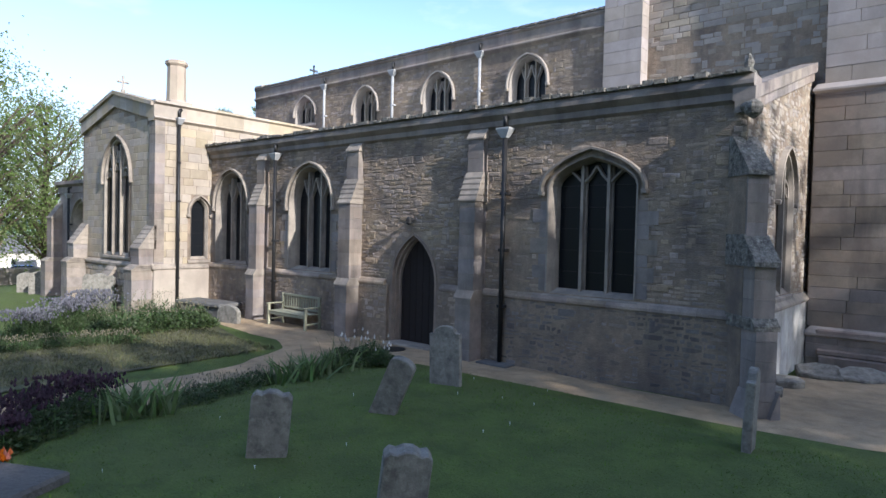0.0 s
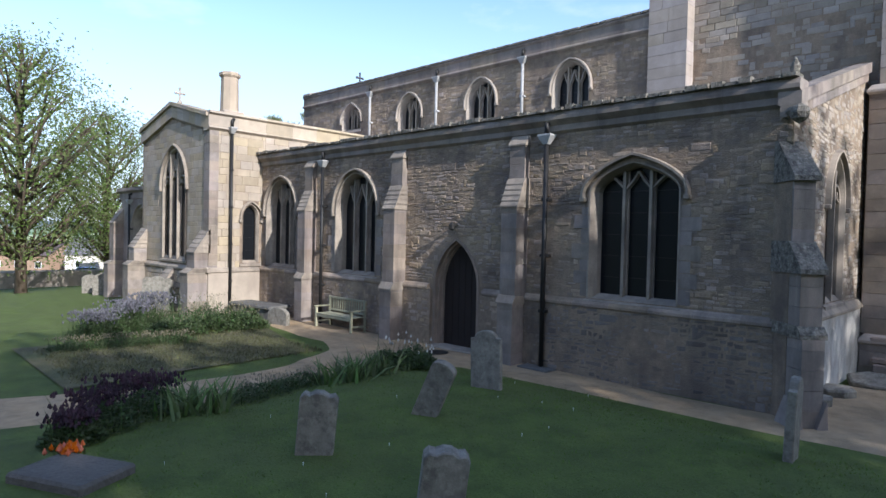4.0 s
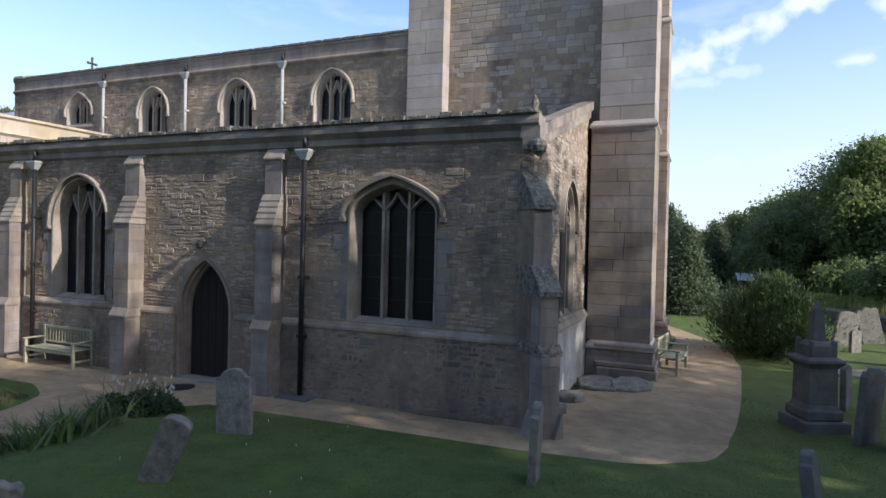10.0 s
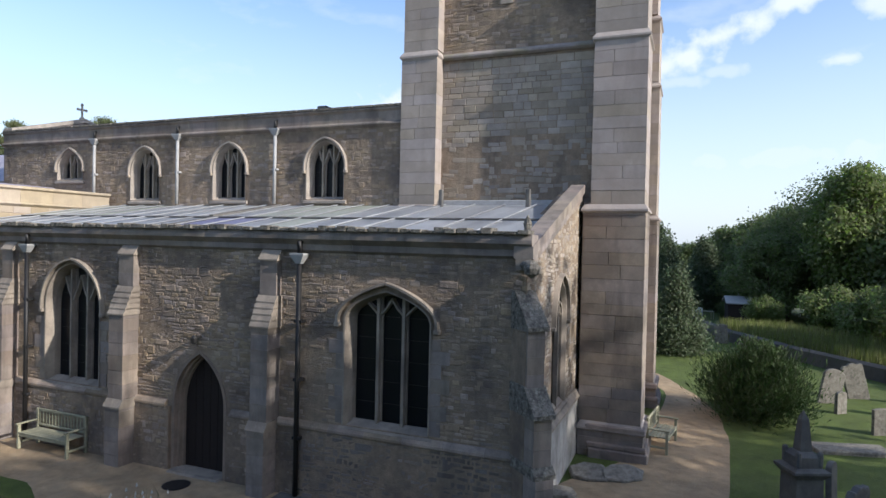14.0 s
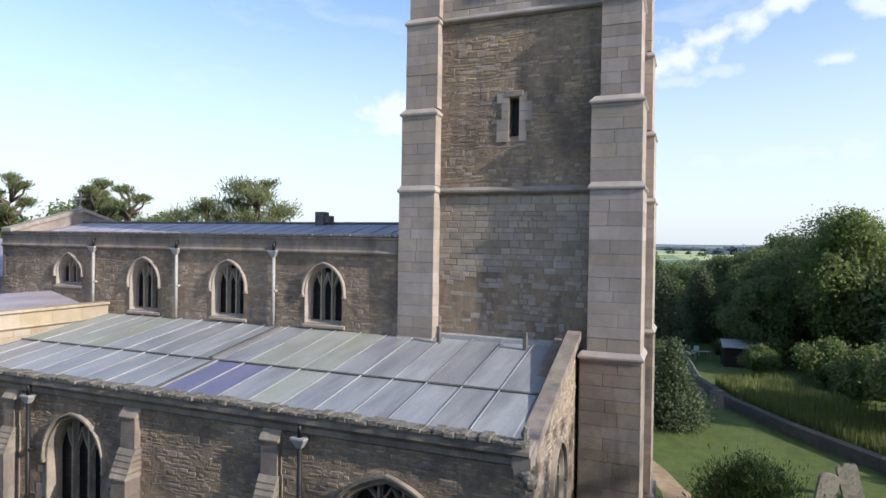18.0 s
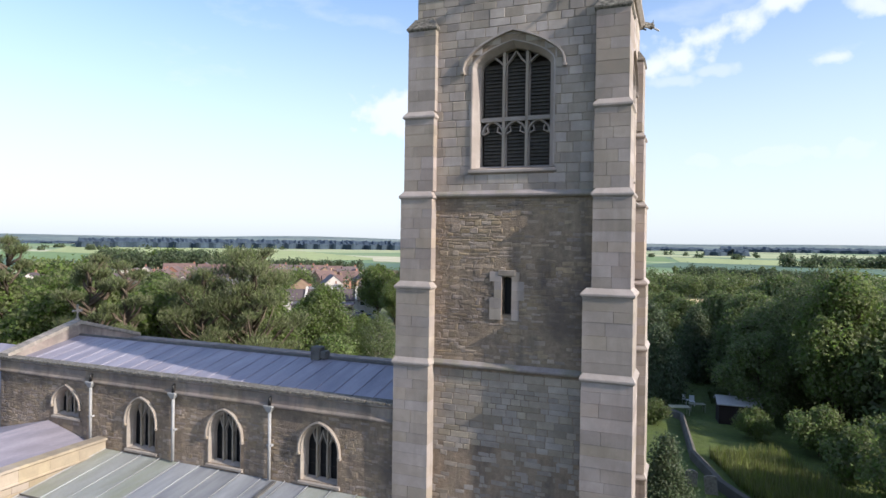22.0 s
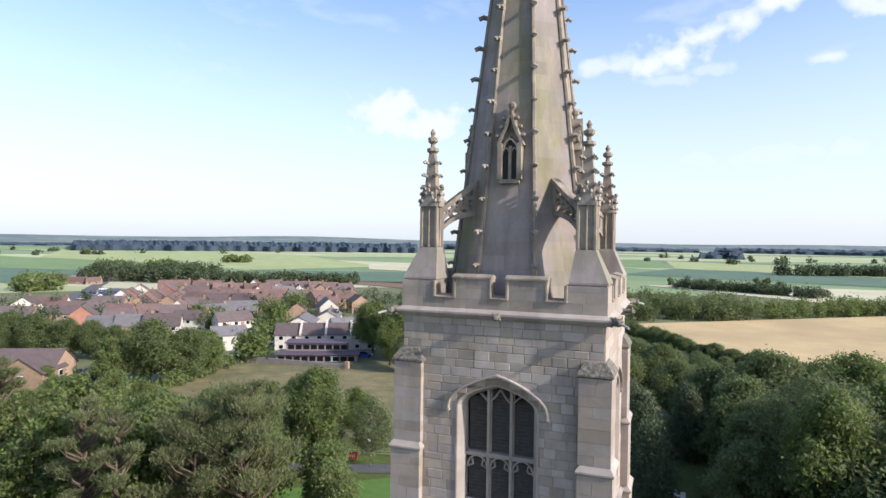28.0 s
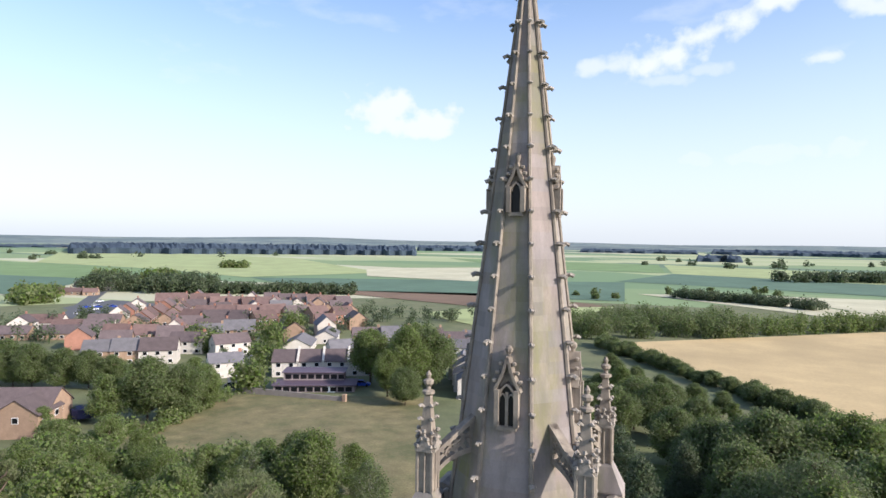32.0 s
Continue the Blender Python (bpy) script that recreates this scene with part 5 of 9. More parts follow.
# parapet with battlements
PX0, PX1, PY0, PY1 = TCX - 3.07, TCX + 3.07, TYF - 0.05, BODY_S + 0.05
ps = Acc()
ring = lambda g, z: [(PX0 - g, PY0 - g, z), (PX1 + g, PY0 - g, z), (PX1 + g, PY1 + g, z), (PX0 - g, PY1 + g, z)]  # noqa: E731
ps.loft([ring(-0.02, 22.7), ring(0.02, 22.72), ring(0.14, 22.84), ring(0.14, 22.9), ring(0.03, 22.98), ring(0.0, 23.0)])
part("parapet_string", ps, M_TOWER_ASHLAR, church, "moulded parapet string course")
MERL = [(0.0, 1.05), (1.69, 2.79), (3.31, 4.44), (5.0, 6.14)]
GAPS = [(1.05, 1.69), (2.79, 3.31), (4.44, 5.0)]
for fr_, u0 in ((north(PY0), PX0), (south(PY1), PX0), (west(PX1), PY0), (lambda u, dd, v: (PX0 - dd, u, v), PY0)):
    span_ = 6.14 if u0 == PX0 else PY1 - PY0
    f = span_ / 6.14
    par = part("parapet", (lambda P: Acc().box(tuple(map(min, *P)), tuple(map(max, *P))))([fr_(u0 + 0.02, -0.38, 22.95), fr_(u0 + span_ - 0.02, -0.02, 23.28)]), M_MORTAR, church, "embattled stone tower parapet")
    for p, q_ in steps(0, span_, 0.75):
        pts = [fr_(u0 + p + 0.004, -0.4, 23.0), fr_(u0 + q_ - 0.004, 0.0, 23.3)]
        block("block", tuple(map(min, *pts)), tuple(map(max, *pts)), M_TOWER_OB, par)
    for k, (a_, b_) in enumerate(MERL):
        top = 23.88 if k not in (0, 3) else 23.78
        for z0, z1, cuts in ((23.3, 23.6, 2), (23.6, top, 3 if k in (1, 2) else 2)):
            for i in range(cuts):
                p, q_ = a_ + (b_ - a_) * i / cuts, a_ + (b_ - a_) * (i + 1) / cuts
                pts = [fr_(u0 + p * f + 0.003, -0.4, z0 + 0.003), fr_(u0 + q_ * f - 0.003, 0.0, z1 - 0.003)]
                block("merlon_block", tuple(map(min, *pts)), tuple(map(max, *pts)), M_TOWER_OB, par)
        c_ = Acc()
        if k in (1, 2):
            band(c_, fr_, u0 + a_ * f - 0.06, u0 + b_ * f + 0.06, [(-0.46, top), (0.05, top), (0.05, top + 0.06), (-0.2, top + 0.14), (-0.46, top + 0.06)])
        for u_ in ((a_, b_) if k in (1, 2) else ((b_,) if k == 0 else (a_,))):
            pts = [fr_(u0 + u_ * f - 0.05, -0.44, 23.3), fr_(u0 + u_ * f + 0.05, 0.035, top + 0.02)]
            c_.box(tuple(map(min, *pts)), tuple(map(max, *pts)), 0.02)
        part("coping", c_, M_DRESSED, par)
    for a_, b_ in GAPS:
        c_ = Acc()
        band(c_, fr_, u0 + a_ * f - 0.03, u0 + b_ * f + 0.03, [(-0.46, 23.3), (0.05, 23.3), (0.05, 23.34), (-0.2, 23.42), (-0.46, 23.34)])
        part("coping", c_, M_DRESSED, par)
part("tower_roof", Acc().box((PX0 + 0.3, PY0 + 0.3, 22.6), (PX1 - 0.3, PY1 - 0.3, 22.95)), M_LEAD, church, "lead parapet gutter")


def beast(x, y, z, dx, dy, s, label):
    """A weathered waterspout beast leaning out along (dx, dy)."""
    a = Acc()
    w = Vector((dx, dy, 0)).normalized()
    c = Vector((x, y, z))
    a.tube([c - w * 0.15, c + w * 0.12 * s + Vector((0, 0, 0.02)), c + w * 0.3 * s + Vector((0, 0, 0.03)), c + w * 0.42 * s], 0.13 * s, 8, 0.10 * s)
    h = c + w * 0.45 * s
    a.lathe([(0.03 * s, h.z - 0.12 * s), (0.13 * s, h.z - 0.05 * s), (0.14 * s, h.z + 0.06 * s), (0.06 * s, h.z + 0.13 * s)], h.x, h.y, 8)
    side = Vector((-w.y, w.x, 0))
    for sg in (-1, 1):
        e = h + side * 0.09 * s * sg + Vector((0, 0, 0.1 * s))
        a.tube([e, e + Vector((0, 0, 0.1 * s)) + side * 0.05 * s * sg], 0.035 * s, 5, 0.01)
        a.tube([c + side * 0.1 * s * sg - Vector((0, 0, 0.1 * s)), c + w * 0.3 * s + side * 0.12 * s * sg - Vector((0, 0, 0.12 * s))], 0.05 * s, 5, 0.03 * s)
    g = part("gargoyle", a, M_LICHEN, church, label)
    if label.startswith("corner"):
        part("spout", Acc().tube([h, h + w * 0.42 * s - Vector((0, 0, 0.1 * s))], 0.035, 6), M_PALE_LEAD, g)


for sx in (-1, 1):
    for sy in (-1, 1):
        beast(TCX + sx * 3.1, TCY + sy * 2.95, 22.86, sx, sy, 0.9, "corner gargoyle with a lead spout")
beast(TCX + 0.02, PY0 - 0.1, 22.83, 0, -1, 0.7, "small carved head on the string course")
beast(PX1 + 0.1, TCY, 22.83, 1, 0, 0.7, "small carved head on the string course")

# spire
SX, SY, SZ0, SZ1, SAF = TCX - 0.05, TCY, 22.9, 42.3, 4.46
saf = lambda z: SAF * (SZ1 - z) / (SZ1 - SZ0)  # noqa: E731


def octo(z, grow=0.0):
    r = (saf(z) / 2 + grow) / math.cos(math.pi / 8)
    return [(SX + r * math.cos(math.pi / 8 + math.pi / 4 * i), SY + r * math.sin(math.pi / 8 + math.pi / 4 * i), z) for i in range(8)]


zs = [SZ0]
rng = random.Random(90)
while zs[-1] < SZ1 - 0.5:
    zs.append(min(SZ1 - 0.4, zs[-1] + rng.uniform(0.36, 0.5)))
sp = Acc()
for z0, z1 in zip(zs, zs[1:]):
    lo, hi = octo(z0 + 0.0015), octo(z1 - 0.0015)
    for i in range(8):
        j = (i + 1) % 8
        k = max(1, round((Vector(lo[i]) - Vector(lo[j])).length / 0.7))
        cuts = [0.0] + [min(0.95, max(0.05, (c + rng.uniform(-0.25, 0.25)) / k)) for c in range(1, k)] + [1.0]
        for s0, s1 in zip(cuts, cuts[1:]):
            L = lambda P, Q, s: tuple(P[t] + (Q[t] - P[t]) * s for t in range(3))  # noqa: E731
            e = 0.0012
            sp.add([L(lo[i], lo[j], s0 + e), L(lo[i], lo[j], s1 - e), L(hi[i], hi[j], s1 - e), L(hi[i], hi[j], s0 + e)], [(0, 1, 2, 3)])
crk = random.Random(77)
spire = part("spire", Acc().loft([octo(SZ0, -0.02), octo(SZ1 - 0.35, -0.02)]), M_SPIRE, church, "tall octagonal crocketed stone spire")
part("facing", sp, M_SPIRE, spire, fix=False)["kind"] = "stuff"
for i in range(8):
    a = Acc()
    p0, p1 = Vector(octo(SZ0, 0.02)[i]), Vector(octo(SZ1 - 0.4, 0.02)[i])
    a.tube([p0, p1], 0.085, 6, 0.05)
    rib = part("rib", a, M_DRESSED, spire)
    out = (p0 - Vector((SX, SY, SZ0))).normalized()
    z = SZ0 + 1.35
    n_c = 0
    while z < SZ1 - 0.9:
        c = Vector(octo(z, 0.03)[i])
        k = Acc()
        s = (1.45 if z < 36 else 1.25) * crk.uniform(0.8, 1.1)
        side = Vector((-out.y, out.x, 0))
        # a curled leaf: stalk, drooping tip and two side lobes
        k.tube([c - out * 0.06, c + out * 0.13 * s + Vector((0, 0, 0.03)), c + out * 0.2 * s - Vector((0, 0, 0.03))], 0.05 * s, 5, 0.055 * s)
        for e_ in (-1, 1):
            k.tube([c + out * 0.07 * s, c + out * 0.12 * s + side * e_ * 0.075 * s + Vector((0, 0, 0.04))], 0.045 * s, 5, 0.03 * s)
        part("crocket", k, M_CARVED, spire)
        z += 1.02
part("finial", Acc().lathe([(0.16, SZ1 - 0.45), (0.2, SZ1 - 0.35), (0.1, SZ1 - 0.25), (0.09, SZ1 + 0.05), (0.28, SZ1 + 0.2), (0.3, SZ1 + 0.3), (0.12, SZ1 + 0.42), (0.06, SZ1 + 0.7)], SX, SY, 8), M_DRESSED, spire)


def lucarne(turn, z, s, lights):
    """A gabled spire light on the face that looks along turn."""
    m = Matrix.Translation((SX, SY, 0)) @ Matrix.Rotation(turn, 4, "Z")
    face = saf(z) / 2
    fr = lambda u, dd, v: tuple(m @ Vector((u, -face - dd, v)))  # noqa: E731
    w = 0.8 * s
    a = Acc()
    for sg in (-1, 1):
        a.prism([(sg * w / 2 - 0.07, z), (sg * w / 2 + 0.07, z), (sg * w / 2 + 0.07, z + 1.45 * s), (sg * w / 2 - 0.07, z + 1.45 * s)], fr, -0.5, 0.2)
        arch_bar(a, fr, [(sg * (w / 2 + 0.1), z + 1.35 * s), (sg * w * 0.22, z + 2.1 * s), (0, z + 2.75 * s)], 0.07, -0.75, 0.14)
        for k in range(1, 4):
            u_, v_ = sg * (w / 2 + 0.1) * (1 - k / 4), z + 1.35 * s + 1.4 * s * k / 4
            pts = [fr(u_ + sg * 0.02, 0.0, v_), fr(u_ + sg * 0.17, 0.12, v_ + 0.12)]
            a.box(tuple(map(min, *pts)), tuple(map(max, *pts)), 0.03)
    a.prism([(-w / 2, z - 0.12), (w / 2, z - 0.12), (w / 2, z), (-w / 2, z)], fr, -0.3, 0.16)
    top = fr(0, -0.1, z + 2.7 * s)
    a.lathe([(0.05, top[2]), (0.07, top[2] + 0.12), (0.16 * s, top[2] + 0.2), (0.17 * s, top[2] + 0.28), (0.06, top[2] + 0.36)], top[0], top[1], 8)
    hp = arch(0, w - 0.14, z + 1.15 * s, 0.5 * s, 5)
    arch_bar(a, fr, hp, 0.05, -0.25, 0.12)
    if lights == 2:
        a.prism([(-0.045, z), (0.045, z), (0.045, z + 1.35 * s), (-0.045, z + 1.35 * s)], fr, -0.2, 0.11)
        for sg in (-1, 1):
            arch_bar(a, fr, arch(sg * w * 0.22, w * 0.38, z + 1.0 * s, 0.28 * s, 4), 0.035, -0.2, 0.1)
    # gable cheeks running back into the spire
    a.prism([(-w / 2, z + 1.4 * s), (0, z + 2.65 * s), (0, z + 1.8 * s)], fr, -0.9, -0.04)
    a.prism([(w / 2, z + 1.4 * s), (0, z + 2.65 * s), (0, z + 1.8 * s)], fr, -0.9, -0.04)
    lu = part("lucarne", a, M_DRESSED, spire, "gabled spire light with crockets")
    # black plate on the closed spire face stands for an unlit opening
    dk = Acc()
    dk.prism([(-w / 2 + 0.05, z)] + [(u_, v_) for u_, v_ in hp] + [(w / 2 - 0.05, z)], fr, -0.05, 0.04)
    part("lucarne_opening", dk, M_IRON, spire)


for k in range(4):
    lucarne(math.pi / 2 * k, 26.9, 0.76, 2)
    lucarne(math.pi / 2 * k, 33.4, 0.56, 1)


def pinnacle(sx, sy):
    """A corner pinnacle on its broach, tied to the spire by a pierced flying buttress."""
    x, y = TCX + sx * 2.4, TCY + sy * 2.36
    b = Acc()
    bx, by = TCX + sx * 2.53, TCY + sy * 2.43
    sq = lambda cx_, cy_, h, z: [(cx_ - h, cy_ - h, z), (cx_ + h, cy_ - h, z), (cx_ + h, cy_ + h, z), (cx_ - h, cy_ + h, z)]  # noqa: E731
    b.loft([sq(bx, by, 0.5, 22.95), sq(bx, by, 0.5, 23.8), sq(bx, by, 0.54, 23.82), sq(bx, by, 0.54, 23.88), sq(x, y, 0.31, 24.7), sq(x, y, 0.27, 24.8)])
    pin = part("pinnacle", b, M_SPIRE, church, "crocketed corner pinnacle on a broached base")
    shaft = part("shaft", Acc().box((x - 0.25, y - 0.25, 24.78), (x + 0.25, y + 0.25, 26.2), 0.05), M_DRESSED, pin)
    for ox in (-1, 1):
        for oy in (-1, 1):
            part("colonnette", Acc().box((x + ox * 0.24 - 0.05, y + oy * 0.24 - 0.05, 24.78), (x + ox * 0.24 + 0.05, y + oy * 0.24 + 0.05, 26.2), 0.02), M_DRESSED, pin)
    for ox, oy in ((0, -1), (1, 0), (0, 1), (-1, 0)):
        part("panel_rib", Acc().box((x + ox * 0.26 - 0.03, y + oy * 0.26 - 0.03, 24.78), (x + ox * 0.26 + 0.03, y + oy * 0.26 + 0.03, 26.1), 0.015), M_DRESSED, pin)
    g = Acc()
    for ox, oy in ((0, -1), (1, 0), (0, 1), (-1, 0)):
        fr = lambda u, dd, v: (x + ox * (0.27 + dd) + (-oy) * u, y + oy * (0.27 + dd) + ox * u, v)  # noqa: E731
        g.prism([(-0.27, 26.05), (0.27, 26.05), (0.0, 26.6)], fr, -0.1, 0.06)
        for u, v in ((-0.22, 26.2), (0.22, 26.2), (-0.1, 26.42), (0.1, 26.42), (0, 26.66)):
            c = fr(u, 0.04, v)
            g.lathe([(0.02, c[2] - 0.05), (0.08, c[2]), (0.05, c[2] + 0.08)], c[0], c[1], 5)
    part("gablet", g, M_CARVED, pin)
    t = Acc()
    t.loft([sq(x, y, 0.22, 26.2), sq(x, y, 0.09, 27.75)])
    t.lathe([(0.09, 27.7), (0.2, 27.78), (0.2, 27.86), (0.08, 27.9), (0.07, 28.0), (0.16, 28.08), (0.17, 28.18), (0.06, 28.25), (0.09, 28.36), (0.02, 28.48)], x, y, 8)
    spl = part("spirelet", t, M_DRESSED, pin)
    for ox in (-1, 1):
        for oy in (-1, 1):
            for k in range(3):
                z = 26.6 + k * 0.4
                r = 0.2 - (z - 26.2) * 0.075
                part("crocket", Acc().tube([(x + ox * r * 0.8, y + oy * r * 0.8, z - 0.03), (x + ox * (r + 0.06), y + oy * (r + 0.06), z + 0.05), (x + ox * (r + 0.1), y + oy * (r + 0.1), z)], 0.05, 5, 0.06), M_CARVED, pin)
    # flying buttress: raking top, arched soffit, quatrefoil piercings
    way = Vector((SX - x, SY - y, 0))
    far = way.length - (saf(26.5) / 2 + 0.02)
    w = way.normalized()
    sd = Vector((-w.y, w.x, 0))
    fr = lambda u, dd, v: (x + w.x * u + sd.x * dd, y + w.y * u + sd.y * dd, v)  # noqa: E731
    end = far + 0.05
    n = 8
    fly = None
    rib_, rake_ = [], []
    for k in range(n):
        u0, u1 = 0.2 + (end - 0.2) * k / n, 0.2 + (end - 0.2) * (k + 1) / n
        lo = lambda u: 24.75 + 1.05 * math.sqrt(max(0, 1 - ((end - u) / (end - 0.1)) ** 2)) - 0.0  # noqa: E731
        top = lambda u: 25.98 + 0.98 * (u - 0.2) / (end - 0.2)  # noqa: E731
        for u in ((u0, u1) if k == n - 1 else (u0,)):
            rib_.append([fr(u, -0.13, lo(u)), fr(u, 0.13, lo(u)), fr(u, 0.13, lo(u) + 0.16), fr(u, -0.13, lo(u) + 0.16)])
            rake_.append([fr(u, -0.15, top(u) - 0.16), fr(u, 0.15, top(u) - 0.16), fr(u, 0.15, top(u)), fr(u, -0.15, top(u))])
    fly = part("flying_buttress", Acc().loft(rib_), M_DRESSED, pin, "pierced flying buttress to the spire")
    part("raking_coping", Acc().loft(rake_), M_DRESSED, pin)
    for k in (0, n - 1):
        u0, u1 = 0.2 + (end - 0.2) * k / n, 0.2 + (end - 0.2) * (k + 1) / n
        part("springer", Acc().prism([(u0, lo(u0)), (u1, lo(u1)), (u1, top(u1)), (u0, top(u0))], fr, -0.12, 0.12), M_DRESSED, pin)
    for k in range(4):
        u = 0.55 + (end - 0.75) * k / 3.4
        a_, b_ = lo(u) + 0.1, top(u) - 0.08
        mid = (a_ + b_) / 2
        for an in range(4):
            q_ = math.pi / 4 + an * math.pi / 2
            r_ = max(0.14, (b_ - a_) / 2)
            part("foil", arch_bar(Acc(), fr, [(u + r_ * math.cos(q_) * 1.1, mid + r_ * math.sin(q_)), (u + 0.05 * math.cos(q_), mid + 0.05 * math.sin(q_))], 0.055, -0.09, 0.09), M_DRESSED, pin)


for sx in (-1, 1):
    for sy in (-1, 1):
        pinnacle(sx, sy)


# ---- ground ----
def ease(t):
    t = min(1.0, max(0.0, t))
    return t * t * (3 - 2 * t)


def gz(x, y):
    """Height of the ground: the churchyard stands on a slight rise above the fen edge."""
    r = math.hypot(x + 8, y - 15)
    t = min(1.0, max(0.0, (r - 30) / 225))
    z = GZ - 7.95 * (t * (2 - t))
    z += 0.35 * ease((9.7 - y) / 2.2) * ease((x + 11) / 4) * ease((22 - x) / 8)
    if r < 60:
        z += 0.035 * noise.noise((x * 0.3, y * 0.3, 0)) * (y < 9.6 or x > 1)
        if x < -18:
            z -= min(0.75, (-18 - x) * 0.035)
    return z


def farmland():
    """Far fields as a patchwork of crops."""
    m = mat("farmland", (0.11, 0.15, 0.04), 0.95, 0.2, 0.01, 0.2, 0)
    n, l = m.node_tree.nodes, m.node_tree.links
    geo = n["Geometry"]
    mp = n.new("ShaderNodeMapping")
    mp.inputs["Rotation"].default_value = (0, 0, radians(18))
    mp.inputs["Scale"].default_value = (1 / 520, 1 / 210, 0)
    l.new(geo.outputs["Position"], mp.inputs[0])
    vo = n.new("ShaderNodeTexVoronoi")
    vo.distance = "CHEBYCHEV"
    vo.inputs["Scale"].default_value, vo.inputs["Randomness"].default_value = 1.0, 0.75
    l.new(mp.outputs[0], vo.inputs["Vector"])
    sep = n.new("ShaderNodeSeparateColor")
    l.new(vo.outputs["Color"], sep.inputs[0])
    rp = n.new("ShaderNodeValToRGB")
    rp.color_ramp.interpolation = "CONSTANT"
    cols = [(0.0, (0.16, 0.235, 0.115)), (0.22, (0.33, 0.365, 0.19)), (0.42, (0.125, 0.18, 0.11)), (0.58, (0.45, 0.43, 0.29)), (0.72, (0.2, 0.265, 0.125)), (0.88, (0.38, 0.39, 0.22))]
    rp.color_ramp.elements[0].color = (*cols[0][1], 1)
    rp.color_ramp.elements[1].position, rp.color_ramp.elements[1].color = cols[1][0], (*cols[1][1], 1)
    for p, c in cols[2:]:
        e = rp.color_ramp.elements.new(p)
        e.color = (*c, 1)
    l.new(sep.outputs[0], rp.inputs[0])
    l.new(rp.outputs[0], n["Principled BSDF"].inputs["Base Color"])
    return m


M_FARM = farmland()


def field_mat(name, base, fine=1.2, stretch=(1, 1, 1)):
    return mat(name, base, 0.95, 0.14, 0.05, fine, 0.3, 0.1, second=tuple(c * 0.78 for c in base), second_scale=0.02, second_amt=0.6, stretch=stretch)


M_WHEAT = field_mat("ripe_wheat", (0.49, 0.365, 0.19))
M_PALE = field_mat("pale_crop", (0.53, 0.49, 0.33))
M_GREEN = field_mat("green_crop", (0.18, 0.262, 0.105))
M_LIME = field_mat("young_crop", (0.35, 0.39, 0.175))
M_TEAL = field_mat("root_crop", (0.105, 0.168, 0.11))
M_PLOUGH = field_mat("ploughed_soil", (0.19, 0.125, 0.08))
M_MEADOW = mat("dry_meadow", (0.22, 0.185, 0.088), 0.95, 0.4, 0.25, 3.0, 0.6, 0.08, second=(0.1, 0.115, 0.045), second_scale=0.09, second_amt=0.85, third=(0.27, 0.22, 0.115), third_scale=0.3, third_amt=0.5)
M_TARMAC = mat("tarmac", (0.11, 0.11, 0.115), 0.9, 0.2, 1.0, 30, 0.4, 0.01)
M_LUSH = mat("lush_lawn", (0.10, 0.19, 0.035), 0.95, 0.2, 0.8, 20, 0.5, 0.03)

rings = [1.2 * 1.055 ** i for i in range(160)]
rings = [r for r in rings if r < 4900] + [4930]
N_SPOKES = 144
va = [(-5, 8, gz(-5, 8))]
for r in rings:
    for k in range(N_SPOKES):
        an = 2 * math.pi * k / N_SPOKES
        x, y = -5 + r * math.cos(an), 8 + r * math.sin(an)
        va.append((x, y, gz(x, y)))
fa = [(0, 1 + k, 1 + (k + 1) % N_SPOKES) for k in range(N_SPOKES)]
for i in range(len(rings) - 1):
    b = 1 + i * N_SPOKES
    fa += [(b + k, b + N_SPOKES + k, b + N_SPOKES + (k + 1) % N_SPOKES, b + (k + 1) % N_SPOKES) for k in range(N_SPOKES)]
ground = part("ground", Acc().add(va, fa), M_TURF, None, fix=False, smooth=True)
ground.data.materials.append(M_FARM)
ground.data.materials.append(mat("rough_pasture", (0.135, 0.15, 0.07), 0.95, 0.25, 0.12, 2.0, 0.5, 0.06, second=(0.19, 0.185, 0.10), second_scale=0.05, second_amt=0.6))
for p in ground.data.polygons:
    if p.center.xy.length > 430:
        p.material_index = 1
    elif p.center.xy.length > 105:
        p.material_index = 2
tagged(ground, "grassy churchyard and flat farmland reaching the horizon", "ground", kind="structure")


def field(name, corners, material, label, lift=0.12, n=10, kind="structure", category="field"):
    """A crop lying on the ground between four corners."""
    (ax, ay), (bx, by), (cx, cy), (dx, dy) = corners
    a = Acc()
    for i in range(n + 1):
        for j in range(n + 1):
            s, t = i / n, j / n
            x = (ax * (1 - s) + bx * s) * (1 - t) + (dx * (1 - s) + cx * s) * t
            y = (ay * (1 - s) + by * s) * (1 - t) + (dy * (1 - s) + cy * s) * t
            a.v.append((x, y, gz(x, y) + lift))
    a.f = [(i * (n + 1) + j, (i + 1) * (n + 1) + j, (i + 1) * (n + 1) + j + 1, i * (n + 1) + j + 1) for i in range(n) for j in range(n)]
    return tagged(part(name, a, material, None, fix=False, smooth=True), label, category, kind=kind)


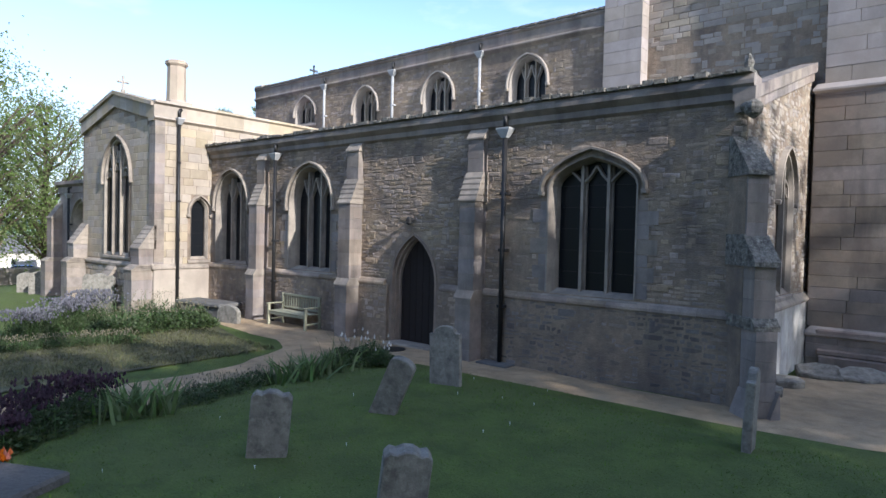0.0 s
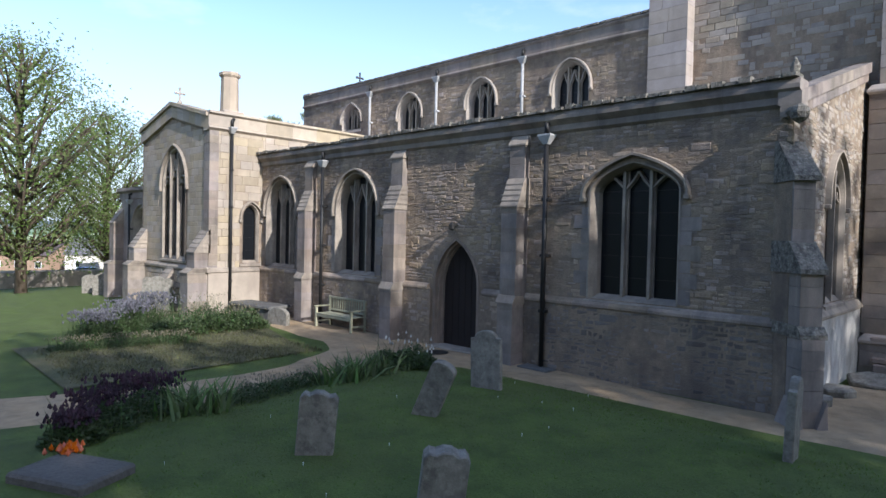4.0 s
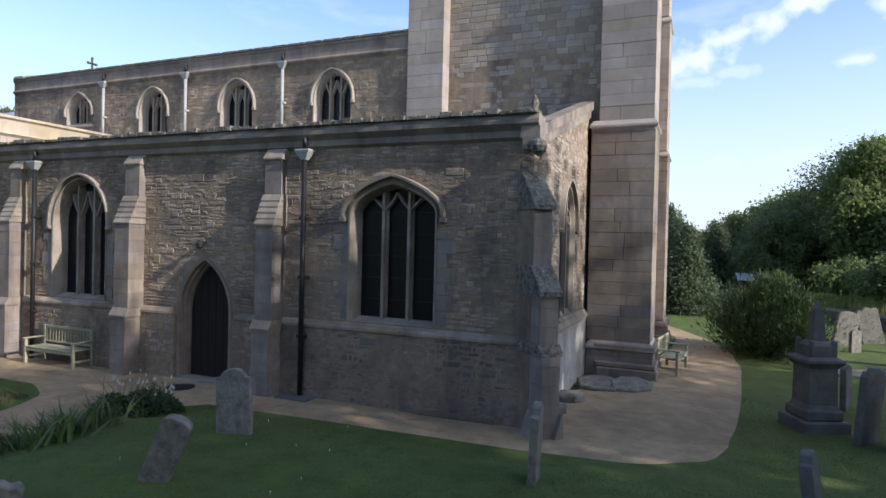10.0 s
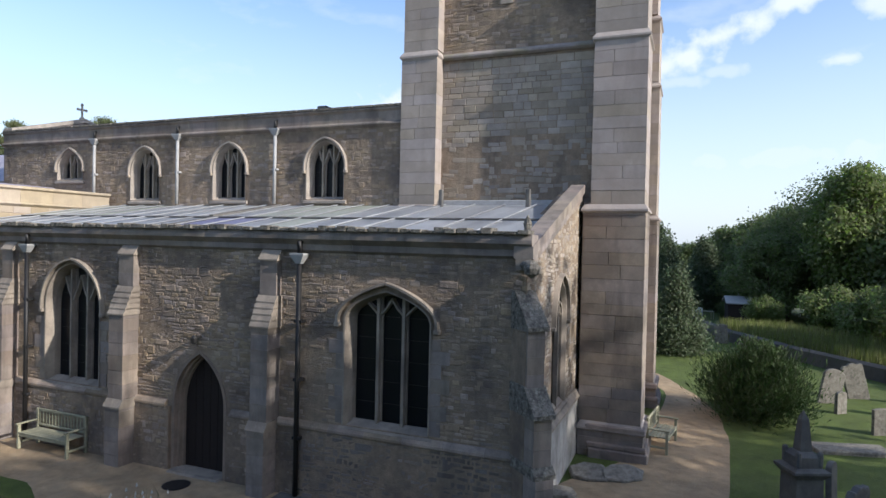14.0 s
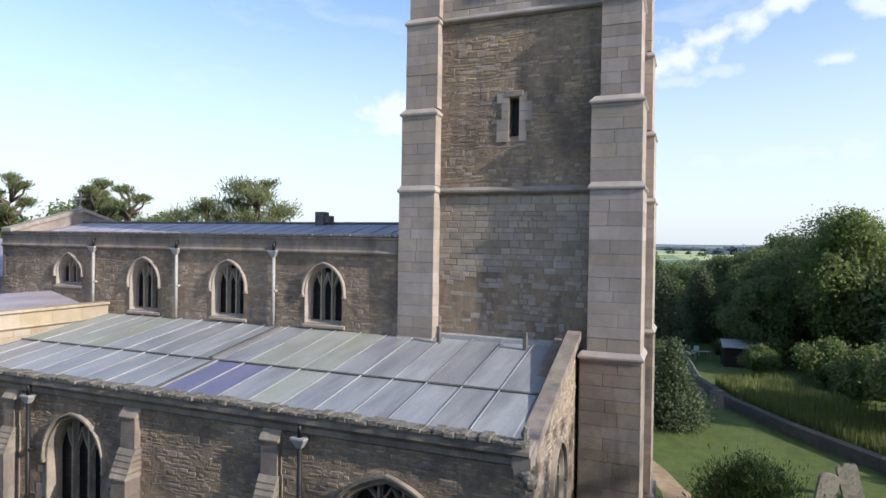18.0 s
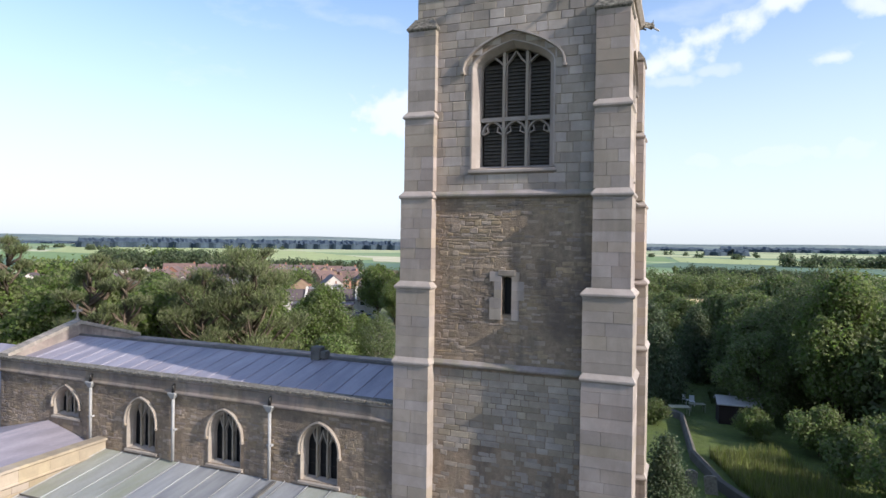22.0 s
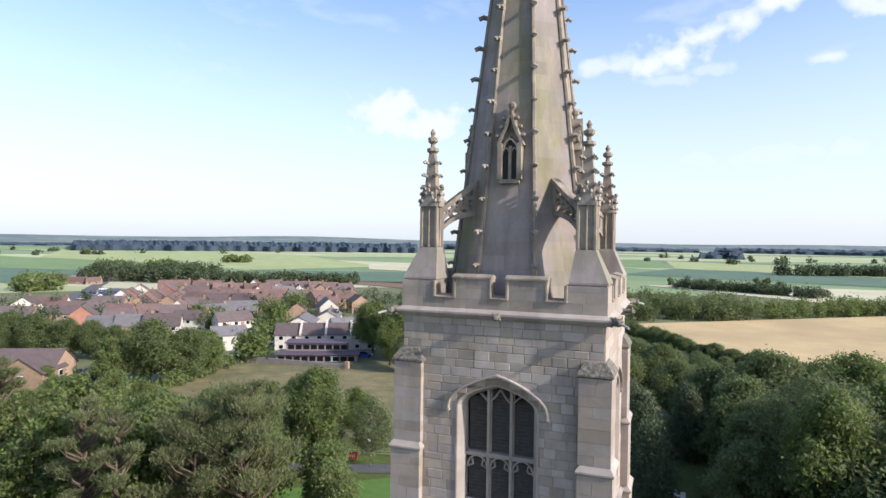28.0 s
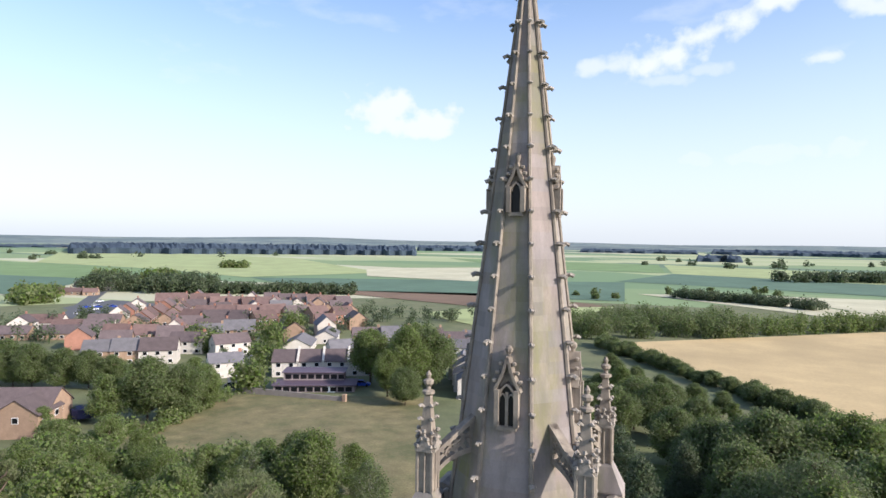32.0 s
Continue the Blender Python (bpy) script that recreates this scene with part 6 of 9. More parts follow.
field("field", [(-41, 246), (24, 155), (95, 235), (72, 346)], M_WHEAT, "ripe golden wheat field", 0.5, 16)
field("field", [(24, 155), (70, 105), (190, 260), (95, 236)], M_WHEAT, "ripe golden wheat field", 0.5, 12)
field("field", [(72, 346), (95, 234), (190, 258), (200, 400)], M_WHEAT, "ripe golden wheat field", 0.5, 12)
field("field", [(-60, 500), (60, 395), (95, 400), (20, 530)], M_PALE, "pale stubble strip", 0.3)
field("field", [(25, 540), (90, 410), (220, 420), (220, 560)], M_PALE, "pale stubble field", 0.3)
field("field", [(-300, 390), (-130, 345), (-60, 390), (-150, 440)], M_PLOUGH, "brown ploughed field", 0.3)
field("field", [(-150, 300), (-85, 255), (-60, 390), (-130, 345)], M_LIME, "light green pasture", 0.25)
field("field", [(-430, 480), (-300, 395), (-60, 430), (-90, 640)], M_TEAL, "dark green root crop", 0.3)
field("field", [(-350, 570), (-220, 560), (-300, 880), (-450, 730)], M_PALE, "pale ripening crop", 0.45)
field("field", [(-640, 540), (-440, 480), (-370, 640), (-800, 1010)], M_LIME, "yellow-green young crop", 0.3)
field("field", [(-900, 560), (-640, 540), (-800, 1010), (-1500, 1000)], M_LIME, "yellow-green barley", 0.3)
field("field", [(-700, 360), (-520, 380), (-640, 530), (-1000, 560)], M_GREEN, "green crop field", 0.35)
field("field", [(-600, 250), (-420, 250), (-520, 380), (-900, 420)], M_TEAL, "dark green pasture", 0.3)
field("field", [(-100, 650), (200, 570), (300, 700), (-60, 860)], M_TEAL, "dark green beet field", 0.3)
field("field", [(-60, 860), (320, 720), (380, 1000), (-100, 1200)], M_LIME, "pale green field", 0.3)
field("field", [(-300, 900), (-70, 870), (-110, 1200), (-560, 1260)], M_GREEN, "green crop field", 0.3)
field("meadow", [(-96, 60), (-110, 112), (-62, 132), (-33, 72)], M_MEADOW, "dry rough meadow behind the churchyard", 0.05, category="meadow")
field("lawn", [(-44, 50), (-32, 60), (-22, 52), (-30, 42)], M_LUSH, "bright mown lawn", 0.03, category="lawn")
field("road", [(-70, 50), (-66, 53), (-18, 70), (-16, 66)], M_TARMAC, "narrow tarmac lane", 0.06, 20, category="road")
field("road", [(-242, 148), (-236, 152), (-400, 300), (-408, 296)], M_TARMAC, "road leading out of the village", 0.15, 20, category="road")
field("car_park", [(-330, 220), (-282, 200), (-300, 262), (-345, 262)], M_TARMAC, "tarmac yard at the village edge", 0.12, category="yard")
field("road", [(-170, 176), (-110, 116), (-104, 122), (-166, 182)], M_TARMAC, "village street", 0.1, 14, category="road")


def path(name, left, right, label):
    """A gravel path between two edges, given as control points and rounded off."""
    def smooth(pts, k=8):
        out = []
        for i in range(len(pts) - 1):
            p0, p1, p2, p3 = (Vector(pts[max(0, min(len(pts) - 1, j))]) for j in (i - 1, i, i + 1, i + 2))
            for s in range(k):
                t = s / k
                out.append(0.5 * ((2 * p1) + (p2 - p0) * t + (2 * p0 - 5 * p1 + 4 * p2 - p3) * t * t + (3 * p1 - p0 - 3 * p2 + p3) * t ** 3))
        return out + [Vector(pts[-1])]
    L, R = smooth(left), smooth(right)
    a = Acc()
    m = 6
    for p, q in zip(L, R):
        for j in range(m + 1):
            c = p + (q - p) * j / m
            wob = 0.05 * noise.noise((c.x * 2, c.y * 2, 3)) if j in (0, m) else 0
            a.v.append((c.x + wob, c.y + wob, gz(c.x, c.y) + (0.022 if j not in (0, m) else 0.004)))
    a.f = [(i * (m + 1) + j, (i + 1) * (m + 1) + j, (i + 1) * (m + 1) + j + 1, i * (m + 1) + j + 1) for i in range(len(L) - 1) for j in range(m)]
    return tagged(part(name, a, M_GRAVEL, None, fix=False, smooth=True), label, "path", kind="structure")


path("path", [(-21.5, 10.05), (-17.5, 10.3), (-13, 10.6), (-8.5, 10.9), (-3.3, 11.1), (-3.2, 14.0), (-2.2, 16.3), (-1.9, 20.0), (-2.2, 25.5), (-6.0, 28.0), (-14.0, 29.0)],
     [(-19.0, 8.7), (-16.0, 8.55), (-13.4, 8.5), (-8.2, 9.35), (-2.4, 9.95), (-0.5, 10.55), (0.25, 12.3), (0.26, 20.0), (-1.0, 25.2), (-5.0, 30.5), (-14.0, 31.5)], "pale gravel path round the church")
path("path", [(-14.2, 8.65), (-12.6, 8.1), (-11.9, 7.1), (-11.4, 6.0), (-11.3, 4.2), (-11.6, 2.4), (-12.6, -1.0)], [(-9.0, 9.4), (-9.3, 8.4), (-9.7, 7.0), (-9.5, 5.6), (-9.0, 4.0), (-9.4, 2.0), (-10.6, -1.5)], "gravel path branching towards the garden beds")

# mown grass, blade by blade where it lies nearest
rng = random.Random(100)
gr = Acc()


def on_path(x, y):
    return (y > 9.6 and x < 0.3 and y < 28) or (-11.3 < x < -8.9 and 2 < y < 9.7)


for _ in range(42000):
    x, y = rng.uniform(-10, 6), rng.uniform(1.5, 16)
    if on_path(x, y) or (y > 9.7 and x < 0.35):
        continue
    z, h, an = gz(x, y), rng.uniform(0.012, 0.035), rng.uniform(0, 6.28)
    w = 0.009
    dx, dy = math.cos(an) * w, math.sin(an) * w
    gr.add([(x - dx, y - dy, z - 0.01), (x + dx, y + dy, z - 0.01), (x + rng.uniform(-0.045, 0.045), y + rng.uniform(-0.045, 0.045), z + h)], [(0, 1, 2)])
tagged(part("grass", gr, M_GRASS, None, fix=False), "short mown grass", "grass", kind="stuff")


# ---- trees and plants ----
def crown_acc(rng, blobs, leaf, count, droop=0.0, flat=1.0, spiky=False):
    """Leaves scattered over the skins of several lobes; blobs: (x, y, z, radius)."""
    a = Acc()
    total = sum(b[3] ** 2 for b in blobs)
    for bx, by, bz, br in blobs:
        for _ in range(int(count * br * br / total)):
            while True:
                d = Vector((rng.gauss(0, 1), rng.gauss(0, 1), rng.gauss(0, 1)))
                if d.length > 0.1:
                    break
            d.normalize()
            rad = br * (1.12 - 0.62 * rng.random() ** 1.4) * (1 + 0.22 * noise.noise(d * 2.3 + Vector((bx, by, bz))))
            c = Vector((bx, by, bz)) + Vector((d.x * rad, d.y * rad, d.z * rad * flat - droop * rng.random() * br))
            c += Vector((rng.gauss(0, 1), rng.gauss(0, 1), rng.gauss(0, 0.8))) * br * (0.4 if spiky else 0.3)
            s = leaf * rng.uniform(0.6, 1.35)
            nrm = (d + Vector((rng.gauss(0, 0.7), rng.gauss(0, 0.7), rng.gauss(0, 0.7) + 0.25))).normalized()
            t = nrm.cross(Vector((rng.gauss(0, 1), rng.gauss(0, 1), rng.gauss(0, 1)))).normalized()
            if spiky:
                t = (d * 0.6 + Vector((rng.gauss(0, 0.35), rng.gauss(0, 0.35), 0.75))).normalized()
                s *= 1.5
            u = nrm.cross(t) * (0.3 if spiky else 1.0)
            k = len(a.v)
            a.v += [tuple(c - t * s), tuple(c + t * s * 0.7 - u * s * 0.6), tuple(c + t * s * 0.5 + u * s * 0.7)]
            a.f.append((k, k + 1, k + 2))
    return a


def lobes(rng, R, H0, H1, n, spread=0.62, size=(0.34, 0.55), skew=0.0):
    """Lobe centres for a crown between heights H0 and H1 with radius R."""
    out = []
    for i in range(n):
        t = (i + rng.random()) / n
        z = H0 + (H1 - H0) * t
        prof = math.sin(math.pi * min(1, max(0.08, t * 0.92 + 0.08))) ** 0.6
        an = i * 2.4 + rng.uniform(-0.5, 0.5)
        rr = R * spread * prof * rng.uniform(0.5, 1.0)
        out.append((rr * math.cos(an) + skew * t, rr * math.sin(an), z, R * rng.uniform(*size) * (0.55 + 0.45 * prof)))
    return out


def make_tree(name, label, rng, H, R, leaf_mat, leaf=0.3, count=5000, lob=14, bare=0.22, trunk_r=None, flat=0.8, droop=0.0, style="round", category="tree", bark=None):
    t = thing(name, label, category)
    tr = trunk_r or H * 0.022
    H0 = H * bare
    if style == "pine":
        blobs = []
        # each branch carries a few flat pads of needles on its outer half
        for i in range(lob):
            k = (i + 0.5) / lob
            an = i * 2.4 + rng.uniform(-0.4, 0.4)
            rr = R * (0.98 - 0.6 * k) * rng.uniform(0.5, 1.0)
            for f in (0.5, 0.78, 1.02):
                b_ = an + rng.uniform(-0.22, 0.22)
                blobs.append((rr * f * math.cos(b_), rr * f * math.sin(b_), H0 + (H - H0) * k + rr * f * 0.12 + rng.uniform(-0.15, 0.15), R * rng.uniform(0.06, 0.19)))
        flat = 0.34
    elif style == "cone":
        blobs = [(rng.uniform(-0.1, 0.1) * R, rng.uniform(-0.1, 0.1) * R, H0 + (H - H0) * (i + 0.4) / lob, R * (1.02 - 0.8 * i / lob) * rng.uniform(0.75, 1.0)) for i in range(lob)]
    else:
        blobs = lobes(rng, R, H0 + R * 0.22, H - R * 0.22, int(lob * 2.1), 0.84, (0.14, 0.42))
    a = Acc()
    path_ = [(0, 0, -0.3), (rng.uniform(-0.1, 0.1), rng.uniform(-0.1, 0.1), H * 0.3), (rng.uniform(-0.3, 0.3), rng.uniform(-0.3, 0.3), H * 0.62), (0, 0, H * 0.9)]
    a.tube(path_, tr, 8, tr * 0.2)
    for bx, by, bz, br in blobs:
        st = Vector((0, 0, max(H * 0.12, bz - math.hypot(bx, by) * 0.8 - 0.4)))
        e = Vector((bx, by, bz))
        mid = st.lerp(e, 0.55) + Vector((0, 0, -0.08 * (e - st).length)) + Vector((rng.uniform(-0.2, 0.2), rng.uniform(-0.2, 0.2), 0))
        a.tube([st, mid, e], tr * 0.4, 5, tr * 0.08)
        for _ in range(2):
            f = e + Vector((rng.uniform(-1, 1), rng.uniform(-1, 1), rng.uniform(-0.2, 0.8))) * br * 0.8
            a.tube([mid, e.lerp(f, 0.5), f], tr * 0.16, 4, tr * 0.04)
    part("trunk", a, bark or M_BARK, t, "pale birch trunk and limbs" if bark else "bark-covered trunk and limbs", True)
    part("crown", crown_acc(rng, blobs, leaf * 0.64, int(count * 3.3), droop, flat, style == "pine"), leaf_mat, t, fix=False)
    return t


def stand(proto, spots, rng, group, base=1.0):
    """Copies of a tree at (x, y, scale), standing on the ground; the first takes the tree itself."""
    for i, (x, y, s) in enumerate(spots):
        m = Matrix.Translation((x, y, gz(x, y) - 0.05)) @ Matrix.Rotation(rng.uniform(0, 6.28), 4, "Z") @ Matrix.Diagonal((s * rng.uniform(0.92, 1.08), s * rng.uniform(0.92, 1.08), s, 1))
        if i == 0:
            proto.matrix_basis = m
            proto["group"] = group
        else:
            c = proto.copy()
            scene.collection.objects.link(c)
            c.matrix_basis = m
            for o in proto.children:
                k = o.copy()
                scene.collection.objects.link(k)
                k.parent = c


rng = random.Random(200)
T_BROAD = make_tree("tree", "broad-leaved tree in full summer leaf", rng, 12.5, 5.2, L_BROAD, 0.30, 7500, 18, 0.16)
T_BROAD2 = make_tree("tree", "tall broad-leaved tree with a ragged crown", rng, 13.5, 4.4, L_BROAD, 0.28, 6500, 20, 0.14)
T_DARK = make_tree("tree", "dense dark green broad tree", rng, 12.0, 5.0, L_DARK, 0.30, 8000, 18, 0.08)
T_LIGHT = make_tree("tree", "light green young slender tree", rng, 9.5, 3.4, L_LIGHT, 0.26, 5000, 14, 0.12)
T_WILLOW = make_tree("tree", "drooping grey-green willow-like tree", rng, 8.5, 3.8, L_WILLOW, 0.28, 5000, 14, 0.1, droop=0.5)
T_PINE = make_tree("pine_tree", "old pine with flat open branch tiers", rng, 12.6, 4.9, L_PINE, 0.2, 5600, 19, 0.45, style="pine", category="pine")
T_TALLPINE = make_tree("pine_tree", "tall sparse pine against the sky", rng, 16.0, 3.0, L_PINE, 0.2, 3000, 10, 0.55, style="pine", category="pine")
T_CONE = make_tree("conifer", "dense upright dark green conifer", rng, 10.5, 3.2, L_FAR, 0.26, 6500, 9, 0.04, style="cone", category="conifer")
T_BUSH = make_tree("bush", "leafy light green wild shrub", rng, 4.2, 2.4, L_LIGHT, 0.2, 3200, 10, 0.05, trunk_r=0.06, category="shrub")
T_BUSHD = make_tree("bush", "dark green rounded hedge shrub", rng, 3.8, 2.3, L_DARK, 0.22, 2600, 10, 0.02, trunk_r=0.06, category="shrub")

stand(T_BROAD, [(-75, 40, 0.74), (-61, 46, 0.66), (-66, 58, 0.58), (-86, 52, 0.6), (-52, 57, 0.58), (-70, 50, 0.6), (-57, 36, 0.77), (-64, 40, 0.74), (-58, 52, 0.58), (-48, 43, 0.72), (-72, 60, 0.53), (-80, 58, 0.53), (12, 100, 0.94), (15.6, 90.6, 1.24), (26, 84, 1.15), (36, 100, 1.15), (20, 122, 0.66), (42, 128, 1.05), (-84, 140, 1.25), (-76, 150, 1.35), (45, 70, 1.15), (30, 76, 1.15), (52, 88, 1.2)], rng, "trees round the churchyard")
stand(T_BROAD2, [(-40, 34, 0.95), (-46, 30, 1.0), (-36.5, 41, 0.93), (-44, 38, 0.95), (-43.5, 60, 0.9), (-50, 35, 1.1), (-55, 30, 1.12), (-50, 65.5, 0.68), (-47, 52, 0.65), (-80, 66, 0.48), (-57, 62, 0.54), (-44, 70, 0.54), (9, 60, 1.05), (15, 72, 1.05), (28, 66, 1.1), (6, 118, 0.52), (30, 140, 0.47), (-16, 158, 0.39), (-20, 142, 0.75), (3, 140, 0.37), (-70, 134, 1.25), (-72, 128, 0.85), (36, 52, 1.05), (20, 64, 1.05), (42, 60, 1.1)], rng, "trees round the churchyard")
stand(T_DARK, [(-19, 100, 0.75), (-21, 112, 0.75), (-23, 128, 0.7), (-25, 143, 0.65), (-17, 88, 0.7), (3, 79, 1.0), (-1, 92, 0.98), (6.4, 89, 1.2), (20, 96, 1.05), (-26, 178, 0.5), (-20, 169, 0.52), (-13, 161, 0.5), (-5, 153, 0.5), (1, 147, 0.5), (-30, 190, 0.5), (-16, 148, 0.6), (-9, 143, 0.6), (-6, 104, 0.85), (-3, 118, 0.8), (-104.7, 88, 1.12), (-100.5, 93, 0.95), (-68, 142, 1.35), (5, 70, 0.95), (3, 62, 0.7), (-158, 98, 1.0), (-164, 97, 0.95), (-150, 101, 0.9), (-172, 100, 1.0), (-145, 104, 0.85), (-139, 106, 0.75), (-14, 150, 0.46), (-12, 138, 0.43), (-2, 134, 0.43), (-15, 126, 0.9), (-22, 168, 0.42), (-17, 114, 0.9), (-10, 122, 0.9), (-64, 122, 0.75), (26, 108, 1.0), (4, 98, 0.95)], rng, "dark trees")
stand(T_LIGHT, [(-29.5, 43, 0.72), (-32, 46, 0.78), (-27.2, 41.5, 0.6), (-49, 66, 0.95), (-53, 63, 0.9), (9.8, 37.5, 0.82), (15, 40, 0.95), (-110, 83, 1.05), (-105, 103, 1.0), (-101, 101, 0.9), (-69, 36, 0.95), (-77, 50, 0.8), (-92, 70, 0.7), (-62, 62, 0.75), (-85, 44, 0.85), (-128, 122, 0.7), (-113, 72, 0.6), (-54, 50, 1.0)], rng, "light green trees")
stand(T_WILLOW, [(14, 58, 1.3), (21, 54, 1.35), (10, 76, 1.45), (16.5, 84, 1.45), (12, 66, 1.2), (1, 108, 0.9), (-5, 130, 0.7), (26, 48, 0.8), (33, 60, 0.9), (30, 112, 1.0), (46, 108, 1.0), (40, 84, 1.2)], rng, "grey-green trees")
stand(make_tree("tree", "tall feathery light green tree", rng, 17, 6.8, L_BROAD, 0.17, 7000, 30, 0.1, droop=0.3), [(-45, 6, 1.0), (-54, 13, 0.9)], rng, "tall feathery trees")
stand(make_tree("tree", "tall wispy grey-green tree beyond the wall", rng, 15.2, 5.4, L_WILLOW, 0.2, 9500, 24, 0.1, droop=0.5), [(8.8, 65.5, 1.0), (15, 61, 0.9)], rng, "tall wispy trees")
M_BIRCH = mat("birch_bark", (0.5, 0.47, 0.42), 0.8, 0.15, 3, 25, 0.5, 0.01, second=(0.08, 0.075, 0.07), second_scale=4, second_amt=0.8)
stand(make_tree("birch_tree", "slender drooping birch with a pale trunk", rng, 11.0, 3.1, L_WILLOW, 0.19, 3400, 24, 0.2, trunk_r=0.16, droop=0.9, flat=1.1, category="birch", bark=M_BIRCH), [(-42.9, 60.5, 1.05), (-37.1, 62.4, 0.8), (-47.5, 62, 0.85), (-51, 58, 0.8), (-45, 53, 0.85)], rng, "birches by the lane")
stand(T_PINE, [(-31.8, 35.4, 1.13), (-34.6, 33.4, 1.02), (-41, 46, 0.88)], rng, "pines behind the nave")
stand(T_TALLPINE, [(-52.5, 30, 1.03), (-55, 27, 1.0), (-38.8, 27.5, 0.9), (-41, 29.5, 0.88), (-36.5, 28.5, 0.86)], rng, "tall pines")
stand(T_CONE, [(-2.5, 34.2, 0.44), (-7.5, 72, 0.95), (-10, 76, 1.0), (-6, 66, 0.75), (-12, 84, 1.0), (-3.2, 84, 0.9)], rng, "conifers")
stand(T_BUSH, [(-103.6, 68.5, 1.25), (-98, 66, 0.9), (-94, 63, 0.8), (-101, 62, 0.9), (12, 41, 1.1), (14, 35.5, 1.0), (8.5, 46, 0.9), (17, 42, 1.2), (11, 50, 1.0), (16, 31, 1.0), (2.4, 54, 0.62), (20, 37, 1.2), (-60, 37, 0.8), (-118, 82, 0.7), (22, 44, 1.3), (6.5, 52, 0.9), (18, 50, 1.2)], rng, "wild shrubs beyond the wall")
hedge = []
for k in range(40):
    t_ = k / 39
    hedge.append((-42 + 64 * t_ + rng.uniform(-2, 2), 244 - 92 * t_ + rng.uniform(-3, 3) - 3, rng.uniform(0.7, 1.5)))
stand(T_BUSHD, hedge + [(9.8, 30.6, 0.6), (-0.5, 69, 0.5), (1.6, 70.5, 0.5), (3.2, 70, 0.45), (-5.5, 55, 0.6)], rng, "dark green bushes")
# unseen trees added west, beside the walk, and north to shade lawn and walls
stand(make_tree("tree", "spreading tree west of the churchyard", rng, 11.0, 4.6, L_BROAD, 0.34, 1700, 12, 0.12), [(28, 10.0, 1.95), (22, 6.5, 1.8), (21, -1.5, 1.85), (24, -12, 1.45), (15.5, -10.5, 1.1), (30, 4, 1.6), (11, -15, 1.1), (2, -17, 1.1), (-7, -16, 1.05), (-16, -18, 1.15), (-26, -17, 1.1), (-36, -16, 1.15), (34, -2, 1.2), (33, 8, 1.1)], rng, "trees round the northern side of the yard")


def wood(name, spots, rng, leaf_mat, label, leaf=0.8, per=170, kind="stuff"):
    """Far trees that nobody could count, as one mesh of leafy crowns; spots: (x, y, height, radius)."""
    a = Acc()
    for x, y, h, r in spots:
        z = gz(x, y)
        a.tube([(x, y, z), (x, y, z + h * 0.6)], 0.2, 4)
        bl = [(x + rng.uniform(-0.4, 0.4) * r, y + rng.uniform(-0.4, 0.4) * r, z + h * f, r * rng.uniform(0.55, 0.8)) for f in (0.3, 0.5, 0.68, 0.8)]
        c = crown_acc(rng, bl, leaf, per, 0, 0.9)
        k = len(a.v)
        a.v += c.v
        a.f += [tuple(i + k for i in f) for f in c.f]
    return tagged(part(name, a, leaf_mat, None, fix=False), label, "woodland", kind=kind)


def belt(p, q, n, depth, h, r, rng):
    out = []
    for _ in range(n):
        t = rng.random()
        x, y = p[0] + (q[0] - p[0]) * t, p[1] + (q[1] - p[1]) * t
        nx, ny = -(q[1] - p[1]), q[0] - p[0]
        ln = math.hypot(nx, ny)
        o = rng.random() * depth
        out.append((x + nx / ln * o, y + ny / ln * o, h * rng.uniform(0.5, 1.2), r * rng.uniform(0.7, 1.2)))
    return out


wood("woodland", belt((-60, 246), (22, 296), 120, 46, 9.5, 4.2, rng), rng, L_DARK, "belt of mixed trees beyond the wheat", 0.5, 330)
wood("woodland", belt((20, 304), (95, 366), 70, 16, 7, 3.6, rng), rng, L_BROAD, "hedgerow trees beyond the wheat", 0.5, 300)
wood("woodland", belt((95, 366), (150, 380), 36, 20, 6, 3.4, rng), rng, L_BROAD, "hedgerow trees", 0.7)
wood("woodland", belt((-39, 485), (52, 434), 90, 14, 6, 4, rng), rng, L_FAR, "dark hedge belt between fields", 0.7, 220)
wood("woodland", belt((-418, 284), (-330, 318), 110, 34, 13, 5, rng), rng, L_FAR, "belt of dark trees behind the village", 0.8, 240)
wood("woodland", belt((-332, 320), (-240, 372), 110, 16, 7.5, 3.6, rng), rng, L_FAR, "long low belt of dark trees behind the village", 0.8, 200)
wood("woodland", belt((-470, 330), (-400, 360), 24, 20, 12, 6, rng), rng, L_BROAD, "trees at the village edge", 1.5)
wood("woodland", belt((-450, 262), (-360, 215), 26, 24, 6, 5, rng), rng, L_BROAD, "roadside bushes", 1.3)
wood("woodland", belt((-590, 605), (-565, 628), 10, 10, 9, 6, rng), rng, L_BROAD, "round field copse", 1.6)
wood("woodland", belt((-1010, 700), (-985, 720), 7, 10, 7, 6, rng), rng, L_FAR, "small field copse", 2.0)
wood("woodland", belt((60, 744), (260, 860), 70, 26, 10, 7, rng), rng, L_FAR, "far dark wood strip", 1.6, 120)
wood("woodland", belt((120, 560), (260, 500), 20, 20, 8, 6, rng), rng, L_BROAD, "field-corner trees", 1.6)
wood("woodland", belt((-60, 420), (60, 560), 12, 60, 5, 3, rng), rng, L_DARK, "scattered field bushes", 1.2)
wood("woodland", [(rng.uniform(-280, -110), rng.uniform(140, 290), rng.uniform(3.5, 8.5), rng.uniform(1.6, 3.2)) for _ in range(150)], rng, L_FAR, "garden trees among the houses", 0.5, 150)
